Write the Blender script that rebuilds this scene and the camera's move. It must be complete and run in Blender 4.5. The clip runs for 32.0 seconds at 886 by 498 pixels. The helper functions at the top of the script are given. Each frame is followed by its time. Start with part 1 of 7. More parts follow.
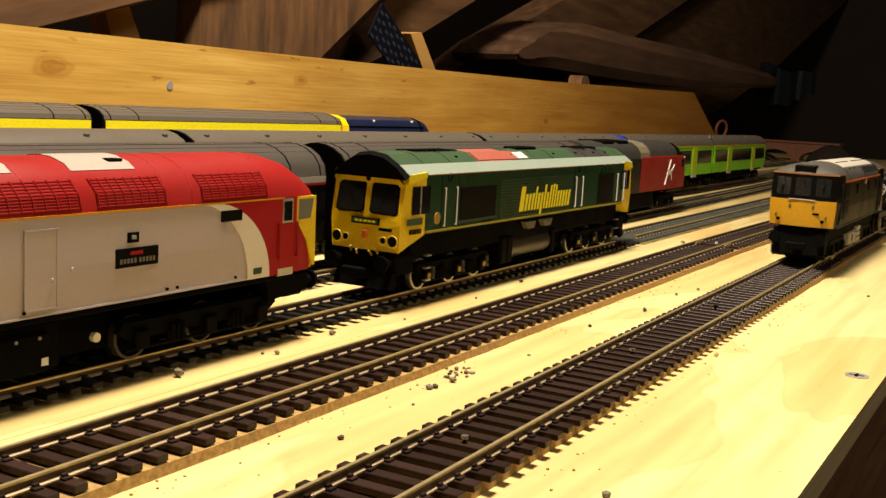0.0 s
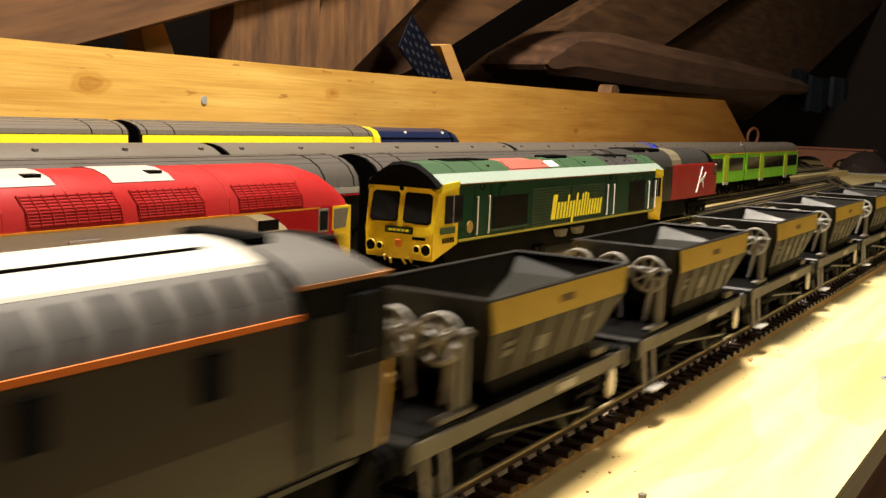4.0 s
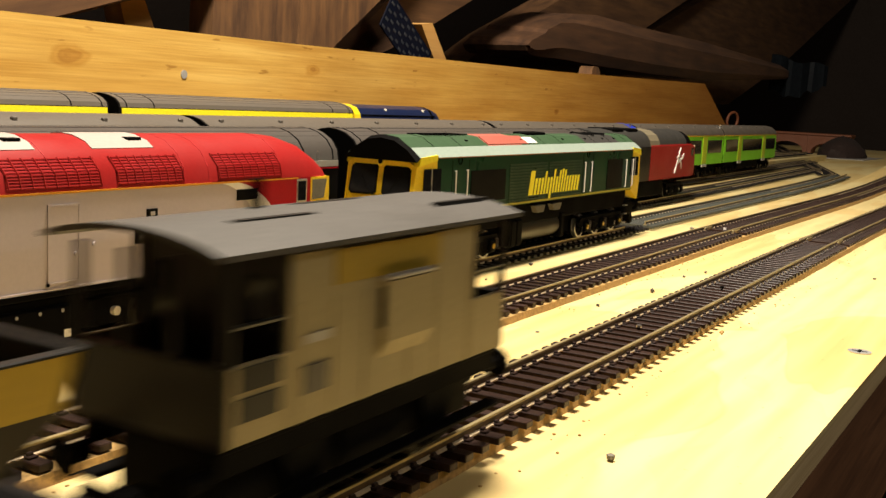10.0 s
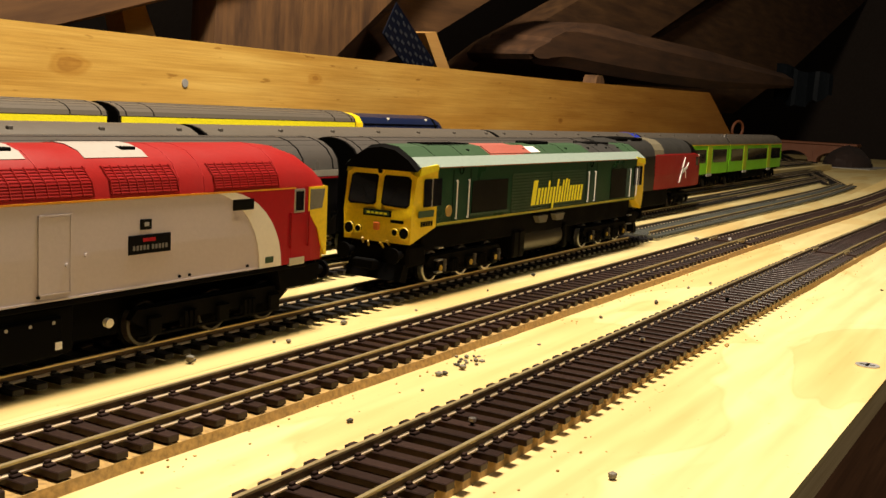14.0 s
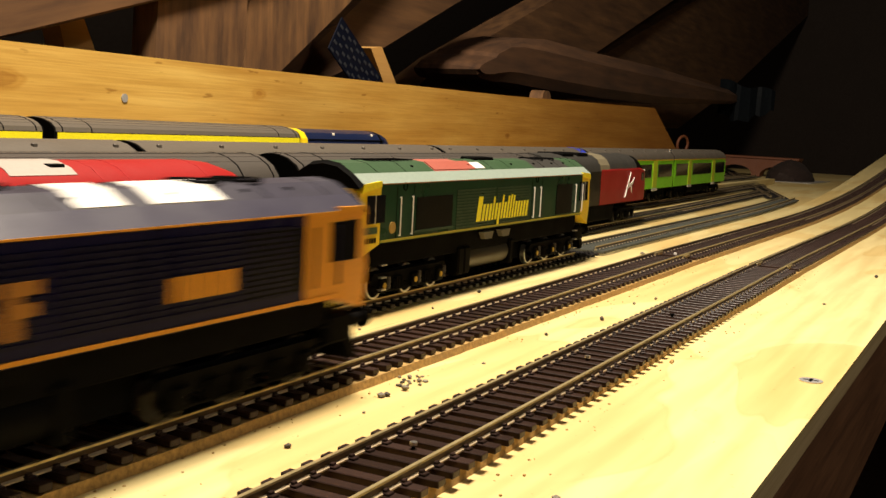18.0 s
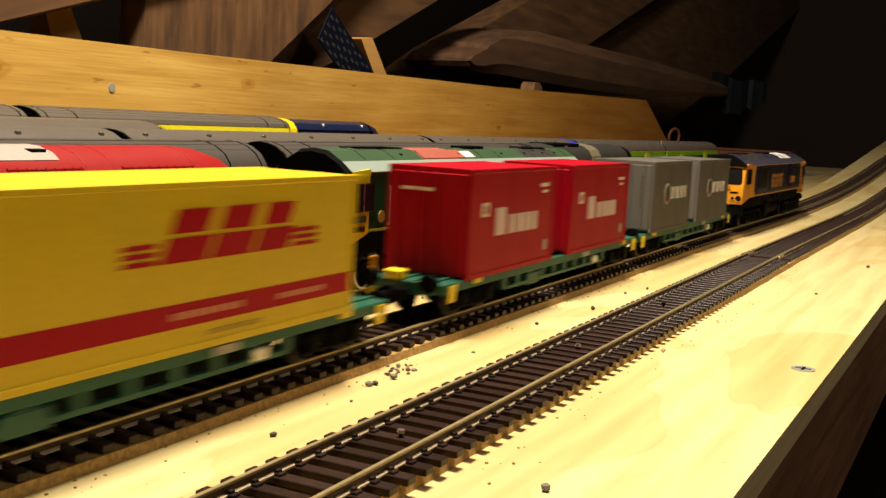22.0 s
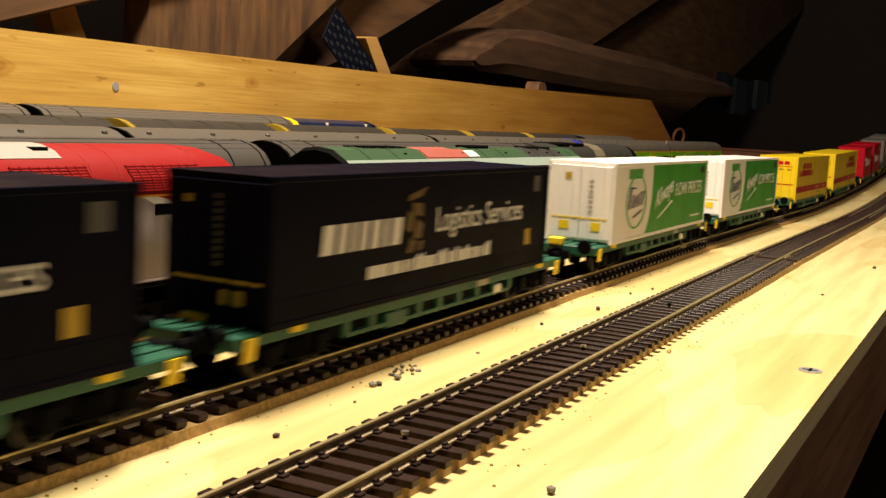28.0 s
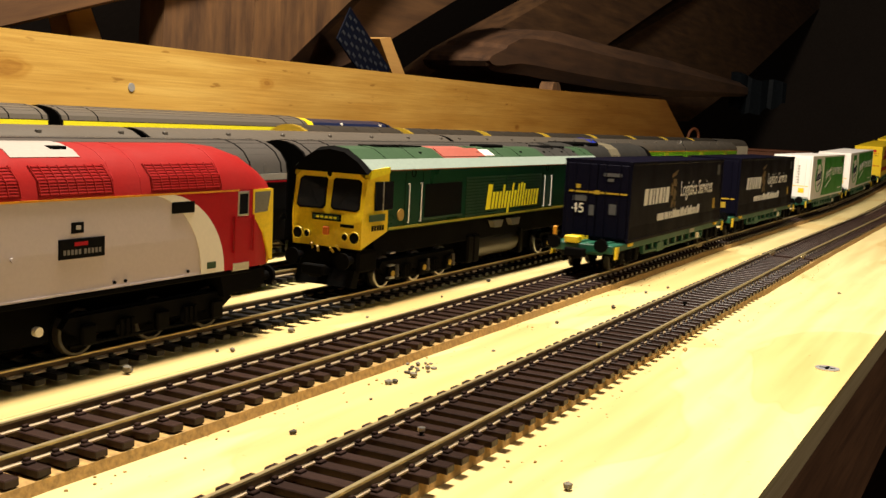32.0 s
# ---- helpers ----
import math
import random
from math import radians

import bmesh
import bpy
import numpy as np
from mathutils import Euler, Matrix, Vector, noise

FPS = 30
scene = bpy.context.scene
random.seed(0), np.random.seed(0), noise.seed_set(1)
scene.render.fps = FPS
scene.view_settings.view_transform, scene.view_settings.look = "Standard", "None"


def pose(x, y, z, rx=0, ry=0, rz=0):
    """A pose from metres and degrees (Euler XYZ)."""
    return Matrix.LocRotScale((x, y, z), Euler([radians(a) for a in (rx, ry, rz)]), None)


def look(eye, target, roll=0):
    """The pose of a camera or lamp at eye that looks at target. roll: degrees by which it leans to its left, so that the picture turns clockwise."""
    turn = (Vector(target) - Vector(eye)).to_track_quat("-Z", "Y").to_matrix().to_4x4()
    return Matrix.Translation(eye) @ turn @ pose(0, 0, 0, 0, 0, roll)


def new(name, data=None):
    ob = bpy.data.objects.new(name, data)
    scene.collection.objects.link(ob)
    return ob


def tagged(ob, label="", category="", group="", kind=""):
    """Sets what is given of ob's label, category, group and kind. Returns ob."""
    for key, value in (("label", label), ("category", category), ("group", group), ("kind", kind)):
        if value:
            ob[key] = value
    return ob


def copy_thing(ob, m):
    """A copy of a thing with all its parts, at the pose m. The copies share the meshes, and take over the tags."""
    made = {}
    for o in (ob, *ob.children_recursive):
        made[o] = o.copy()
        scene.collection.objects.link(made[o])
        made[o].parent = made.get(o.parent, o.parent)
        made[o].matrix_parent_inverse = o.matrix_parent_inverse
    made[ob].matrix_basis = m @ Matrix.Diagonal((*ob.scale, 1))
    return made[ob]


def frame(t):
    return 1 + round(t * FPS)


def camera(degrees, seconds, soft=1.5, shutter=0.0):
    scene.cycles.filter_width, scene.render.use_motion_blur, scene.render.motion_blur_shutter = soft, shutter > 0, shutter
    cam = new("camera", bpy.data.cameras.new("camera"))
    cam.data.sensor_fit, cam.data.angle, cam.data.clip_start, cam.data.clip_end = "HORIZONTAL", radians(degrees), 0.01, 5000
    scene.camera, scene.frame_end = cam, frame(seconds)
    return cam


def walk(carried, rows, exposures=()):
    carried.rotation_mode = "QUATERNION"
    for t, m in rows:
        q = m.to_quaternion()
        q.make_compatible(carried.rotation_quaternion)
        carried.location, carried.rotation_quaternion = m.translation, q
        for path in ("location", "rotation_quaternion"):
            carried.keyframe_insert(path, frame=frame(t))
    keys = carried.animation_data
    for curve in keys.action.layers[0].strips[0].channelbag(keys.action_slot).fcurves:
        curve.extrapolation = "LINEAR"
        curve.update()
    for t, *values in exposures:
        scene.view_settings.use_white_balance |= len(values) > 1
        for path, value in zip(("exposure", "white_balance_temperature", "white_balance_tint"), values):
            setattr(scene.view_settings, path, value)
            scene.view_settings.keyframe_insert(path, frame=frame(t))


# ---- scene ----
FOV = 45.71
cam = camera(FOV, 32.0, soft=1.45, shutter=0.85)

# seconds, eye in metres, heading from +x towards +y, tilt, roll in degrees
PATH = (
    (0.0, (-0.1649, -0.0978, 0.0812), 29.04, -7.78, 3.18),
    (0.5, (-0.1645, -0.0977, 0.0806), 29.34, -7.75, 3.05),
    (1.0, (-0.1639, -0.0973, 0.0806), 29.68, -7.80, 2.93),
    (1.5, (-0.1629, -0.0969, 0.0806), 30.00, -7.88, 2.78),
    (2.0, (-0.1624, -0.0970, 0.0804), 30.18, -7.83, 2.77),
    (2.5, (-0.1614, -0.0965, 0.0803), 30.04, -7.64, 3.26),
    (3.0, (-0.1617, -0.0964, 0.0803), 29.95, -7.41, 3.39),
    (3.5, (-0.1687, -0.0979, 0.0803), 30.84, -7.23, 2.13),
    (5.5, (-0.1675, -0.0998, 0.0799), 30.12, -7.26, 3.84),
    (6.0, (-0.1667, -0.0997, 0.0796), 29.98, -7.37, 4.01),
    (6.5, (-0.1659, -0.0996, 0.0793), 29.85, -7.51, 4.10),
    (7.0, (-0.1657, -0.0996, 0.0788), 29.77, -7.67, 3.97),
    (7.5, (-0.1670, -0.1003, 0.0783), 29.75, -7.82, 3.72),
    (8.0, (-0.1683, -0.1010, 0.0779), 29.74, -8.02, 3.46),
    (8.5, (-0.1697, -0.1020, 0.0775), 29.82, -8.18, 3.11),
    (9.0, (-0.1709, -0.1025, 0.0772), 29.78, -8.24, 2.96),
    (9.5, (-0.1714, -0.1026, 0.0770), 29.71, -8.21, 3.01),
    (10.0, (-0.1718, -0.1026, 0.0770), 29.67, -8.10, 3.00),
    (10.5, (-0.1718, -0.1028, 0.0769), 29.71, -7.97, 3.00),
    (11.0, (-0.1709, -0.1027, 0.0768), 29.75, -7.85, 2.96),
    (11.5, (-0.1701, -0.1024, 0.0769), 29.77, -7.77, 3.06),
    (12.0, (-0.1695, -0.1024, 0.0769), 29.82, -7.71, 3.05),
    (12.5, (-0.1688, -0.1024, 0.0769), 29.87, -7.66, 3.02),
    (13.0, (-0.1678, -0.1018, 0.0771), 29.90, -7.66, 3.07),
    (13.5, (-0.1670, -0.1015, 0.0772), 29.94, -7.65, 3.06),
    (14.0, (-0.1661, -0.1011, 0.0771), 29.96, -7.64, 3.03),
    (14.5, (-0.1654, -0.1006, 0.0771), 29.97, -7.63, 3.07),
    (16.5, (-0.1624, -0.1005, 0.0793), 29.47, -7.11, 2.99),
    (17.0, (-0.1623, -0.1007, 0.0794), 28.48, -6.88, 3.03),
    (17.5, (-0.1612, -0.1004, 0.0786), 27.64, -6.70, 3.05),
    (18.0, (-0.1602, -0.1004, 0.0776), 27.25, -6.70, 3.02),
    (18.5, (-0.1593, -0.1004, 0.0767), 27.23, -6.82, 2.97),
    (19.0, (-0.1579, -0.1001, 0.0759), 27.21, -6.91, 2.92),
    (19.5, (-0.1573, -0.1000, 0.0757), 27.14, -7.00, 2.90),
    (20.0, (-0.1560, -0.0994, 0.0753), 27.03, -7.00, 2.93),
    (20.5, (-0.1555, -0.0992, 0.0750), 26.94, -6.96, 2.97),
    (21.0, (-0.1551, -0.0990, 0.0748), 26.83, -6.94, 3.00),
    (21.5, (-0.1556, -0.0993, 0.0750), 26.79, -6.96, 2.98),
    (22.0, (-0.1564, -0.0996, 0.0751), 26.79, -7.00, 3.01),
    (22.5, (-0.1573, -0.1001, 0.0753), 26.82, -7.02, 3.01),
    (23.0, (-0.1579, -0.1003, 0.0754), 26.86, -7.03, 3.00),
    (23.5, (-0.1581, -0.1003, 0.0754), 26.89, -7.06, 3.01),
    (24.0, (-0.1582, -0.1004, 0.0756), 26.90, -7.07, 3.02),
    (24.5, (-0.1581, -0.1001, 0.0756), 26.90, -7.08, 3.08),
    (25.0, (-0.1576, -0.0999, 0.0756), 26.92, -7.07, 3.06),
    (25.5, (-0.1572, -0.0997, 0.0753), 26.92, -7.04, 3.12),
    (27.5, (-0.1550, -0.0987, 0.0749), 26.92, -6.99, 3.15),
    (28.0, (-0.1545, -0.0984, 0.0748), 27.00, -7.02, 3.11),
    (28.5, (-0.1536, -0.0980, 0.0744), 27.10, -7.00, 3.08),
    (29.0, (-0.1534, -0.0978, 0.0745), 27.18, -7.06, 3.07),
    (29.5, (-0.1543, -0.0981, 0.0747), 27.30, -7.06, 3.02),
    (30.0, (-0.1544, -0.0980, 0.0744), 27.41, -7.04, 3.04),
    (30.5, (-0.1546, -0.0981, 0.0744), 27.52, -7.05, 3.02),
    (31.0, (-0.1549, -0.0980, 0.0744), 27.59, -7.06, 3.00),
    (31.5, (-0.1549, -0.0982, 0.0740), 27.72, -7.02, 2.96),
    (32.0, (-0.1551, -0.0982, 0.0738), 27.76, -6.99, 2.91),
)


def aimed(eye, heading, tilt, roll):
    h, t = radians(heading), radians(tilt)
    way = Vector((math.cos(t) * math.cos(h), math.cos(t) * math.sin(h), math.sin(t)))
    return look(eye, Vector(eye) + way, roll)


# seconds, stops, kelvin, tint: the camera opens up and cools as dark wagons fill its view
EXPOSURES = ((0, 0.02, 6700, 10), (1, 0.0, 6950, 10), (2, 0.02, 6800, 10), (2.6, 0.32, 6400, 10), (3, 0.5, 6150, 10), (3.5, 0.56, 6120, 10), (6, 0.54, 6170, 10), (8, 0.46, 6220, 10),
             (10, 0.34, 6250, 10), (10.5, 0.14, 6350, 10), (11, -0.14, 6550, 10), (11.5, -0.06, 6500, 10), (13, 0.03, 6500, 10), (17, 0.1, 6350, 10), (19, 0.12, 6550, 10), (22, 0.06, 6500, 10), (23, 0.05, 7000, 10),
             (24, 0.02, 6800, 10), (25, 0.05, 6000, 10), (26.5, 0.08, 6150, 10), (28, 0.12, 6550, 10), (30, 0.25, 6150, 10), (32, 0.2, 6250, 10))
walk(cam, [(t, aimed(eye, h, tilt, roll)) for t, eye, h, tilt, roll in PATH], EXPOSURES)

# ---- light: a dim loft, one warm bulb over the tracks and an added fill ----
world = bpy.data.worlds.new("loft_dark")
scene.world = world
world.use_nodes = True
world.node_tree.nodes["Background"].inputs[0].default_value = (1.0, 0.85, 0.6, 1)
world.node_tree.nodes["Background"].inputs[1].default_value = 0.004

# two unseen bulbs: one over the tracks, one added in front as fill light
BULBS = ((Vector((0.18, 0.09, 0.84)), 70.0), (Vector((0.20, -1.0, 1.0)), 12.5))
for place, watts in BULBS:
    lamp = bpy.data.lights.new("unseen_bulb_light", "POINT")
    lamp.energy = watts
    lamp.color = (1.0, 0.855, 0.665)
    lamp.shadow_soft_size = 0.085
    lamp_ob = new("unseen_bulb_light", lamp)
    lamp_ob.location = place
# ---- materials ----
MM = 0.001


def grid_mat(name, rough=0.5, metal=0.0, spec=0.5):
    m = bpy.data.materials.new(name)
    m.use_nodes = True
    nt = m.node_tree
    b = nt.nodes["Principled BSDF"]
    b.inputs["Roughness"].default_value = rough
    b.inputs["Metallic"].default_value = metal
    b.inputs["Specular IOR Level"].default_value = spec
    return m, nt, b


def noise_node(nt, scale, detail=4.0, stretch=None, rough=0.55, coord="Object"):
    tc = nt.nodes.new("ShaderNodeTexCoord")
    n = nt.nodes.new("ShaderNodeTexNoise")
    n.inputs["Scale"].default_value = scale
    n.inputs["Detail"].default_value = detail
    n.inputs["Roughness"].default_value = rough
    if stretch:
        mp = nt.nodes.new("ShaderNodeMapping")
        mp.inputs["Scale"].default_value = stretch
        nt.links.new(tc.outputs[coord], mp.inputs[0])
        nt.links.new(mp.outputs[0], n.inputs["Vector"])
    else:
        nt.links.new(tc.outputs[coord], n.inputs["Vector"])
    return n


def ramp(nt, src, stops):
    r = nt.nodes.new("ShaderNodeValToRGB")
    el = r.color_ramp.elements
    while len(el) < len(stops):
        el.new(0.5)
    for e, (p, c) in zip(el, stops):
        e.position, e.color = p, (*c, 1)
    nt.links.new(src, r.inputs[0])
    return r


def mix(nt, a, b, fac, mode="MIX"):
    m = nt.nodes.new("ShaderNodeMix")
    m.data_type, m.blend_type = "RGBA", mode
    for sock, val in ((m.inputs[0], fac), (m.inputs[6], a), (m.inputs[7], b)):
        if hasattr(val, "is_linked"):
            nt.links.new(val, sock)
        elif isinstance(val, (int, float)):
            sock.default_value = val
        else:
            sock.default_value = (*val, 1)
    return m.outputs[2]


def bump(nt, b, src, strength, dist):
    n = nt.nodes.new("ShaderNodeBump")
    n.inputs["Strength"].default_value = strength
    n.inputs["Distance"].default_value = dist
    nt.links.new(src, n.inputs["Height"])
    nt.links.new(n.outputs[0], b.inputs["Normal"])


def paint(name, rgb, rough=0.42, metal=0.0, var=0.10, grime=0.15, scale=900, spec=0.5, relief=0.15):
    """Model paint: slight mottling at two scales, thin grime, orange-peel relief."""
    m, nt, b = grid_mat(name, rough, metal, spec)
    fine = noise_node(nt, scale, 3)
    wide = noise_node(nt, scale / 18, 4)
    dark = tuple(c * (1 - var) for c in rgb)
    light = tuple(min(1, c * (1 + var * 0.6)) for c in rgb)
    a = ramp(nt, fine.outputs["Fac"], [(0.3, dark), (0.7, light)])
    g = ramp(nt, wide.outputs["Fac"], [(0.42, (0, 0, 0)), (0.75, (grime, grime, grime))])
    dust = tuple(c * 0.62 + min(0.03, 0.15 * max(rgb) + 0.002) for c in rgb)
    nt.links.new(mix(nt, a.outputs[0], dust, g.outputs[0]), b.inputs["Base Color"])
    rr = ramp(nt, wide.outputs["Fac"], [(0.3, (rough * 0.85,) * 3), (0.7, (min(1, rough * 1.25),) * 3)])
    nt.links.new(rr.outputs[0], b.inputs["Roughness"])
    bump(nt, b, fine.outputs["Fac"], relief, 0.0002)
    return m


def wood(name, light, dark, grain=(6, 70, 70), knots=True, rough=0.55, scale=1.0, streak=0.6):
    """Sawn timber with grain along local x."""
    m, nt, b = grid_mat(name, rough)
    g1 = noise_node(nt, 3.0 * scale, 6, grain)
    g2 = noise_node(nt, 14.0 * scale, 4, (grain[0] * 0.6, grain[1] * 1.6, grain[2] * 1.6))
    big = noise_node(nt, 4.0 * scale, 3, (1.2, 3, 3))
    mid = tuple((x + y) / 2 for x, y in zip(light, dark))
    c1 = ramp(nt, g1.outputs["Fac"], [(0.30, dark), (0.5, mid), (0.68, light)])
    c2 = ramp(nt, g2.outputs["Fac"], [(0.35, tuple(x * 0.82 for x in mid)), (0.65, light)])
    col = mix(nt, c1.outputs[0], c2.outputs[0], 1 - streak)
    stain = ramp(nt, big.outputs["Fac"], [(0.35, (0.78, 0.74, 0.70)), (0.65, (1, 1, 1))])
    col = mix(nt, col, stain.outputs[0], 1.0, "MULTIPLY")
    nt.links.new(col, b.inputs["Base Color"])
    bump(nt, b, g1.outputs["Fac"], 0.25, 0.0006)
    return m


def pine_plank(name, knots):
    """A planed pine plank: flowing grain along x that swells round dark ringed knots, scuffs and resin specks. The
    redder far end is also painted dimmer for the light's falloff.
    """
    m, nt, b = grid_mat(name, 0.5, 0.0, 0.35)
    tc = nt.nodes.new("ShaderNodeTexCoord")
    warp = noise_node(nt, 30.0, 4, (0.6, 1, 1.6))
    grain = noise_node(nt, 3.0, 6, (2.0, 30, 30))
    fine = noise_node(nt, 16.0, 4, (1.2, 46, 46))
    fleck = noise_node(nt, 130.0, 2, (0.35, 1, 1.6))
    big = noise_node(nt, 3.5, 3, (0.7, 2, 3))
    base = ramp(nt, grain.outputs["Fac"], [(0.30, (0.58, 0.34, 0.07)), (0.50, (0.69, 0.435, 0.105)), (0.70, (0.77, 0.515, 0.14))])
    f2 = ramp(nt, fine.outputs["Fac"], [(0.34, (0.80, 0.74, 0.66)), (0.60, (1, 1, 1))])
    col = mix(nt, base.outputs[0], f2.outputs[0], 0.7, "MULTIPLY")
    st = ramp(nt, big.outputs["Fac"], [(0.34, (0.86, 0.80, 0.70)), (0.62, (1, 1, 1))])
    col = mix(nt, col, st.outputs[0], 1.0, "MULTIPLY")
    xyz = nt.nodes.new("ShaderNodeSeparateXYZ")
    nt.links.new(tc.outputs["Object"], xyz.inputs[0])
    # redder brown towards far x, with the bulb's falloff put into the colour
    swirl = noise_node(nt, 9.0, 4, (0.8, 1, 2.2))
    far_dim = nt.nodes.new("ShaderNodeMath")
    far_dim.operation = "MULTIPLY_ADD"
    nt.links.new(swirl.outputs["Fac"], far_dim.inputs[0])
    far_dim.inputs[1].default_value = 0.75
    nt.links.new(xyz.outputs["X"], far_dim.inputs[2])
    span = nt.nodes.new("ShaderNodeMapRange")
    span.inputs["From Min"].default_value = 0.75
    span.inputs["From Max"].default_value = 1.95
    nt.links.new(far_dim.outputs[0], span.inputs["Value"])
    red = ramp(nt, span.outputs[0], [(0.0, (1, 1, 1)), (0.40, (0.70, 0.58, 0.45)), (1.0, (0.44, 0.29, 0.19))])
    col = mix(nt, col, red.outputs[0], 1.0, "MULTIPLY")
    fl = ramp(nt, fleck.outputs["Fac"], [(0.25, (0.42, 0.30, 0.16)), (0.31, (1, 1, 1))])
    col = mix(nt, col, fl.outputs[0], 0.6, "MULTIPLY")
    for kx, kz, size in knots:
        sh = nt.nodes.new("ShaderNodeVectorMath")
        sh.operation = "SUBTRACT"
        nt.links.new(tc.outputs["Object"], sh.inputs[0])
        sh.inputs[1].default_value = (kx * MM, 0, kz * MM)
        sc = nt.nodes.new("ShaderNodeMapping")
        sc.inputs["Rotation"].default_value = (0, -0.9, 0)
        sc.inputs["Scale"].default_value = (0.72 / (size * MM), 0, 1.5 / (size * MM))
        nt.links.new(sh.outputs[0], sc.inputs[0])
        le = nt.nodes.new("ShaderNodeVectorMath")
        le.operation = "LENGTH"
        nt.links.new(sc.outputs[0], le.inputs[0])
        ad = nt.nodes.new("ShaderNodeMath")
        ad.operation = "MULTIPLY_ADD"
        nt.links.new(warp.outputs["Fac"], ad.inputs[0])
        ad.inputs[1].default_value = 1.0
        nt.links.new(le.outputs["Value"], ad.inputs[2])
        rings = ramp(nt, ad.outputs[0], [(0.48, (0.50, 0.36, 0.20)), (0.62, (0.66, 0.52, 0.36)), (0.72, (0.60, 0.46, 0.30)), (0.80, (0.84, 0.75, 0.60)), (0.88, (0.80, 0.70, 0.54)), (1.0, (1, 1, 1))])
        col = mix(nt, col, rings.outputs[0], 0.8, "MULTIPLY")
    nt.links.new(col, b.inputs["Base Color"])
    bump(nt, b, fine.outputs["Fac"], 0.2, 0.0005)
    return m


def plywood(name):
    """Pale pine plywood top: broad swirling heartwood patches, faint grain, glue stains."""
    m, nt, b = grid_mat(name, 0.5)
    patch = noise_node(nt, 9.0, 2.5, (0.6, 1.5, 1), 0.45)
    patch.inputs["Distortion"].default_value = 1.2
    grain = noise_node(nt, 60.0, 5, (0.12, 2.2, 1))
    spots = noise_node(nt, 420.0, 2)
    base = ramp(nt, patch.outputs["Fac"], [(0.34, (0.609, 0.451, 0.180)), (0.470, (0.623, 0.477, 0.203)), (0.480, (0.606, 0.455, 0.188)), (0.494, (0.665, 0.547, 0.257)), (0.56, (0.674, 0.560, 0.270)), (0.568, (0.655, 0.532, 0.250)), (0.64, (0.670, 0.556, 0.270))])
    g = ramp(nt, grain.outputs["Fac"], [(0.3, (0.86, 0.82, 0.74)), (0.6, (1, 1, 1))])
    s = ramp(nt, spots.outputs["Fac"], [(0.24, (0.45, 0.36, 0.28)), (0.30, (1, 1, 1))])
    col = mix(nt, base.outputs[0], g.outputs[0], 0.8, "MULTIPLY")
    col = mix(nt, col, s.outputs[0], 0.6, "MULTIPLY")
    nt.links.new(col, b.inputs["Base Color"])
    rr = ramp(nt, grain.outputs["Fac"], [(0.3, (0.42,) * 3), (0.7, (0.6,) * 3)])
    nt.links.new(rr.outputs[0], b.inputs["Roughness"])
    bump(nt, b, grain.outputs["Fac"], 0.12, 0.0004)
    return m


def piece_mat(name, rgb, rough, var):
    """For repeated pieces: tone varies from piece to piece."""
    m, nt, b = grid_mat(name, rough, 0.0, 0.15)
    oi = nt.nodes.new("ShaderNodeObjectInfo")
    n = noise_node(nt, 700, 3)
    a = ramp(nt, oi.outputs["Random"], [(0.0, tuple(c * (1 - var) for c in rgb)), (1.0, tuple(c * (1 + var) for c in rgb))])
    w = ramp(nt, n.outputs["Fac"], [(0.35, (0.75,) * 3), (0.65, (1.1,) * 3)])
    nt.links.new(mix(nt, a.outputs[0], w.outputs[0], 1.0, "MULTIPLY"), b.inputs["Base Color"])
    bump(nt, b, n.outputs["Fac"], 0.3, 0.0002)
    return m


PLY = plywood("pine_plywood")
PLY_EDGE = wood("plywood_edge", (0.80, 0.66, 0.38), (0.52, 0.38, 0.18), (2, 4, 160), rough=0.7)
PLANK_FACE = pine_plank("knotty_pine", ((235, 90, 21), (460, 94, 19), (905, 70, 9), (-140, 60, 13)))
PLANK = wood("pine_plank", (0.66, 0.40, 0.13), (0.54, 0.29, 0.08), (2.2, 26, 26), rough=0.55, streak=0.75)
# timber tones: how dimly the loft lights each beam is put into its colour
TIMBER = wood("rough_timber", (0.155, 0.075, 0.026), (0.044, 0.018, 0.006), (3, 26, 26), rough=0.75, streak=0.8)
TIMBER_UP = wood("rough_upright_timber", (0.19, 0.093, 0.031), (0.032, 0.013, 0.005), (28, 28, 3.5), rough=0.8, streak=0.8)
TIMBER_MID = wood("dim_timber_mid", (0.115, 0.052, 0.020), (0.032, 0.013, 0.005), (3, 26, 26), rough=0.78, streak=0.8)
TIMBER_DARK = wood("dim_timber", (0.100, 0.048, 0.021), (0.034, 0.015, 0.007), (3, 30, 30), rough=0.8)
FASCIA = wood("dark_stained_wood", (0.30, 0.150, 0.072), (0.095, 0.042, 0.020), (3, 40, 40), rough=0.6)
FELT = paint("roof_felt", (0.040, 0.031, 0.026), 0.95, scale=120, grime=0.3, spec=0.05)
CORK = paint("cork_underlay", (0.40, 0.245, 0.075), 0.9, var=0.4, grime=0.5, scale=700, relief=0.6)
SLEEPER = piece_mat("sleeper_plastic", (0.029, 0.0165, 0.0135), 0.36, 0.28)
SLEEPER_BLACK = piece_mat("sleeper_plastic_black", (0.011, 0.010, 0.010), 0.45, 0.15)
SLEEPER_GREY = piece_mat("sleeper_plastic_dusty", (0.060, 0.064, 0.055), 0.6, 0.15)
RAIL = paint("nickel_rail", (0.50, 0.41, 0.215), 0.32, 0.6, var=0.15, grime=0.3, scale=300)
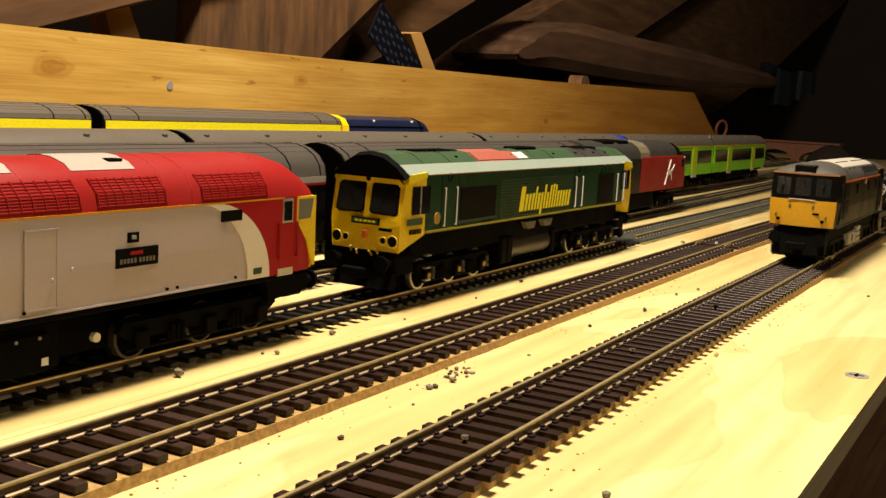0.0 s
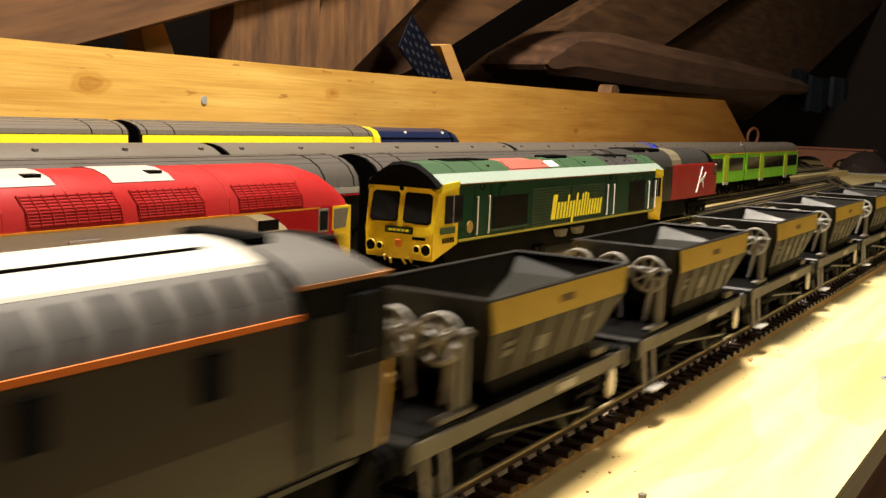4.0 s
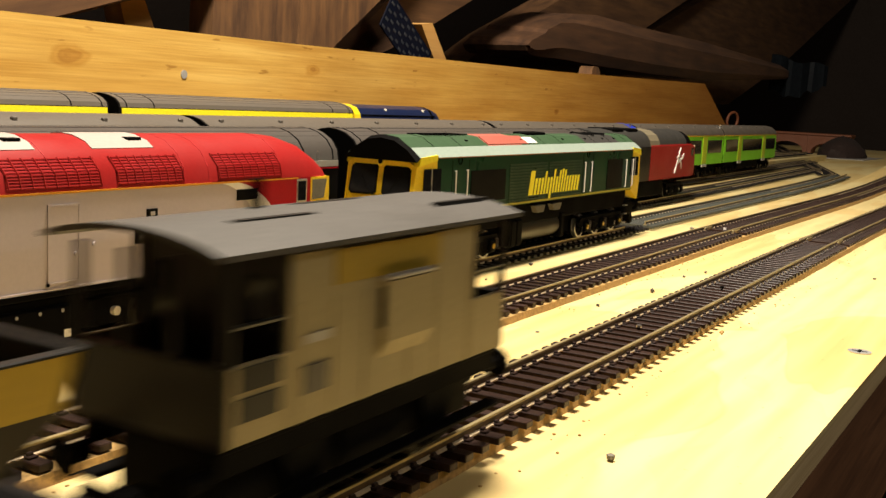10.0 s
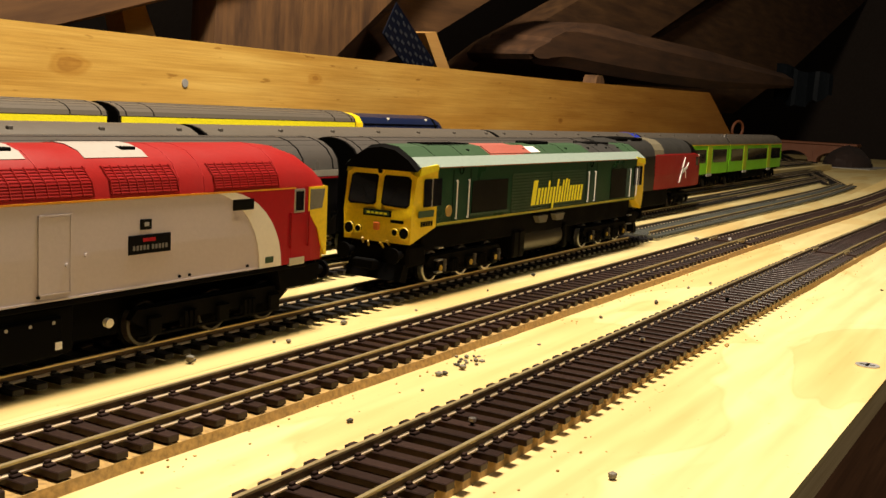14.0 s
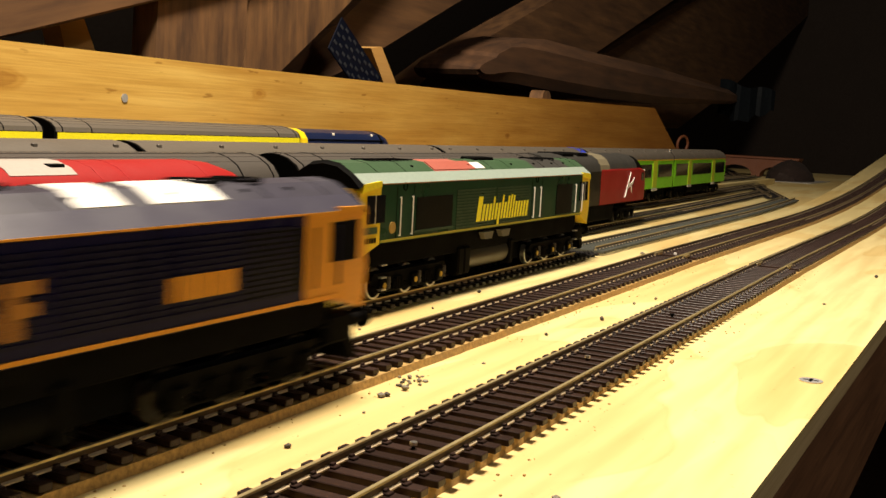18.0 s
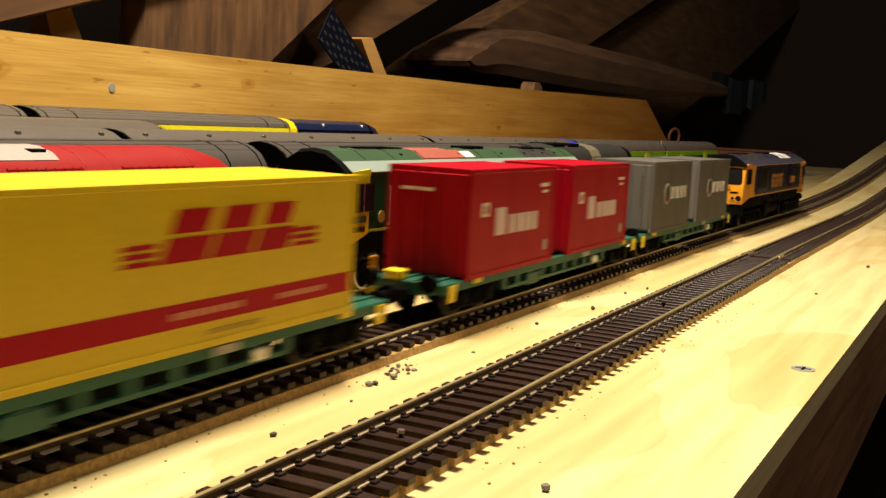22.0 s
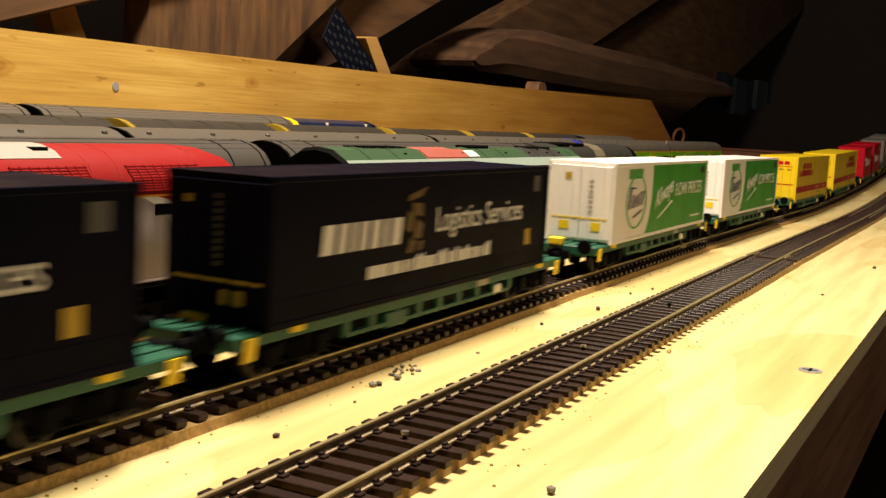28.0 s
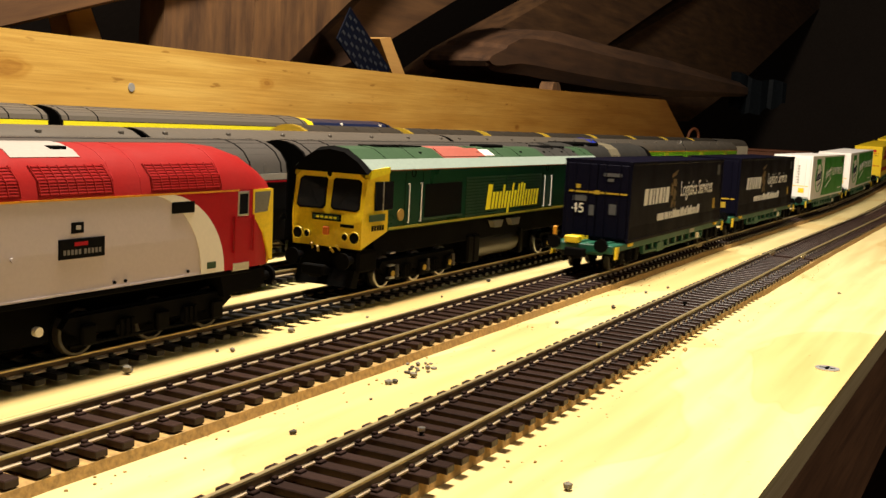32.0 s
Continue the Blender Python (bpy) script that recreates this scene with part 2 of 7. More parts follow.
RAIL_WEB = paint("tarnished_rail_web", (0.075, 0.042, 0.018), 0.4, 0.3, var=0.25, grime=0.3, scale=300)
# the foot's pale colour carries the highlight seen between the chairs
RAIL_FOOT = paint("lit_rail_foot", (0.58, 0.46, 0.30), 0.35, 0.35, var=0.2, grime=0.4, scale=300)
STEEL = paint("bright_steel", (0.70, 0.69, 0.66), 0.28, 0.95, var=0.05, grime=0.1)
BLACK = paint("black_paint", (0.004, 0.004, 0.004), 0.4, spec=0.05)
BLACK_MATT = paint("matt_black_plastic", (0.004, 0.0038, 0.0037), 0.65, grime=0.15, spec=0.02)
UNDER = paint("dirty_underframe", (0.0036, 0.0034, 0.0032), 0.6, grime=0.4, var=0.3, spec=0.03)
GLASS = paint("dark_glazing", (0.010, 0.010, 0.011), 0.08, grime=0.02, relief=0.0, spec=0.25)
WHITE = paint("white_paint", (0.78, 0.76, 0.72), 0.45)
CREAM = paint("cream_white_paint", (0.82, 0.76, 0.62), 0.42, var=0.03)
GREY_SIDE = paint("silver_grey_paint", (0.53, 0.46, 0.445), 0.40, 0.0, var=0.03, grime=0.08)
RED = paint("bright_red_paint", (0.29, 0.0135, 0.0125), 0.40, var=0.05, spec=0.22)
RED_DARK = paint("crimson_paint", (0.36, 0.005, 0.012), 0.36, var=0.05, spec=0.2)
YELLOW = paint("warning_yellow_paint", (0.84, 0.60, 0.010), 0.40)
AMBER = paint("amber_yellow_paint", (0.72, 0.30, 0.012), 0.42)
GREEN_DK = paint("dark_green_paint", (0.0065, 0.042, 0.019), 0.3, spec=0.14)
GREEN_ROOF = paint("roof_green_paint", (0.036, 0.074, 0.034), 0.5, spec=0.3)
GREY_ROOF = paint("light_grey_roof", (0.246, 0.304, 0.261), 0.5)
RUST = paint("faded_red_roof_panel", (0.33, 0.085, 0.06), 0.55)
NAVY = paint("navy_blue_paint", (0.008, 0.0075, 0.042), 0.3, spec=0.12)
NAVY_BOX = paint("navy_container_paint", (0.0046, 0.0044, 0.0105), 0.4, spec=0.03, grime=0.03, var=0.05)
OLIVE = paint("olive_grey_paint", (0.036, 0.029, 0.022), 0.45, grime=0.3, spec=0.2)
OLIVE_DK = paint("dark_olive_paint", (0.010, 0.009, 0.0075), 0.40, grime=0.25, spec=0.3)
BAND = paint("dull_yellow_band", (0.44, 0.29, 0.016), 0.5, grime=0.25)
GREY_LT = paint("dusty_light_grey", (0.38, 0.35, 0.30), 0.6, grime=0.3)
COACH_ROOF = paint("coach_roof_grey", (0.105, 0.090, 0.072), 0.38, grime=0.3)
COACH_BODY = paint("near_black_coach_side", (0.006, 0.0056, 0.006), 0.3, spec=0.25)
LIME = paint("lime_green_paint", (0.24, 0.72, 0.014), 0.4)
BLUE = paint("bright_blue_paint", (0.02, 0.04, 0.45), 0.4)
BLUE_DK = paint("dark_blue_paint", (0.010, 0.016, 0.052), 0.35)
BROWN_ROOF = paint("brown_wagon_roof", (0.036, 0.029, 0.021), 0.55, grime=0.3, spec=0.3)
WAGON_GREEN = paint("wagon_green_paint", (0.008, 0.085, 0.047), 0.45, grime=0.3)
BOX_GREY = paint("grey_container_paint", (0.124, 0.112, 0.098), 0.5, spec=0.25, var=0.05)
BOX_RED = paint("red_container_paint", (0.38, 0.0030, 0.0140), 0.42, spec=0.15, var=0.04)
BOX_YELLOW = paint("yellow_container_paint", (0.70, 0.49, 0.006), 0.42)
BOX_GREEN = paint("green_container_paint", (0.030, 0.30, 0.025), 0.42)
BOX_WHITE = paint("white_container_paint", (0.86, 0.82, 0.78), 0.42, var=0.03)
ORANGE = paint("orange_line_paint", (0.60, 0.14, 0.01), 0.45)
BRICK_RED = paint("terracotta_plastic", (0.14, 0.042, 0.013), 0.6)
LEMON = paint("lemon_stripe_paint", (0.95, 0.84, 0.02), 0.4)
BLUE_FOIL = paint("blue_printed_strap", (0.0026, 0.004, 0.011), 0.5, spec=0.1)
# ---- mesh helpers: all sizes below are in millimetres ----
class Geo:
    """Collects the faces of one mesh."""

    def __init__(self):
        self.v, self.f = [], []

    def add(self, verts, faces):
        n = len(self.v)
        self.v += [tuple(p) for p in verts]
        self.f += [tuple(i + n for i in q) for q in faces]
        return self

    def box(self, x0, x1, y0, y1, z0, z1, c=0.0):
        """A box, with its edges chamfered by c."""
        c = min(c, 0.45 * min(x1 - x0, y1 - y0, z1 - z0))
        if c <= 0:
            v = [(x, y, z) for x in (x0, x1) for y in (y0, y1) for z in (z0, z1)]
            return self.add(v, [(0, 1, 3, 2), (4, 6, 7, 5), (0, 4, 5, 1), (2, 3, 7, 6), (0, 2, 6, 4), (1, 5, 7, 3)])
        v, index = [], {}
        for i, x in enumerate((x0, x1)):
            for j, y in enumerate((y0, y1)):
                for k, z in enumerate((z0, z1)):
                    a, b, d = c * (1 - 2 * i), c * (1 - 2 * j), c * (1 - 2 * k)
                    for ax, p in enumerate(((x, y + b, z + d), (x + a, y, z + d), (x + a, y + b, z))):
                        index[i, j, k, ax] = len(v)
                        v.append(p)
        f = []
        for s in (0, 1):
            f.append([index[s, j, k, 0] for j, k in ((0, 0), (1, 0), (1, 1), (0, 1))])
            f.append([index[i, s, k, 1] for i, k in ((0, 0), (1, 0), (1, 1), (0, 1))])
            f.append([index[i, j, s, 2] for i, j in ((0, 0), (1, 0), (1, 1), (0, 1))])
        for p in (0, 1):
            for q in (0, 1):
                f.append([index[0, p, q, 1], index[1, p, q, 1], index[1, p, q, 2], index[0, p, q, 2]])
                f.append([index[p, 0, q, 0], index[p, 1, q, 0], index[p, 1, q, 2], index[p, 0, q, 2]])
                f.append([index[p, q, 0, 0], index[p, q, 1, 0], index[p, q, 1, 1], index[p, q, 0, 1]])
        for i in (0, 1):
            for j in (0, 1):
                for k in (0, 1):
                    f.append([index[i, j, k, a] for a in (0, 1, 2)])
        return self.add(v, f)

    def loft(self, rings, caps=True, closed=True):
        """Joins rings of equal length."""
        n = len(rings[0])
        v = [p for r in rings for p in r]
        f = []
        for i in range(len(rings) - 1):
            for j in range(n if closed else n - 1):
                k = (j + 1) % n
                f.append((i * n + j, i * n + k, (i + 1) * n + k, (i + 1) * n + j))
        if caps:
            f.append(tuple(range(n)))
            f.append(tuple((len(rings) - 1) * n + j for j in range(n)))
        return self.add(v, f)

    def along(self, prof, x0, x1):
        """A (y, z) outline run along x."""
        return self.loft([[(x, y, z) for y, z in prof] for x in (x0, x1)])

    def across(self, prof, y0, y1):
        """An (x, z) outline run along y."""
        return self.loft([[(x, y, z) for x, z in prof] for y in (y0, y1)])

    def upright(self, prof, z0, z1):
        return self.loft([[(x, y, z) for x, y in prof] for z in (z0, z1)])

    def rod(self, p, q, r, n=8, r2=None):
        p, q = Vector(p), Vector(q)
        d = (q - p).normalized()
        a = d.orthogonal().normalized()
        b = d.cross(a)
        ring = lambda c, s: [tuple(c + s * (math.cos(2 * math.pi * i / n) * a + math.sin(2 * math.pi * i / n) * b)) for i in range(n)]
        return self.loft([ring(p, r), ring(q, r if r2 is None else r2)])

    def ring(self, c, axis, r, t, n=20, m=6):
        """A hoop of radius r and thickness t round an axis through c."""
        c, d = Vector(c), Vector(axis).normalized()
        a = d.orthogonal().normalized()
        b = d.cross(a)
        v, f = [], []
        for i in range(n):
            u = math.cos(2 * math.pi * i / n) * a + math.sin(2 * math.pi * i / n) * b
            for j in range(m):
                s = 2 * math.pi * j / m
                v.append(tuple(c + u * (r + t * math.cos(s)) + d * t * math.sin(s)))
        for i in range(n):
            for j in range(m):
                f.append((i * m + j, i * m + (j + 1) % m, (i + 1) % n * m + (j + 1) % m, (i + 1) % n * m + j))
        return self.add(v, f)

    def moved(self, dx=0, dy=0, dz=0):
        self.v = [(x + dx, y + dy, z + dz) for x, y, z in self.v]
        return self


def mesh_of(name, geo, material, smooth=False):
    me = bpy.data.meshes.new(name)
    me.from_pydata([(x * MM, y * MM, z * MM) for x, y, z in geo.v], [], geo.f)
    bm = bmesh.new()
    bm.from_mesh(me)
    bmesh.ops.recalc_face_normals(bm, faces=bm.faces)
    if smooth:
        for e in bm.edges:
            e.smooth = len(e.link_faces) == 2 and e.calc_face_angle(0) < 0.6
        for f in bm.faces:
            f.smooth = True
    bm.to_mesh(me)
    bm.free()
    me.materials.append(material)
    return me


def thing(name, label, category, group="", kind="", at=None):
    ob = new(name)
    ob.empty_display_size = 0.01
    if at is not None:
        ob.matrix_basis = at
    return tagged(ob, label, category, group, kind)


def part(name, geo, material, parent=None, label="", smooth=False):
    ob = new(name, mesh_of(name, geo, material, smooth))
    ob.parent = parent
    return tagged(ob, label)


def mm(x, y, z, rx=0, ry=0, rz=0):
    return pose(x * MM, y * MM, z * MM, rx, ry, rz)


def mirror(prof):
    """Closes a half outline given from the +y side's foot to the top."""
    return list(prof) + [(-y, z) for y, z in reversed(prof) if abs(y) > 1e-6]


def lettering(name, text, size, material, parent, m, label="", depth=0.05, shear=0.0, stretch=1.0):
    """Raised letters in the built-in font."""
    cu = bpy.data.curves.new(name, "FONT")
    cu.body, cu.size, cu.extrude, cu.shear = text, size * MM, depth * MM, shear
    cu.align_x, cu.align_y = "CENTER", "CENTER"
    tmp = bpy.data.objects.new(name, cu)
    me = bpy.data.meshes.new_from_object(tmp)
    bpy.data.objects.remove(tmp)
    me.materials.clear()
    me.materials.append(material)
    for v in me.vertices:
        v.co.x *= stretch
    ob = new(name, me)
    ob.parent = parent
    ob.matrix_basis = m
    return tagged(ob, label)


NEAR = 90  # letters on the -y side stand upright with this turn about x
# ---- the plan of the lines: near rail of each track, rail top above the board ----
RAIL_Z = 7.0
GAUGE = 17.4


def bend(x, start, rate, reach=1e9):
    """A gentle parabola from start on, straight again beyond reach."""
    u = max(0.0, x - start)
    k = min(u, reach)
    return rate * k * k + 2 * rate * k * (u - k)


def climb(x):
    """The front board ramps up towards the far end."""
    return bend(x, 830, 0.000041, 800)


def veer(x, rate):
    """The next board's rails lean slightly off the line past the rail joint."""
    return rate * max(0.0, x - 490)


TRACKS = {
    "a": (lambda x: 0.5 - veer(x, 0.013), lambda x: RAIL_Z + climb(x)),
    "b": (lambda x: 62.1 - veer(x, 0.016), lambda x: RAIL_Z + climb(x)),
    "c": (lambda x: 118.8, lambda x: RAIL_Z - 1.4),
    "d": (lambda x: 172.0 + bend(x, 560, 0.00003, 450), lambda x: RAIL_Z - 1.0),
    "e": (lambda x: 228.0 + bend(x, 900, 0.00004, 300), lambda x: RAIL_Z),
    "f": (lambda x: 282.0, lambda x: 17.0),
    "g": (lambda x: 337.0, lambda x: 17.0),
}


def on_track(name, x, reach=120.0, turn=0.0):
    """The pose of a vehicle whose origin stands at x on that track."""
    fy, fz = TRACKS[name]
    x1, x2 = x, x + reach
    dy, dz = fy(x2) - fy(x1), fz(x2) - fz(x1)
    return mm(x, fy(x) + GAUGE / 2, fz(x), 0, -math.degrees(math.atan2(dz, reach)), math.degrees(math.atan2(dy, reach)) + turn)


X0, X1 = -3700.0, 2900.0

# ---- baseboard ----
board = thing("baseboard", "pale pine plywood baseboard with a sawn edge", "baseboard", kind="structure")
XS = [X0, -300.0, 300.0] + [800 + 60 * k for k in range(36)]


def splay(x):
    """The front edge runs slightly off the line of the tracks."""
    return -0.013 * min(max(x, -300.0), 900.0)


def ramp_sheet(y0, y1, top, foot):
    rings = []
    for x in XS:
        a, b, z = y0 + splay(x), y1 if y1 > 0 else y1 + splay(x), climb(x)
        rings.append([(x, a, z + foot), (x, b, z + foot), (x, b, z + top), (x, a, z + top)])
    return Geo().loft(rings)


part("board_top", ramp_sheet(-59.7, 100, 0, -1.5), PLY, board)
part("board_edge", ramp_sheet(-59.5, 99.8, -1.5, -8.8), PLY_EDGE, board, "bare plywood edge")
part("siding_board", Geo().box(X0, 2900, 100.2, 262, -12, -0.02), PLY, board)
part("far_board", Geo().box(1900.2, 2900, 262.2, 560, -12, -0.04), PLY, board)
part("rear_board", Geo().box(X0, 1900, 262.2, 374, -12, 10), PLY, board)
part("front_beam", ramp_sheet(-57.9, -22, -9.0, -66.5), FASCIA, board, "brown sawn timber under the front edge")
part("back_beam", Geo().box(X0, X1, 300, 345, -150, -12.2, 1.0), FASCIA, board)

floor = part("floor", Geo().box(-5200, 4200, -3200, 3200, -1010, -990), TIMBER_DARK)
tagged(floor, "dark boarded loft floor", "floor", kind="structure")

# ---- plank behind the tracks ----
plank = thing("wall_plank", "long planed pine plank on edge with knots and a nail head", "plank", kind="structure")
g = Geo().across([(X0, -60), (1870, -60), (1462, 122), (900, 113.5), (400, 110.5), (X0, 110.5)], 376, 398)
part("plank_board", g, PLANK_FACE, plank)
part("nail_head", Geo().rod((327, 375.5, 84), (327, 376.5, 84), 2.7, 14), paint("dull_zinc", (0.36, 0.35, 0.33), 0.5, 0.2), plank, "dull round nail head")
part("support_peg", Geo().across([(1003, 106), (1009, 122), (1013, 125), (1026, 125), (1032, 120), (1036, 108)], 379, 396), TIMBER_UP, plank, "short brown peg on the plank's top edge")

# ---- the loft: rafters, boards, braces, roof ----
def beam(name, p, q, w, h, material, label, category="beam", roll=0.0, kind="structure"):
    """A timber from p to q, w across and h deep, turned about its length by roll."""
    p, q = Vector(p), Vector(q)
    d = q - p
    g = Geo().box(0, d.length, -w / 2, w / 2, -h / 2, h / 2, min(w, h) * 0.04)
    ob = part(name, g, material)
    rot = d.to_track_quat("X", "Z").to_matrix().to_4x4()
    ob.matrix_basis = Matrix.Translation(p * MM) @ rot @ pose(0, 0, 0, roll)
    return tagged(ob, label, category, kind=kind)


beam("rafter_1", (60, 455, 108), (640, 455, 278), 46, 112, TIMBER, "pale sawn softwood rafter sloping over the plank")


def sawn(name, outline, y, deep, material, label, category="beam"):
    """A timber in the plane of the plank, given by its (x, z) outline, deep mm thick."""
    ob = part(name, Geo().across(outline, y, y + deep), material)
    return tagged(ob, label, category, kind="structure")


sawn("brace_1", [(361, 135), (381, 143), (404, 98), (372, 98)], 470, 18, PLANK, "short pale timber brace behind the plank")
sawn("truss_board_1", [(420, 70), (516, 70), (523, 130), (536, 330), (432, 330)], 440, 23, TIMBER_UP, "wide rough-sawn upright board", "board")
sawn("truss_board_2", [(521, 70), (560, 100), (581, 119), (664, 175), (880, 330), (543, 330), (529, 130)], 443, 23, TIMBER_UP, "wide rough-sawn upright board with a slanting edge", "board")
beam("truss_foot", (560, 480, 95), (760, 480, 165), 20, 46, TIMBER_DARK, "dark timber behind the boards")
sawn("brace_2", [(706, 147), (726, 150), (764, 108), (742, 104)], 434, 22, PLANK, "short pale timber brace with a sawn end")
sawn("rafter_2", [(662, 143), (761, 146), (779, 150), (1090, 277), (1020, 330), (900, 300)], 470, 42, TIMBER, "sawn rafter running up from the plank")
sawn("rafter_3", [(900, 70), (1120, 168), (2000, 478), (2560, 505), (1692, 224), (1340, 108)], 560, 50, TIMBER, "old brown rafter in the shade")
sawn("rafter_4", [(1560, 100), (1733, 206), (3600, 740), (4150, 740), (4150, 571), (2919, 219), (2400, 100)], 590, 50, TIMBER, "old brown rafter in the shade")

# loose timber lying over the plank's far end
def hewn(x, low, high, face):
    """A section of the loose timber: sloping lit top, upright face, hewn foot."""
    return [(x, 466, low), (x, 460, low + (face - low) * 0.3), (x, 460, face), (x, 482, high), (x, 545, high + 2), (x, 552, low)]


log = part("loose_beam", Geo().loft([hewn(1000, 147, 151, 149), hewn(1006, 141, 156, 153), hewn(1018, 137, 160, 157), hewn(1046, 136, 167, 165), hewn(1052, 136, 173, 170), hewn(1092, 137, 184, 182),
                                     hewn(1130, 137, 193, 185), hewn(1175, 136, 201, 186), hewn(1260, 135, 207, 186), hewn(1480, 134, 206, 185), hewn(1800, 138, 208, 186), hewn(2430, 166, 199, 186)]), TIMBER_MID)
tagged(log, "old loose timber with a hewn end lying on the plank", "beam")

# strap and print coloured near black for the shade they hang in
strap = thing("patterned_strap", "dark blue strap with pale printed marks hanging behind the plank", "strap")
sm = Matrix.Translation(Vector((640, 432, 155)) * MM) @ pose(0, 0, 0, 0, 34, 0)
strap.matrix_basis = sm
part("band", Geo().box(0, 88, -0.6, 0.6, -18, 18, 0.3), BLUE_FOIL, strap)
MARK = paint("shaded_print", (0.016, 0.019, 0.026), 0.6)
for i in range(10):
    for j in range(4):
        part("print_mark", Geo().box(3 + i * 8.4, 8 + i * 8.4, -0.9, -0.5, -16.5 + j * 8.6 + (i % 2) * 3, -14 + j * 8.6 + (i % 2) * 3), MARK, strap)

# roof felt and end walls close the loft
def slab(name, pts, material, label, category):
    g = Geo()
    top = [(x, y, z) for x, y, z in pts]
    g.loft([top, [(x, y, z + 30) for x, y, z in pts]])
    return tagged(part(name, g, material), label, category, kind="structure")


slab("roof_back", [(-5200, 900, 60), (4200, 1300, 60), (4200, 1300 - 2300, 2300), (-5200, 900 - 2300, 2300)], FELT, "black roofing felt on the back slope", "roof")
slab("roof_front", [(-5200, -3200, 500), (4200, -3200, 500), (4200, -900, 2360), (-5200, -900, 2360)], FELT, "black roofing felt on the front slope", "roof")
tagged(part("wall_end", Geo().box(4170, 4200, -3200, 3200, -990, 2400), FELT), "dark gable wall", "wall", kind="structure")
tagged(part("wall_start", Geo().box(-5200, -5170, -3200, 3200, -990, 2400), FELT), "dark gable wall", "wall", kind="structure")
tagged(part("wall_back", Geo().box(-5200, 4200, 1320, 1350, -990, 400), FELT), "dark low wall under the eaves", "wall", kind="structure")
tagged(part("wall_front", Geo().box(-5200, 4200, -3230, -3200, -990, 700), FELT), "dark low wall under the eaves", "wall", kind="structure")

# flex and holder made up above each unseen bulb, the front one only fill
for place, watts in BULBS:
    bulb = thing("hanging_bulb", "made-up black flex and holder for an unseen bulb", "lamp", "hanging bulbs", at=Matrix.Translation(place + Vector((0, 0, 0.06))))
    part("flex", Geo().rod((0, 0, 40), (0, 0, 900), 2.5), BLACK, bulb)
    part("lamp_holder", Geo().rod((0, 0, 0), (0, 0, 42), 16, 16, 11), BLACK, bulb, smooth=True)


# ---- tracks ----
RAIL_PROFILE = [(-1.05, 0), (1.05, 0), (1.05, 0.35), (0.3, 0.6), (0.3, 1.7), (0.5, 1.95), (0.5, 2.4), (0.42, 2.5), (-0.42, 2.5), (-0.5, 2.4), (-0.5, 1.95), (-0.3, 1.7), (-0.3, 0.6), (-1.05, 0.35)]


def rail_geo(fy, fz, off, x0, x1, step):
    rings, x = [], x0
    while x < x1 + 1e-6:
        rings.append([(x, fy(x) + off + y, fz(x) - 2.5 + z) for y, z in RAIL_PROFILE])
        x += step
    return Geo().loft(rings)


def rail_part(geo, parent):
    """A rail: worn bright head, tarnished web, foot painted pale where it catches light."""
    ob = part("rail", geo, RAIL, parent, "brassy nickel rail")
    me = ob.data
    me.materials.append(RAIL_WEB)
    me.materials.append(RAIL_FOOT)
    n = len(RAIL_PROFILE)
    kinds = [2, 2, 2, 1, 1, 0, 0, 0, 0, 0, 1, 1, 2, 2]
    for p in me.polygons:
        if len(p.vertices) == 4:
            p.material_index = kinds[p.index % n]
    return ob


def sleeper_geo(length=29.4, width=3.3, thick=1.7):
    """One sleeper with its four rail chairs, its middle at the origin, top at zero."""
    g = Geo().box(-width / 2, width / 2, -length / 2, length / 2, -thick, 0, 0.2)
    for side in (-1, 1):
        for k in (-1, 1):
            y = side * GAUGE / 2 + k * 1.5
            g.box(-1.15, 1.15, y - 0.9, y + 0.9, -0.1, 0.55, 0.15)
            g.box(-0.7, 0.7, y - k * 0.4 - 0.45, y - k * 0.4 + 0.45, 0.4, 1.15, 0.15)
    return g


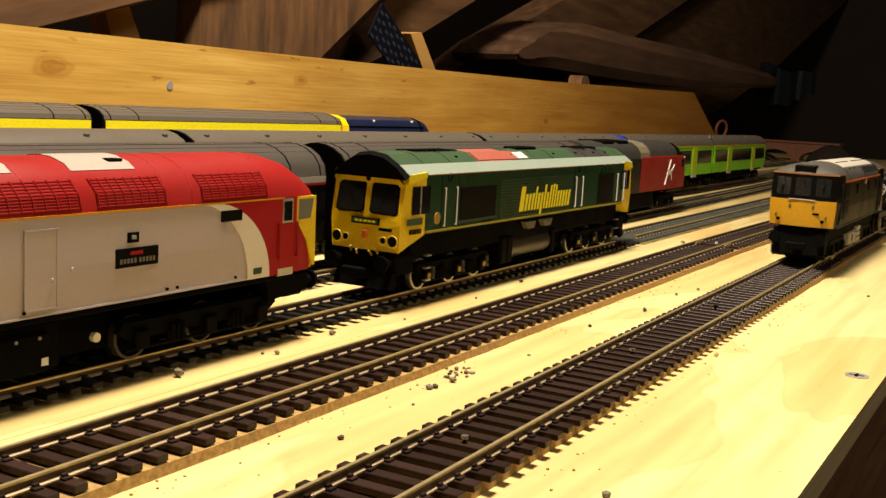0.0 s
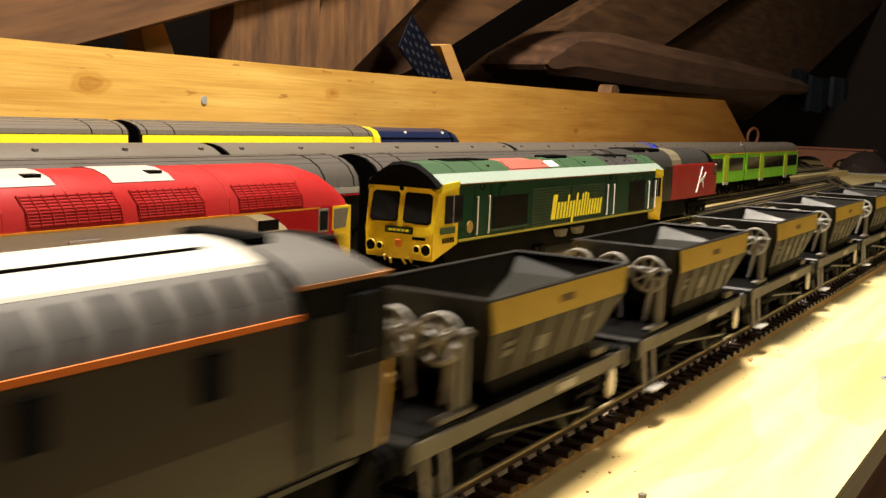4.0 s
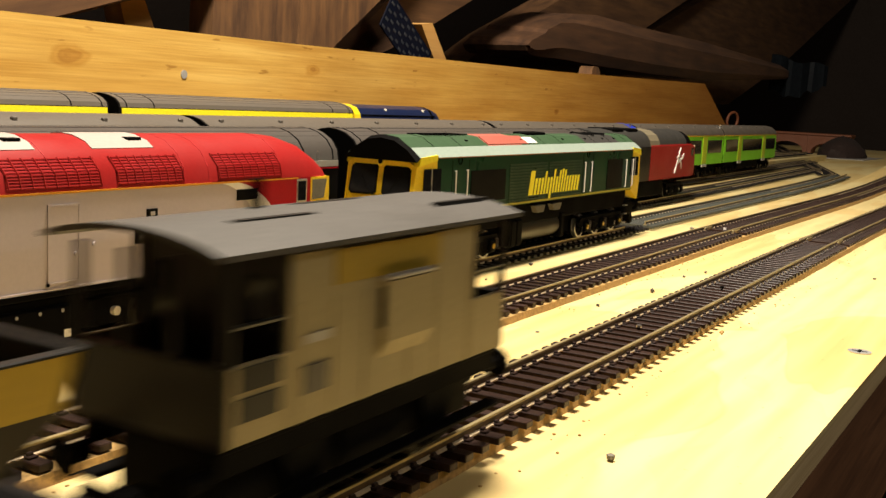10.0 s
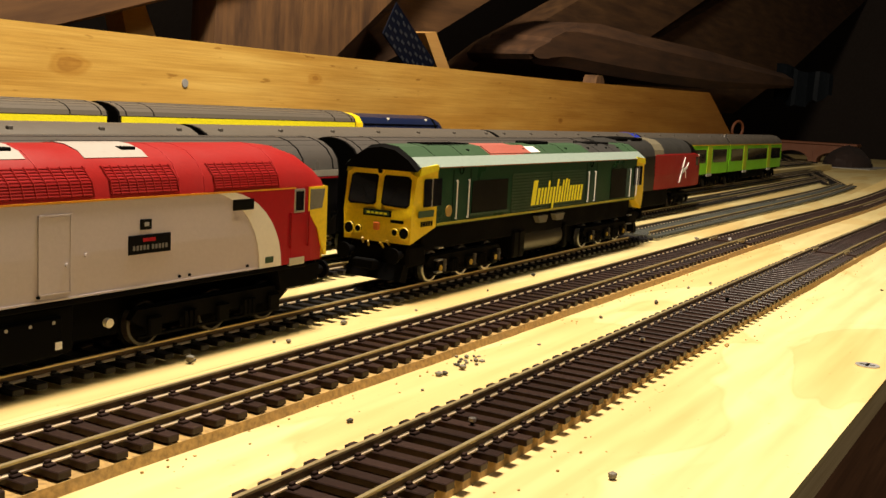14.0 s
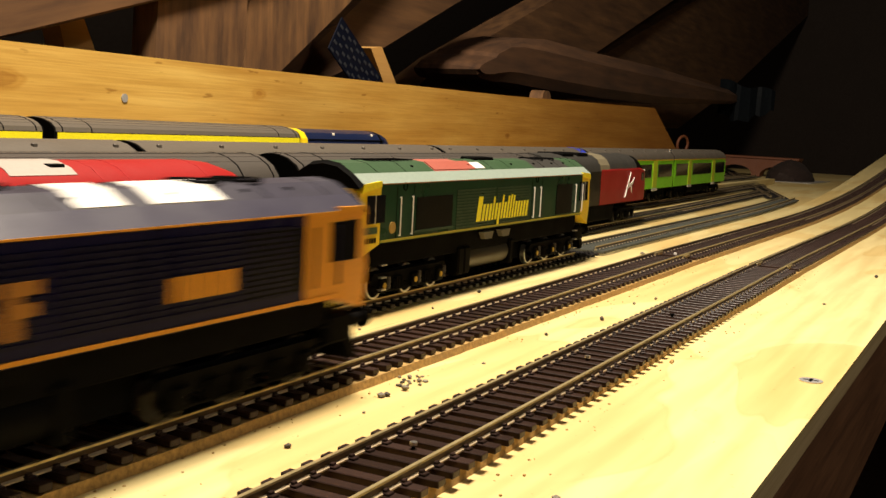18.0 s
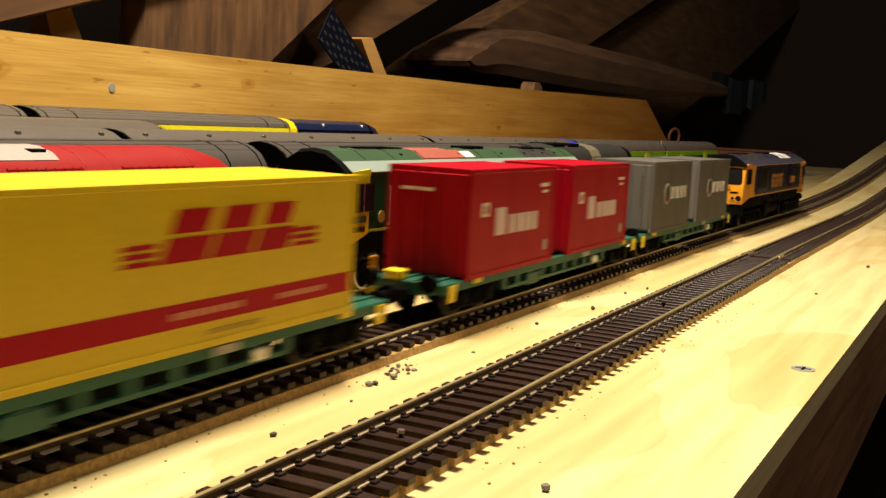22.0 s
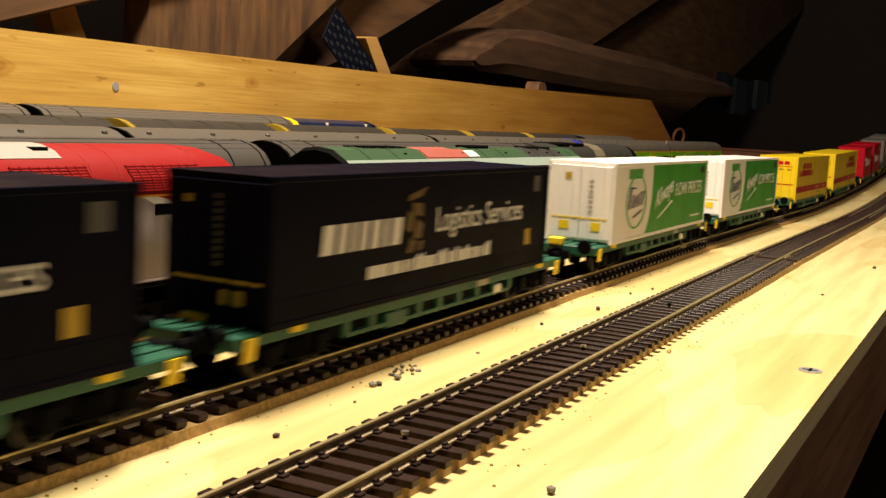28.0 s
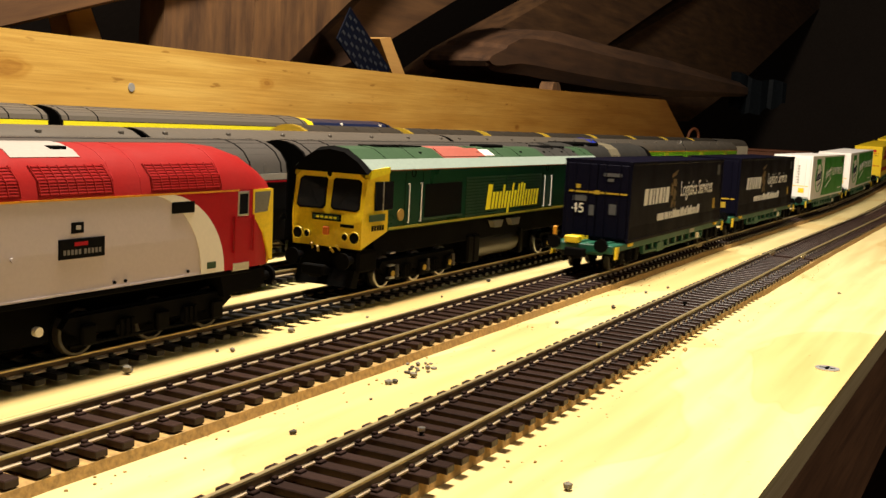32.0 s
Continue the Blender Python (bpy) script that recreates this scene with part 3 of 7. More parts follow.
def build_track(key, label, x0, x1, near0, near1, pitch, material, cork, width=3.3, first=0.0):
    fy, fz = TRACKS[key]
    t = thing("track", label, "track", "model railway tracks", "structure")
    for off in (0, GAUGE):
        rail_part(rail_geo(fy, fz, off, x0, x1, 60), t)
    if key in "ab":
        for off in (0, GAUGE):
            for sd in (-1, 1):
                part("rail_joiner", Geo().box(474, 490, fy(482) + off + sd * 0.75 - 0.45, fy(482) + off + sd * 0.75 + 0.45, fz(482) - 2.3, fz(482) - 0.7, 0.2), RAIL, t)
    if cork:
        rings, x = [], x0
        wide = (15.1, 15.1) if key == "b" else (12.5, 14.9)
        while x < x1 + 1:
            y, z = fy(x) + GAUGE / 2, fz(x) - 4.5
            wob = 0.5 * noise.noise((x * 0.03, y, 0)) + 0.4 * noise.noise((x * 0.15, y, 3))
            hw = wide[0] + (wide[1] - wide[0]) * min(1.0, max(0.0, (x - 240) / 160))
            low = 0.02 + (climb(x) if key in "ab" else 0)
            rings.append([(x, y - hw - 0.5 - wob, low), (x, y - hw - wob, z), (x, y + hw, z), (x, y + hw + 0.5, low)])
            x += 7 if -80 < x < 600 else 20
        part("cork_underlay", Geo().loft(rings), CORK, t, "thin brown cork strip under the sleepers")
    sg = sleeper_geo(width=width)
    me = mesh_of("sleeper", sg, material)
    rest = Geo()
    n0, n1 = math.ceil((x0 - first) / pitch), math.floor((x1 - first) / pitch)
    rnd = random.Random(key)
    for n in range(n0, n1):
        x = first + n * pitch
        if key in "ab" and abs(x - 482) < 4.5:
            continue
        y, z = fy(x) + GAUGE / 2, fz(x) - 2.5
        if near0 <= x <= near1:
            ob = new("sleeper", me)
            ob.parent = t
            ob.matrix_basis = mm(x + rnd.uniform(-0.15, 0.15), y + rnd.uniform(-0.15, 0.15), z, 0, 0, rnd.uniform(-0.6, 0.6))
        else:
            rest.add([(a + x, b + y, c + z) for a, b, c in sg.v[:24]], sg.f[:26])
    if rest.v:
        tagged(part("far_sleepers", rest, material, t), kind="stuff")
    return t


build_track("a", "front track of brown plastic sleepers and nickel rails", X0, 2850, -60, 900, 7.154, SLEEPER, True, 3.4, 0.4)
build_track("b", "second track of brown plastic sleepers on cork underlay", X0, 2850, -80, 900, 7.281, SLEEPER, True, 3.4, -41.1)
build_track("c", "siding track of black plastic sleepers and nickel rails", X0, 478, -60, 478, 7.3, SLEEPER_BLACK, False, 3.4)
build_track("d", "siding track of black plastic sleepers beside the platform coaches", X0, 1460, 560, 900, 7.3, SLEEPER_BLACK, False)
build_track("e", "rear siding track of black plastic sleepers", X0, 1700, 800, 1000, 7.3, SLEEPER_BLACK, False)
build_track("f", "raised rear track of black plastic sleepers", X0, 1850, 2000, 2000, 7.3, SLEEPER_BLACK, False)
build_track("g", "rearmost siding track of black plastic sleepers", X0, 1850, 2000, 2000, 7.3, SLEEPER_BLACK, False)
TRACKS["c2"] = (lambda x: 119.5 + bend(x, 900, 0.00007), lambda x: RAIL_Z - 1.2)
build_track("c2", "dusty grey turnout track carrying on from the siding", 480, 1320, 480, 900, 6.6, SLEEPER_GREY, False, 4.2)


# the yard ladder that the sidings run into
TRACKS["ladder"] = (lambda x: 150 + (x - 1337) * 0.278, lambda x: RAIL_Z - 1.0)
build_track("ladder", "dark ladder track that the sidings run into", 1322, 2700, 3000, 3000, 7.3, SLEEPER_BLACK, False, 4.6)


# ---- far end of the board: viaduct, mound, sheet darkened in colour for light falloff ----
def viaduct():
    t = thing("model_viaduct", "low terracotta arched viaduct across the far board", "viaduct")
    y0, y1, n, top = 285.0, 560.0, 3, 40.0
    bay = (y1 - y0) / n
    for k in range(n):
        a = y0 + k * bay
        arch = [(a + bay * 0.5 + bay * 0.40 * math.cos(math.pi * q / 12), 4 + 20 * math.sin(math.pi * q / 12)) for q in range(13)]
        prof = [(a, 0), (a, top), (a + bay - 0.3, top), (a + bay - 0.3, 0), (arch[0][0], 0)] + arch + [(arch[-1][0], 0)]
        part("arch", Geo().along(prof, 2300, 2350), BRICK_RED, t)
    part("parapet", Geo().box(2296, 2354, y0 - 2, y1 + 2, top, top + 5, 1), BRICK_RED, t, "terracotta parapet")
    return t


viaduct()


def heap():
    rnd = random.Random(4)
    rings = []
    for k in range(9):
        u = k / 8
        r = math.cos(u * math.pi / 2) ** 0.6 + 0.02
        rings.append([(2150 + 85 * r * math.cos(2 * math.pi * j / 26) * rnd.uniform(0.93, 1.07), 276 + 46 * r * math.sin(2 * math.pi * j / 26) * rnd.uniform(0.93, 1.07), 1.2 + 42 * u * rnd.uniform(0.95, 1.05)) for j in range(26)])
    ob = part("scenery_mound", Geo().loft(rings), paint("brown_scatter", (0.020, 0.009, 0.006), 0.9, var=0.4, scale=400, relief=0.8), smooth=True)
    return tagged(ob, "dark brown lumpy scenery mound on a pale sheet", "mound")


heap()
tagged(part("paper_sheet", Geo().upright([(2035, 215), (2240, 205), (2250, 322), (2025, 330)], 0, 1.0), paint("grey_paper", (0.30, 0.28, 0.25), 0.7)), "pale crumpled paper sheet lying under the mound", "paper")
tagged(part("cable_loop", Geo().ring((1742, 402, 66), (0.4, 1, 0.1), 15, 2.4, 26, 8), BRICK_RED, smooth=True), "loop of terracotta cable hung on the plank's end", "cable")


def hanging_sheet():
    rings = []
    for k in range(14):
        u = k / 13
        y = 375 + 130 * u
        fold = 14 * math.sin(u * 17) + 6 * math.sin(u * 41)
        lo = 108 + 50 * abs(u - 0.62) + 6 * math.sin(u * 23)
        hi = 207 - 24 * (1 - u) + 5 * math.sin(u * 9)
        rings.append([(2446 + fold, y, lo + 14), (2448 + fold * 0.6, y, hi + 16), (2450 + fold * 0.6, y, hi + 16), (2448 + fold, y, lo + 14)])
    ob = part("plastic_sheet", Geo().loft(rings), paint("dim_dusty_blue_plastic", (0.0075, 0.0095, 0.012), 0.5, var=0.3, scale=150, spec=0.05), smooth=True)
    return tagged(ob, "crumpled grey-blue plastic sheet draped over the beam's end", "sheet")


hanging_sheet()
WHEEL_DULL = paint("dull_wheel_steel", (0.09, 0.085, 0.08), 0.5, 0.6)
RIM = paint("polished_wheel", (0.55, 0.55, 0.55), 0.3, 0.9)
# ---- rolling stock: origin on the track's middle at rail height, +x along the line ----
def wheel_mesh(r, rim):
    """A wheel with a bright tyre, a dished dark disc and a hub; its outer face looks to -y."""
    n = 24
    g = Geo().rod((0, 1.2, 0), (0, 1.9, 0), r + 1.0, n)
    g.rod((0, -0.7, 0), (0, 1.2, 0), r - 0.7, n)
    g.rod((0, -1.8, 0), (0, -0.7, 0), 1.7, 10)
    me0 = len(g.f)
    ring = lambda y, q: [(q * math.cos(2 * math.pi * i / n), y, q * math.sin(2 * math.pi * i / n)) for i in range(n)]
    g.loft([ring(1.2, r), ring(-1.1, r), ring(-1.3, r - 0.2), ring(-1.3, r - 0.9), ring(-0.6, r - 0.9)], caps=False)
    me = mesh_of("wheel", g, BLACK_MATT)
    me.materials.append(rim)
    for p in me.polygons[me0:]:
        p.material_index = 1
    return me


def bogie(parent, x, axles, r=6.6, rim=None, frame_mat=None, deep=9.0, cap=None):
    """A bogie with side frames, axle boxes, springs and wheels."""
    rim = rim or WHEEL_DULL
    frame_mat = frame_mat or UNDER
    a0, a1 = axles[0] - 8, axles[-1] + 8
    g = Geo()
    for s in (-1, 1):
        y0, y1 = (11.2, 13.4) if s > 0 else (-13.4, -11.2)
        g.across([(a0, deep), (a0 + 2, deep + 2.5), (a1 - 2, deep + 2.5), (a1, deep), (a1 - 4, deep - 2.5), (a0 + 4, deep - 2.5)], y0, y1)
        for a in axles:
            yb = s * 13.2
            g.box(a - 2.6, a + 2.6, min(yb, yb + s * 1.8), max(yb, yb + s * 1.8), 3.6, 9.2, 0.5)
        for a, b in zip(axles, axles[1:]):
            m = (a + b) / 2
            g.box(m - 3.5, m + 3.5, min(s * 13.0, s * 14.4), max(s * 13.0, s * 14.4), 4.5, 8.0, 0.6)
            for k in (-2, 0, 2):
                g.rod((m + k, s * 14.2, 4.0), (m + k, s * 14.2, 9.0), 0.9, 6)
        g.rod((a0 + 3, s * 12.4, 3.5), (a1 - 3, s * 12.4, 3.2), 0.6, 6)
    g.box(a0 + 3, a1 - 3, -11, 11, deep - 1, deep + 3)
    b = part("bogie", g, frame_mat, parent)
    b.location.x = x * MM
    if cap:
        for a in axles:
            for s in (-1, 1):
                part("axle_cap", Geo().rod((a, s * 14.9, 6.4), (a, s * 15.4, 6.4), 1.25, 10), cap, b, "dull gold axle cap")
                part("coil_spring", Geo().rod((a + 4.4, s * 14.2, 4.6), (a + 4.4, s * 14.2, 9.6), 1.0, 8).ring((a + 4.4, s * 14.2, 6), (0, 0, 1), 1.0, 0.25, 10, 4).ring((a + 4.4, s * 14.2, 7.6), (0, 0, 1), 1.0, 0.25, 10, 4), WHEEL_DULL, b)
    me = wheel_mesh(r, rim)
    for a in axles:
        for s in (-1, 1):
            w = new("wheel", me)
            w.parent = b
            w.matrix_basis = mm(a, s * 9.0, r, 0, 0, 0 if s < 0 else 180)
    return b


def buffers(parent, x, direction, z=13.8, spread=11.5):
    for s in (-1, 1):
        g = Geo().rod((x, s * spread, z), (x + direction * 5, s * spread, z), 1.6, 10)
        g.rod((x + direction * 5, s * spread, z), (x + direction * 6.2, s * spread, z), 3.2, 14)
        part("buffer", g, BLACK_MATT, parent)
    g = Geo().box(min(x, x + direction * 8), max(x, x + direction * 8), -2.2, 2.2, 7, 10.5, 0.5)
    g.box(min(x + direction * 6, x + direction * 9), max(x + direction * 6, x + direction * 9), -5, 5, 8, 12, 0.5)
    part("coupler", g, BLACK_MATT, parent)


def rails_up(parent, x, y, z0, z1, mat, name="handrail", r=0.32):
    part(name, Geo().rod((x, y, z0), (x, y, z1), r, 6).rod((x, y, z0 + 0.3), (x, y + 0.8 * (1 if y < 0 else -1), z0 + 0.3), r * 0.8, 5).rod((x, y, z1 - 0.3), (x, y + 0.8 * (1 if y < 0 else -1), z1 - 0.3), r * 0.8, 5), mat, parent)


def slant_bars(parent, name, x, y, z, widths, h, mat, lean=0.18, gap=0.5, rise=None, label="", th=0.12):
    """A wordmark as a row of slanted plain strokes on the near side."""
    for i, w in enumerate(widths):
        hh = h * (rise[i % len(rise)] if rise else 1)
        part(name, Geo().across([(x, z), (x + w, z), (x + w + lean * hh, z + hh), (x + lean * hh, z + hh)], y - th, y + 0.05), mat, parent, label)
        x += w + gap


PALE_GREY_TANK = paint("dull_grey_tank", (0.13, 0.12, 0.09), 0.5)


def loco_66(name, label, pal, at):
    """A boxy six-axle freight diesel with a cab at each end, 266 long."""
    t = thing(name, label, "locomotive", at=at)
    L = 262.0
    body = pal["body"]
    up = pal.get("lift", 0.0)
    # main body between the cabs
    part("body", Geo().along([(-17.0, 22.6 + up), (17.0, 22.6 + up), (17.0, 46.5 + up), (-17.0, 46.5 + up)], 17, L - 17), body, t)
    # roof: two lower grey slopes and the upper deck
    lo = Geo()
    for s in (-1, 1):
        lo.along([(s * 17.3, 46.4 + up), (s * 12.2, 50.2 + up), (s * 10, 49 + up), (s * 10, 46.4 + up)], 3.2, L - 3.2)
    part("roof_slope", lo, pal["slope"], t)
    deck = [(y, z + up * 1.3 if z > 51 else z + up) for y, z in ((12.2, 50.2), (6.2, 53.4), (0, 54.2), (-6.2, 53.4), (-12.2, 50.2), (-11, 48), (11, 48))]
    crest = up * 1.3
    for nm, a, b, mt in pal["deck"]:
        part(nm, Geo().along(deck, a, b), mt, t)
    for x in (206, 222):
        part("roof_fan", Geo().ring((x, 0, 54.2 + crest), (0, 0, 1), 6.5, 0.5), BLACK_MATT, t)
    for x in range(0, 12):
        part("roof_slat", Geo().box(28 + x * 3.0, 29.4 + x * 3.0, -5, 5, 54.0 + crest, 54.5 + crest), BLACK_MATT, t)
    part("exhaust", Geo().box(126, 148, -4, 4, 53, 55.2 + crest, 0.5), pal["exhaust"], t)
    # solebar stripe
    part("sole_stripe", Geo().box(17.2, L - 17.2, -17.6, -16.8, 23.0 + up, 23.9 + up), pal["stripe"], t)
    part("sole_stripe", Geo().box(17.2, L - 17.2, 16.8, 17.6, 23.0 + up, 23.9 + up), pal["stripe"], t)
    part("cant_stripe", Geo().box(17.2, L - 17.2, -17.5, -16.9, 45.9 + up, 46.4 + up), pal["cant"], t)
    # side details, both sides
    for s in (-1, 1):
        y = s * 17.05
        yo = lambda a: (min(y, y + s * a), max(y, y + s * a))
        part("side_grille", Geo().box(46, 79, *yo(0.25), 28.5 - up * 0.3, 43.5 - up), BLACK, t, "dark recessed grille")
        part("side_grille", Geo().box(205, 229, *yo(0.25), 26.5, 43.0), BLACK, t, "dark recessed grille")
        g = Geo()
        for k in range(13):
            for xa, xb in pal.get("grilles", ((83, 124), (126, 168))):
                g.box(xa, xb, *yo(0.35), 26 + k * 1.4, 26.8 + k * 1.4)
        part("louvres", g, pal["louvre"], t)
        part("grille_sill", Geo().box(42, 80, *yo(0.5), 27.4 - up * 0.3, 28.3 - up * 0.3), pal["louvre"], t)
        for x in (32, 42, 172, 181, 234, 245):
            rails_up(t, x, y + s * 0.7, 26.5, 42.5, pal.get("rail", WHITE))
        for x in (36, 176):
            part("conduit", Geo().ring((x, y + s * 0.1, 44.8 + up), (0, 1, 0), 1.6, 0.25, 12, 5), BLACK_MATT, t)
        for x in (29.5, 43.8, 169.8, 183.5):
            part("door_line", Geo().box(x, x + 0.35, *yo(0.12), 24.2 + up, 45 + up), BLACK, t)
    # cabs
    for end in (0, 1):
        fx = (lambda v: v) if end == 0 else (lambda v: L - v)
        cab = part("cab", Geo().loft([
            [(fx(0.6), -15.6, 18.0), (fx(0.6), 15.6, 18.0), (fx(0.0), 16.0, 29), (fx(2.6), 16.4, 45), (fx(2.6), -16.4, 45), (fx(0.0), -16.0, 29)],
            [(fx(17), -17.1, 22.5 + up), (fx(17), 17.1, 22.5 + up), (fx(17), 17.1, 34), (fx(17), 17.1, 47.2 + up), (fx(17), -17.1, 47.2 + up), (fx(17), -17.1, 34)]]), pal["cab"], t)
        # brow over the windscreens
        part("brow", Geo().loft([[(fx(0.9), y, z) for y, z in mirror([(17.3, 45.4 + up * 0.6), (12.5, 49.2 + up), (6.4, 52.6 + up), (0, 53.5 + up)])],
                                 [(fx(3.6), y, z) for y, z in mirror([(17.4, 46.4 + up), (12.3, 50.3 + up), (6.3, 53.5 + crest), (0, 54.3 + crest)])]]), pal["brow"], t)
        part("brow_panel", Geo().loft([[(fx(2.0), y, z) for y, z in ((-15.8, 44.4), (15.8, 44.4), (10.5, 48), (5, 49.4), (-5, 49.4), (-10.5, 48))],
                                       [(fx(3.4), y, z) for y, z in ((-15.8, 44.4), (15.8, 44.4), (10.5, 48), (5, 49.4), (-5, 49.4), (-10.5, 48))]]), pal["cab"], t)
        for s in (-1, 1):
            z0, z1 = 32.0, 44.4
            xa = lambda z: 0.0 + (z - 29) * 2.6 / 16 - 0.25
            w = Geo().loft([[(fx(xa(z) + d), s * yy, z) for yy, z in ((1.9, z0 + 1.9), (2.8, z0 + 1.0), (12.9, z0 + 0.7), (13.9, z0 + 1.6), (13.5, z1 - 1.6), (12.4, z1 - 0.7), (2.8, z1 - 0.3), (1.9, z1 - 1.2))] for d in (0, 0.8)])
            part("windscreen", w, GLASS, cab, "dark glazed windscreen")
            part("wiper", Geo().rod((fx(xa(34)), s * 4, z0 + 0.9), (fx(xa(40) - 0.2), s * 8.5, z0 + 7.5), 0.18, 5), BLACK, cab)
            part("side_window", Geo().box(min(fx(7.0), fx(20.5)), max(fx(7.0), fx(20.5)), min(s * 16.7, s * 17.35), max(s * 16.7, s * 17.35), 32.5, 43.6, 0.4), GLASS, cab, "dark cab side window")
            part("window_bar", Geo().box(min(fx(12.3), fx(13)), max(fx(12.3), fx(13)), min(s * 17, s * 17.5), max(s * 17, s * 17.5), 32.5, 43.6), pal["bar"], cab)
            part("corner_panel", Geo().across([(fx(2.8), 44.6), (fx(17.2), 46.0 + up * 0.5), (fx(17.2), 47.4 + up), (fx(4), 47.2 + up * 0.6)], min(s * 14.5, s * 17.3), max(s * 14.5, s * 17.3)), pal["corner"], cab)
            part("window_rim", Geo().loft([[(fx(xa(z) + d), s * yy, z) for yy, z in ((1.3, z0 + 1.4), (2.5, z0 + 0.4), (13.1, z0 + 0.1), (14.5, z0 + 1.3), (14.1, z1 - 1.3), (12.7, z1 - 0.1), (2.5, z1 + 0.3), (1.3, z1 - 0.8))] for d in (0.12, 0.7)]), BLACK_MATT, cab)
            for yy, r in ((13.0, 2.3), (8.7, 1.45)):
                g = Geo().rod((fx(0.9), s * yy, 22.3), (fx(-0.3), s * yy, 22.3), r, 14)
                part("headlight", g, GLASS, cab, "round dark lamp lens")
                part("lamp_ring", Geo().ring((fx(-0.2), s * yy, 22.3), (1, 0, 0), r, 0.25, 16, 5), pal["cab"], cab)
            for k in range(3):
                part("step", Geo().box(min(fx(20), fx(24)), max(fx(20), fx(24)), min(s * 15.4, s * 17.2), max(s * 15.4, s * 17.2), 5 + 5 * k, 5.6 + 5 * k), STEEL if pal.get("steps") else BLACK_MATT, t)
        part("marker_lamp", Geo().rod((fx(2.8), 0, 45.9), (fx(1.2), 0, 45.9), 1.2, 14), BLACK, cab)
        part("lamp_ring", Geo().ring((fx(1.3), 0, 45.9), (1, 0, 0), 1.5, 0.45, 16, 6), pal["cab"], cab)
        part("horn_box", Geo().box(min(fx(-0.6), fx(1)), max(fx(-0.6), fx(1)), -1.4, 1.4, 22.5, 25.8, 0.4), ORANGE if pal.get("horn") else pal["cab"], cab)
        for s in (-1, 1):
            for k, yy in enumerate((3.5, 6.3)):
                part("hose", Geo().rod((fx(0.5), s * yy, 16 + k), (fx(-1.0), s * (yy - 0.6), 18.0 + k), 0.5, 6), BAND, cab)
        part("number_bar", Geo().box(min(fx(-0.15), fx(0.5)), max(fx(-0.15), fx(0.5)), -12.5, -6.5, 26.0, 27.2), BLACK, cab)
        part("name_panel", Geo().box(min(fx(-0.1), fx(0.5)), max(fx(-0.1), fx(0.5)), -6.5, 6.5, 28.0, 30.6), BLACK, cab)
        part("name_panel", Geo().box(min(fx(-0.25), fx(0.4)), max(fx(-0.25), fx(0.4)), -5.9, 5.9, 28.5, 30.1), pal["panel"], cab)
        for k in range(5):
            part("name_stroke", Geo().box(min(fx(-0.35), fx(0)), max(fx(-0.35), fx(0)), -4.8 + 2 * k, -3.4 + 2 * k, 28.9, 29.7), LEMON, cab)
        part("skirt", Geo().box(min(fx(2), fx(16)), max(fx(2), fx(16)), -14, 14, 8.5, 17, 1.0), BLACK_MATT, t)
        part("plough", Geo().across([(fx(-1.5), 3.5), (fx(3), 2.6), (fx(5), 9), (fx(1), 10)], -13, 13), BLACK_MATT, t)
        buffers(t, fx(0.5), -1 if end == 0 else 1)
    # underframe
    part("underframe", Geo().box(14, L - 14, -13, 13, 14, 22.7 + up, 0.5), BLACK_MATT, t)
    # dark block added between the bogies where only darkness shows
    part("underfloor", Geo().box(18, L - 18, -6.6, 6.6, 3.6, 14.1, 0.5), BLACK_MATT, t)
    g = Geo()
    for s in (-1, 1):
        g.rod((106, s * 7.8, 10.2), (152, s * 7.8, 10.2), 5.8, 18)
    part("fuel_tank", g, pal["tank"], t, "long rounded fuel tank", True)
    for xa, xb in ((100, 106.2), (151.8, 156), (94, 99.6)):
        part("tank_end", Geo().box(xa, xb, -14.4, 14.4, 3.6, 16.5, 0.8), UNDER, t)
    for s in (-1, 1):
        for x in (120, 140):
            part("air_tank", Geo().across([(x - 6, 22.4), (x + 6, 22.4), (x + 4, 19), (x - 3, 19)], min(s * 14, s * 16.6), max(s * 14, s * 16.6)), PALE_GREY_TANK if pal.get("steps") else UNDER, t)
    bogie(t, 0, (26, 52, 75), rim=pal.get("rim"), cap=pal.get("cap"))
    bogie(t, 0, (L - 75, L - 52, L - 26), rim=pal.get("rim"), cap=pal.get("cap"))
    for x in (22, 45, 112, 131, 152, 198, 221, 247):
        part("roof_seam", Geo().along([(y, z + 0.1) for y, z in deck[:5]] + [(0, 53 + up)], x, x + 0.35), BLACK_MATT, t)
    for x in (54, 108, 158, 188, 214, 232):
        for y in (-9.4, 7.6):
            part("roof_clip", Geo().box(x, x + 1.6, y, y + 1.8, 50.9 + up, 52.5 + up * 1.15, 0.2), BLACK_MATT, t)
    return t


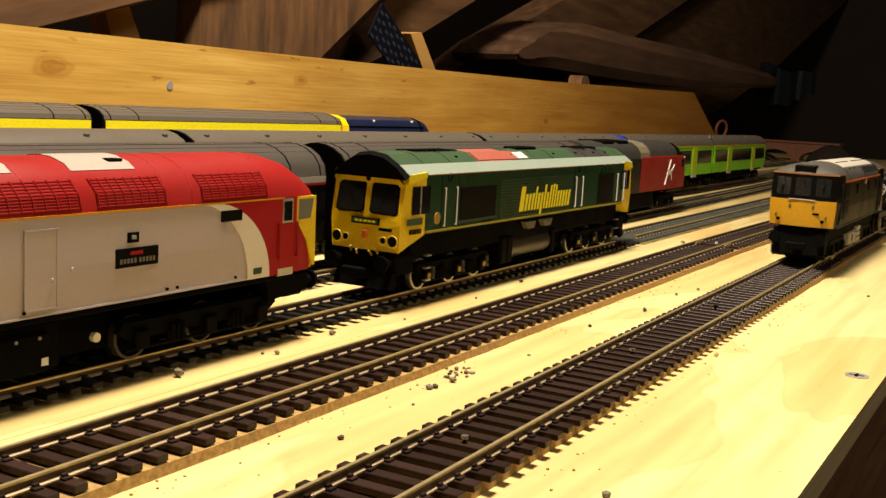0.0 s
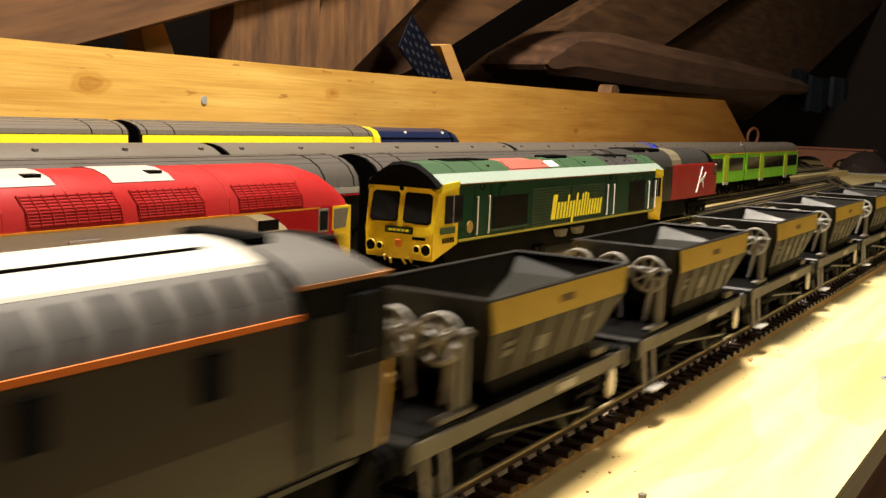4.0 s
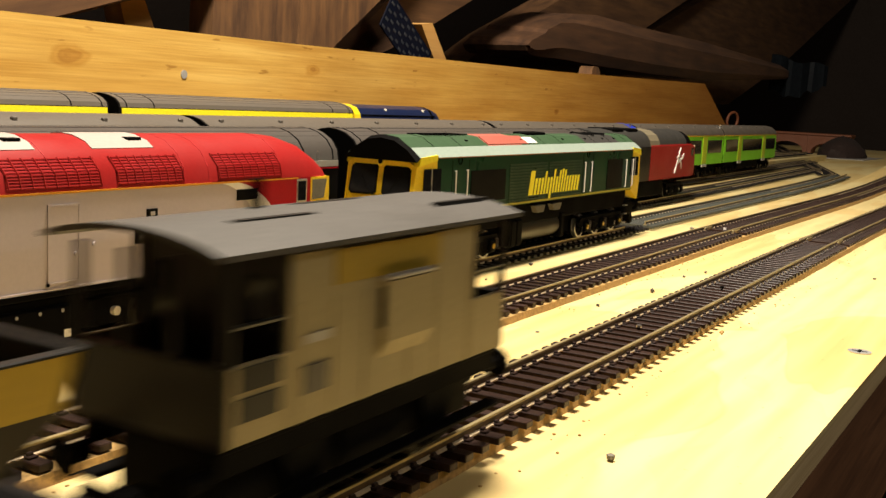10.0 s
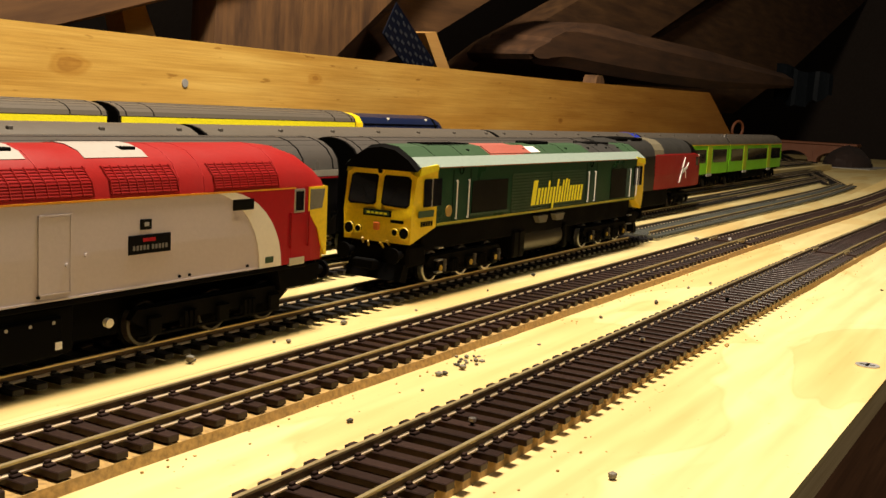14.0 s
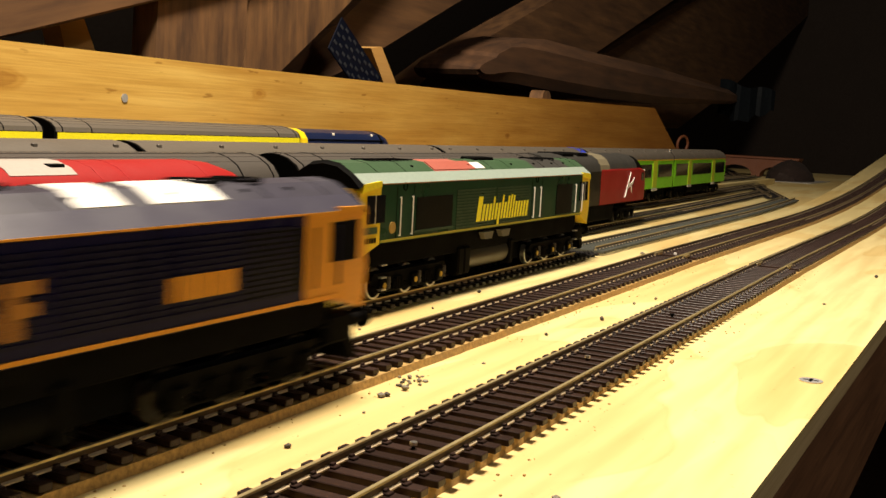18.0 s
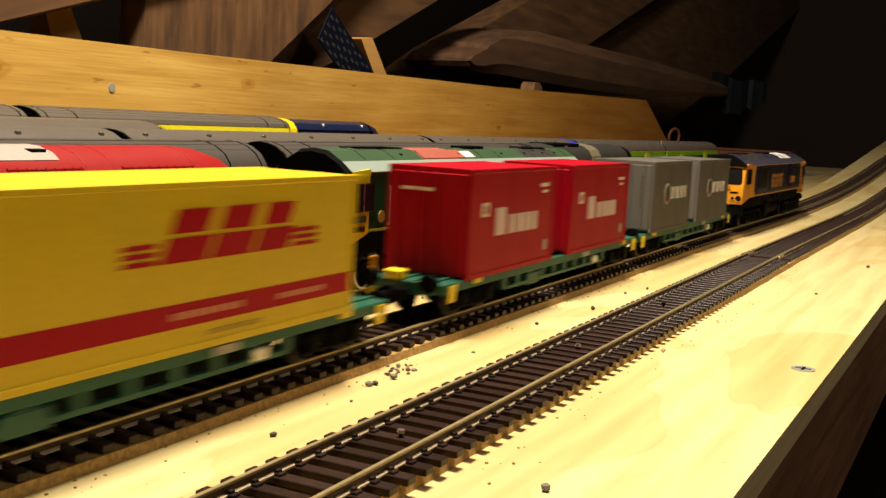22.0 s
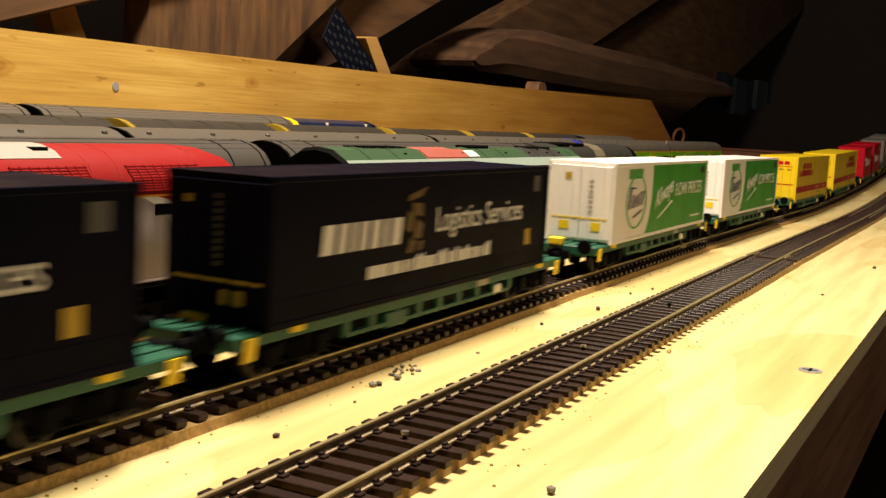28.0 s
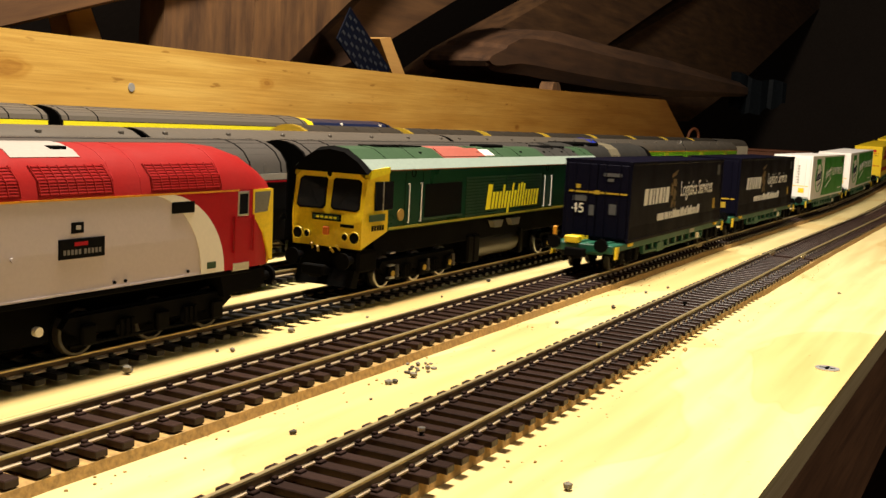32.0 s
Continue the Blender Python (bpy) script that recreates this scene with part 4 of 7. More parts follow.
TANK_GREY = paint("oily_tank_grey", (0.045, 0.040, 0.028), 0.38, grime=0.3, spec=0.3)
GREY_PANEL = paint("sooty_grey_roof_panel", (0.040, 0.038, 0.034), 0.45, grime=0.3, spec=0.4)
PALE_66 = dict(body=GREEN_DK, slope=GREY_ROOF, stripe=paint("olive_yellow_line", (0.34, 0.30, 0.02), 0.45), cant=paint("dull_cant_line", (0.20, 0.085, 0.02), 0.45), louvre=paint("louvre_green", (0.012, 0.045, 0.020), 0.45),
               cab=YELLOW, brow=BLACK_MATT, bar=STEEL, corner=paint("lemon_yellow", (0.86, 0.72, 0.01), 0.4), panel=GREEN_ROOF, tank=TANK_GREY, exhaust=BLACK_MATT, horn=True, rim=RIM, steps=True, cap=BAND, lift=1.7,
               deck=[("roof_deck", 3.2, 70, GREEN_ROOF), ("roof_panel", 70, 104, RUST), ("roof_deck", 104, 184, GREEN_ROOF), ("roof_panel", 184, 234, GREY_PANEL), ("roof_deck", 234, 258.8, GREEN_ROOF)])
green66 = loco_66("freight_locomotive", "dark green diesel locomotive with yellow cabs standing in the siding", PALE_66, on_track("c", 177))
YSIDE = -17.4
def wordmark(parent, x, y, z, width, h, mat):
    """A slanted wordmark as a row of plain strokes of uneven height."""
    lean = 0.2
    plan = ((0.075, 1.0, 0), (0.040, 0.68, 0), (0.036, 0.68, 0), (0.036, 0.68, 0), (0.030, 0.95, 0), (0.036, 0.68, 0), (0.036, 0.68, 0.28), (0.030, 1.0, 0), (0.036, 0.68, 0), (0.030, 0.95, 0), (0.030, 1.0, 0), (0.030, 0.95, 0), (0.034, 0.68, 0),
            (0.034, 0.68, 0), (0.036, 0.68, 0), (0.036, 0.68, 0), (0.040, 0.68, 0))
    gap = (1.0 - sum(w for w, _, _ in plan)) / (len(plan) - 1) * width
    for w, rise, tail in plan:
        w, lo, hi = w * width, -tail * h, rise * h
        part("wordmark_stroke", Geo().across([(x + lean * lo, z + lo), (x + w + lean * lo, z + lo), (x + w + lean * hi, z + hi), (x + lean * hi, z + hi)], y - 0.12, y + 0.05), mat, parent, "yellow stroke")
        x += w + gap


wordmark(green66, 103.5, YSIDE, 28.2, 60.0, 11.6, LEMON)
part("crest", Geo().rod((26.5, -17.0, 30.2), (26.5, -17.5, 30.2), 2.4, 18), paint("old_gold_crest", (0.38, 0.24, 0.05), 0.5), green66, "small round gold crest")
part("roof_sticker", Geo().along([(-11.5, 52.8), (-7.2, 55.3), (-7.2, 54.9), (-11.5, 52.4)], 112, 123), WHITE, green66)
part("roof_flap", Geo().along([(-11.8, 52.6), (-6.4, 55.9), (-6.4, 55.5), (-11.8, 52.1)], 70.5, 112), RUST, green66, "lifted faded red roof sheet")
slant_bars(green66, "number_bar", 5.0, -17.3, 25.0, (1.3, 1.3, 1.3, 1.3, 1.3), 2.0, BLACK, 0.0, 0.6)
slant_bars(green66, "name_panel", 3.2, -17.2, 28.6, (11.5,), 2.6, GREEN_ROOF, 0.0, 0.5)

# deck and slopes painted paler and mottled for the bulb's sheen on navy
NAVY_DECK = paint("mottled_sheen_navy", (0.030, 0.027, 0.046), 0.40, spec=0.7, var=0.3, grime=0.4, scale=300)
ORANGE_PRINT = paint("faded_orange_print", (0.40, 0.165, 0.02), 0.45)
BLUE_66 = dict(body=NAVY, slope=paint("navy_sheen", (0.046, 0.043, 0.068), 0.36, spec=0.9, var=0.2, grime=0.3), stripe=AMBER, cant=AMBER, louvre=paint("louvre_navy", (0.007, 0.0062, 0.026), 0.35, spec=0.12), cab=AMBER, brow=BLACK_MATT, bar=BLACK_MATT, corner=AMBER,
               panel=AMBER, rail=NAVY, grilles=((86, 146), (148, 226)), tank=UNDER, exhaust=BLACK_MATT,
               deck=[("roof_deck", 3.2, 40, NAVY_DECK), ("roof_panel", 40, 80, GREY_PANEL), ("roof_deck", 80, 150, NAVY_DECK), ("roof_deck", 150, 258.8, NAVY_DECK)])
blue66 = loco_66("moving_freight_locomotive", "dark blue diesel locomotive with orange cabs hauling containers", BLUE_66, on_track("b", -1400))
for k, (x, w) in enumerate(((97, 11.5), (110.5, 11), (123.5, 11), (136.5, 8))):
    lo, hi = 27.6, 38.4
    y0, y1 = YSIDE - 0.28, YSIDE + 0.05
    part("wordmark_block", Geo().box(x, x + 3.4, y0, y1, lo, hi), ORANGE_PRINT, blue66, "orange block stroke")
    for z0, x1 in ((hi - 2.6, w), ((lo + hi) / 2 - 1.3, w * 0.9), (lo, w if k < 2 else 3.4)):
        part("wordmark_block", Geo().box(x + 3.4, x + max(x1, 3.6), y0, y1, z0, z0 + 2.6), ORANGE_PRINT, blue66)
    if k < 3:
        part("wordmark_block", Geo().box(x + w - 3.0, x + w, y0, y1, lo if k != 2 else lo + 0.4, (lo + hi) / 2), ORANGE_PRINT, blue66)
for x0, x1 in ((159, 172), (180, 204)):
    part("roof_sheet", Geo().along([(-12.0, 50.6), (-6.2, 53.75), (0, 54.5), (4, 54.1), (4, 53.6), (0, 54.0), (-6.2, 53.2), (-12.0, 50.1)], x0, x1), WHITE, blue66, "white paper-pale roof sheet")
slant_bars(blue66, "number_bar", 179, YSIDE - 0.1, 29.5, (4, 4, 4, 4, 4), 5.5, AMBER, 0.0, 0.7)
for s in (-1, 1):
    part("cab_side", Geo().box(17.1, 36, min(s * 16.9, s * 17.2), max(s * 16.9, s * 17.2), 22.6, 46.2), AMBER, blue66, "orange cab side")
    part("cab_side", Geo().box(230, 249, min(s * 16.9, s * 17.2), max(s * 16.9, s * 17.2), 22.6, 46.2), AMBER, blue66, "orange cab side")


# ---- red and grey express diesel in the siding ----
PLATE_GREY = paint("worn_plate_grey", (0.17, 0.155, 0.135), 0.5)
GRILLE_RED = paint("grille_red", (0.36, 0.016, 0.018), 0.5, spec=0.2)
ROOF_CREAM = paint("weathered_cream", (0.37, 0.33, 0.295), 0.45, var=0.05)


def loco_57(at):
    t = thing("express_locomotive", "red and grey diesel locomotive with a black nameplate in the siding", "locomotive", at=at)
    L = 253.0
    zb, zc = 18.7, 43.6
    part("body", Geo().along([(-16.9, zb), (16.9, zb), (17.2, 30), (17.0, zc), (-17.0, zc), (-17.2, 30)], 18, L - 18), GREY_SIDE, t)
    part("sill", Geo().box(10, L - 10, -16.6, 16.6, 16.8, zb, 0.4), BLACK_MATT, t)
    arch = [(17.1, zc), (16.2, 48.2), (13.4, 52.4), (9, 55.4), (4, 56.8), (0, 57.1)]
    part("roof", Geo().along(mirror(arch), 14, L - 26), RED, t, "domed bright red roof", True)
    for end in (0, 1):
        fx = (lambda v: v) if end == 0 else (lambda v: L - v)
        secs = [(26, 1.0, 0.0), (16, 1.0, -0.6), (9, 0.97, -2.2), (4, 0.93, -5.0), (1.2, 0.90, -8.0)]
        part("roof_dome", Geo().loft([[(fx(a), y * w, max(zc, z + dz * (z - zc) / 12.3)) for y, z in mirror(arch)] for a, w, dz in secs]), RED, t, "", True)
        low = [(-17.0, zb), (17.0, zb), (17.15, 30), (17.0, zc), (-17.0, zc), (-17.15, 30)]
        cab = part("cab", Geo().loft([[(fx(a), y * w, z) for y, z in low] for a, w in ((18.2, 1.0), (9, 0.995), (3.0, 0.96), (0.4, 0.88))]), RED_DARK, t)
        part("nose", Geo().loft([[(fx(a), y * w, z) for y, z in ((-17.2, zb + 0.2), (17.2, zb + 0.2), (17.35, 30), (17.2, zc - 0.2), (-17.2, zc - 0.2), (-17.35, 30))] for a, w in ((1.6, 0.928), (0.1, 0.885), (-0.6, 0.86))]), YELLOW, cab, "yellow end")
        for s in (-1, 1):
            y0, y1 = (16.6, 17.4) if s > 0 else (-17.4, -16.6)
            sw = Geo().across([(fx(3.6), 36.2), (fx(10.2), 35.8), (fx(10.2), 42.6), (fx(2.2), 42.6)], y0 * 0.985, y1 * 0.985)
            part("side_window_frame", Geo().across([(fx(0.4), 20), (fx(1.6), 20), (fx(5.4), 29), (fx(11.0), 35.4), (fx(11.0), 43.4), (fx(0.8), 43.4)], y0 * 0.988, y1 * 0.988), YELLOW, cab, "yellow window surround")
            part("side_window", sw.moved(0, -0.15 * (1 if s < 0 else -1), 0), paint("smoky_glass", (0.20, 0.19, 0.15), 0.1, grime=0.0), cab, "clear cab side window")
            part("door_frame", Geo().box(min(fx(13.2), fx(18.8)), max(fx(13.2), fx(18.8)), y0 - 0.06, y1 + 0.06, 35.2, 43.0, 0.2), STEEL, cab, "bright window frame")
            part("cab_door", Geo().box(min(fx(12.0), fx(20)), max(fx(12.0), fx(20)), y0, y1, zb + 0.8, 34.8, 0.2), RED_DARK, cab)
            part("door_window", Geo().box(min(fx(13.8), fx(18.2)), max(fx(13.8), fx(18.2)), y0 - 0.12, y1 + 0.12, 35.8, 42.4, 0.2), GLASS, cab)
            for x in (11.4, 20.6):
                rails_up(cab, fx(x), s * 17.9, 24, 35.5, RED_DARK)
            part("foot_step", Geo().box(min(fx(12.5), fx(20.5)), max(fx(12.5), fx(20.5)), min(s * 16.4, s * 17.5), max(s * 16.4, s * 17.5), zb - 0.6, zb + 2.0, 0.2), STEEL, cab)
            part("windscreen", Geo().loft([[(fx(d), s * yy, z) for yy, z in ((1.5, 36), (13.2, 36), (12.6, 42.4), (1.5, 42.8))] for d in (-0.9, 0.2)]), GLASS, cab)
            for yy in (12, 8.6):
                part("headlight", Geo().rod((fx(-0.4), s * yy, 22.5), (fx(-1.2), s * yy, 22.5), 1.4, 12), GLASS, cab)
        part("buffer_beam", Geo().box(min(fx(1), fx(12)), max(fx(1), fx(12)), -13.5, 13.5, 9.5, 18.7, 1.0), BLACK_MATT, t)
        part("valance", Geo().across([(fx(2), 12), (fx(22), 10), (fx(24), 17), (fx(2), 17.5)], -15.5, 15.5), BLACK_MATT, t)
        buffers(t, fx(1), -1 if end == 0 else 1)
    # swept livery on both sides: crimson, cream band, silver grey
    for s in (-1, 1):
        y0, y1 = (16.95, 17.32) if s > 0 else (-17.32, -16.95)
        def sweep(x_top, x_bot, n=10):
            return [(x_top + (x_bot - x_top) * math.sin(k / n * math.pi / 2), zc - (zc - zb) * (1 - math.cos(k / n * math.pi / 2))) for k in range(n + 1)]
        a, b = sweep(L - 52.5, L - 24.5), sweep(L - 59, L - 35)
        part("crimson_panel", Geo().across(a + [(L - 17.8, zb), (L - 17.8, zc)], y0, y1), RED_DARK, t)
        part("cream_band", Geo().across(a + b[::-1], y0, y1), CREAM, t)
        part("orange_line", Geo().box(18, L - 18, min(y0, y1) - 0.04, max(y0, y1) + 0.04, zc - 0.5, zc), AMBER, t)
        yy = -17.5 if s < 0 else 17.0
        part("side_vent", Geo().box(L - 48, L - 38.5, yy, yy + 0.5, 37.6, 41.0, 0.2), BLACK, t)
        part("nameplate", Geo().box(L - 89.0, L - 73.5, yy, yy + 0.5, 28.0, 33.2, 0.15), BLACK, t, "black nameplate with illegible letters")
        part("plate_mark", Geo().box(L - 84, L - 79.5, yy - 0.08, yy, 31.3, 32.3), RED_DARK, t)
        g = Geo()
        for k in range(10):
            xx = L - 87.6 + k * 1.25 + (0.6 if k > 4 else 0)
            g.box(xx, xx + 0.8, yy - 0.06, yy, 29.1, 30.4)
        part("plate_lettering", g, PLATE_GREY, t)
        part("crest_plate", Geo().box(L - 84.8, L - 80.8, yy, yy + 0.5, 34.6, 37.4, 0.1), BLACK, t)
        part("crest_mark", Geo().box(L - 83.6, L - 81.9, yy - 0.1, yy, 35.5, 36.6, 0.1), GREY_LT, t)
        part("side_hatch", Geo().box(L - 117.5, L - 108.2, yy + 0.15, yy + 0.4, 20.8, 40.0, 0.1), GREY_SIDE, t)
        part("hatch_frame", Geo().box(L - 117.9, L - 117.4, yy, yy + 0.3, 20.5, 40.3).box(L - 108.3, L - 107.8, yy, yy + 0.3, 20.5, 40.3).box(L - 117.9, L - 107.8, yy, yy + 0.3, 40, 40.4).box(L - 117.9, L - 107.8, yy, yy + 0.3, 20.4, 20.8), GREY_SIDE, t)
        part("door_knob", Geo().rod((L - 103.5, yy, 29.5), (L - 103.5, yy - 0.6, 29.5), 0.6, 8).rod((L - 109.5, yy, 27.5), (L - 109.5, yy - 0.6, 27.5), 0.6, 8), GREY_SIDE, t)
        for x in (L - 118, L - 70, L - 66, L - 41):
            part("rivet", Geo().rod((x, yy + 0.2, zb + 1.6), (x, yy - 0.25, zb + 1.6), 0.45, 8), BLACK_MATT, t)
        # louvred roof grilles on the slope
        on_roof = lambda z: 17.1 - (z - zc) * 0.196 if z < 48.2 else 16.2 - (z - 48.2) * 0.667
        for x0, x1, n in ((L - 129.5, L - 101, 8), (L - 95.0, L - 71, 8), (L - 56, L - 27, 8)):
            g = Geo()
            for k in range(10):
                zk = zc + 1.3 + k * 0.74
                g.rod((x0, s * (on_roof(zk) + 0.12), zk), (x1, s * (on_roof(zk) + 0.12), zk), 0.22, 5)
            for k in range(n + 1):
                xx = x0 + (x1 - x0) * k / n
                for (xa, za), (xb, zb2) in (((xx + 0.6, zc + 1.0), (xx + 0.2, zc + 4.6)), ((xx + 0.2, zc + 4.6), (xx - 0.8, zc + 8.3))):
                    g.rod((xa, s * (on_roof(za) + 0.15), za), (xb, s * (on_roof(zb2) + 0.15), zb2), 0.3, 5)
            part("roof_grille", g, RED, t)
            back = [(on_roof(z) + 0.08, z) for z in (zc + 0.9, zc + 3.0, zc + 4.6, zc + 6.5, zc + 8.2)]
            back += [(y - 0.5, z) for y, z in reversed(back)]
            part("grille_back", Geo().along([(s * y, z) for y, z in back], x0, x1), GRILLE_RED, t)
    for x in (L - 136, L - 116, L - 70, L - 60, L - 26.5):
        part("roof_seam", Geo().along([(y * 1.004, z + 0.06) for y, z in mirror(arch)], x, x + 0.3), GRILLE_RED, t)
    for s in (-1, 1):
        part("data_label", Geo().box(L - 32.5, L - 28.5, min(s * 17.2, s * 17.4), max(s * 17.2, s * 17.4), zb + 1.4, zb + 3.4), GREEN_ROOF, t)
        part("sill_rail", Geo().box(20, L - 20, min(s * 16.8, s * 17.25), max(s * 16.8, s * 17.25), zb, zb + 0.5), GREY_SIDE, t)
    # white roof panels
    top = [(11.6, 53.75), (11.0, 54.1), (9, 55.5), (4, 56.95), (0, 57.25), (-4, 56.95), (-9, 55.5), (-11.0, 54.1), (-11.6, 53.75), (-10, 52), (0, 54), (10, 52)]
    for a, b in ((L - 140, L - 117), (L - 99, L - 77)):
        part("roof_panel", Geo().along([(y, z + 0.1) for y, z in top], a, b), ROOF_CREAM, t, "cream roof panel")
        part("roof_vent", Geo().box(b - 7, b - 2, -9, -6, 55.4, 56.5, 0.2), BLACK, t)
    # underframe
    # added dark block, hides the bright board behind tank and bogies
    part("underfloor", Geo().box(20, L - 20, -7.6, 7.6, 4.2, 16.9, 0.5), BLACK_MATT, t)
    part("tank", Geo().box(96, 150, -13.5, 13.5, 3.5, 17, 1.2), BLACK_MATT, t)
    for s in (-1, 1):
        part("battery_box", Geo().box(L - 135, L - 108, min(s * 12, s * 14.6), max(s * 12, s * 14.6), 3.6, 14, 0.6), BLACK_MATT, t)
        part("filler", Geo().rod((L - 92, s * 12.5, 9.5), (L - 92, s * 14.0, 9.5), 1.3, 12), CREAM, t)
        part("data_label", Geo().box(L - 110.5, L - 108.4, min(s * 14.5, s * 14.75), max(s * 14.5, s * 14.75), 5.4, 7.4), WHITE, t)
        part("filler", Geo().rod((L - 135, s * 13, 6.5), (L - 135, s * 14.8, 6.5), 1.1, 12), AMBER, t)
    for s in (-1, 1):
        for x in (L - 132, L - 125, L - 118, L - 111):
            part("tank_rivet", Geo().rod((x, s * 14.5, 12.6), (x, s * 14.75, 12.6), 0.5, 8), GREY_LT, t)
    bogie(t, 0, (24, 48, 76))
    bogie(t, 0, (L - 76, L - 48, L - 24))
    return t


loco_57(on_track("c", -131.5))
# ---- standing coaches ----
def coach(name, label, L, at, side, roof, band=None, ends=None, vents=0, ribs=True, doors=None, window=True, zc=43.0, rise=1.0):
    """A passenger coach: body, ribbed domed roof, window strips, gangways and bogies."""
    t = thing(name, label, "coach", at=at)
    z0 = 15.0
    part("body", Geo().along([(-16.8, z0), (16.8, z0), (17.4, 28), (16.9, zc), (-16.9, zc), (-17.4, 28)], 2, L - 2), side, t)
    top = lambda h: zc + h * rise
    arch = [(17.0, zc), (16.2, top(3.6)), (13.2, top(7.0)), (8.5, top(9.4)), (4, top(10.5)), (0, top(10.8))]
    part("roof", Geo().along(mirror(arch), 2, L - 2), roof, t, "", True)
    if ribs:
        for x0, x1 in ((6, 26), (L - 26, L - 6)):
            for x in (x0, x1):
                part("roof_seam", Geo().along(mirror([(17.15, zc + 0.2), (16.35, top(3.7)), (13.35, top(7.15)), (8.6, top(9.55)), (4, top(10.68)), (0, top(10.98))]) + [(0, top(9))], x, x + 0.7), BLACK_MATT, t)
        for y in (3, 7, 10.5, -3, -7, -10.5, -13.5):
            z = top(10.8 - y * y / 42.0 - max(0.0, abs(y) - 10) * 0.12)
            part("roof_rib", Geo().box(4, L - 4, y - 0.45, y + 0.45, z - 0.9, z + 0.32, 0.15), roof, t)
    for k in range(vents):
        x = 12 + k * (L - 24) / max(1, vents - 1)
        for y in (-10.5, 5):
            part("roof_vent", Geo().box(x, x + 2.6, y - 0.8, y + 0.8, zc + 7.6, zc + 9.6 + (0.8 if y > 0 else 0), 0.4), COACH_ROOF, t)
    for s in (-1, 1):
        yy = (-17.55, -17.2) if s < 0 else (17.2, 17.55)
        if band:
            part("side_band", Geo().box(2.5, L - 2.5, yy[0] + (0.0 if s > 0 else 0.0), yy[1], zc - 4.8, zc - 0.4), band, t, "bright yellow stripe")
        if side is COACH_BODY and not band:
            part("cant_strip", Geo().box(2.5, L - 2.5, yy[0], yy[1], 40.2, 42.8), GREY_LT, t, "pale strip under the roof")
            part("red_line", Geo().box(2.5, L - 2.5, yy[0] - 0.02, yy[1] + 0.02, 39.2, 39.9), RED_DARK, t)
        if window:
            n = 8
            for k in range(n):
                x = 22 + k * (L - 44) / n
                part("window", Geo().box(x, x + (L - 44) / n - 5, yy[0] - 0.05, yy[1], 28.5, 37.5, 0.3), GLASS, t)
    for x, d in ((2, -1), (L - 2, 1)):
        a, b = min(x, x + d * 1.2), max(x, x + d * 1.2)
        part("coach_end", Geo().along([(y * 0.99, z - 0.2) for y, z in mirror(arch)] + [(-16.6, z0), (16.6, z0)], a, b), ends or BLACK_MATT, t)
        part("gangway", Geo().along([(-6.5, 14), (6.5, 14), (6.5, 42), (4, 45), (-4, 45), (-6.5, 42)], min(x, x + d * 6), max(x, x + d * 6)), BLACK_MATT, t)
    part("underframe", Geo().box(L * 0.3, L * 0.7, -13, 13, 5, 15, 1.0).box(8, L - 8, -14, 14, 12.5, 15), BLACK_MATT, t)
    bogie(t, 0, (28, 61), r=6.0)
    bogie(t, 0, (L - 61, L - 28), r=6.0)
    return t


# row behind the locomotives: dark coaches and a red-fronted power car
DARK = dict(side=COACH_BODY, roof=paint("gunmetal_coach_roof", (0.075, 0.066, 0.058), 0.30, grime=0.3, spec=0.7), band=None, ends=BLACK_MATT, rise=1.18)
for x in (-680, -386, -92):
    coach("express_coach", "near-black express coach with a ribbed grey roof", 292, on_track("d", x + 2), **DARK)
coach("express_coach", "near-black express coach coupled to a red power car", 286, on_track("d", 215), **DARK)


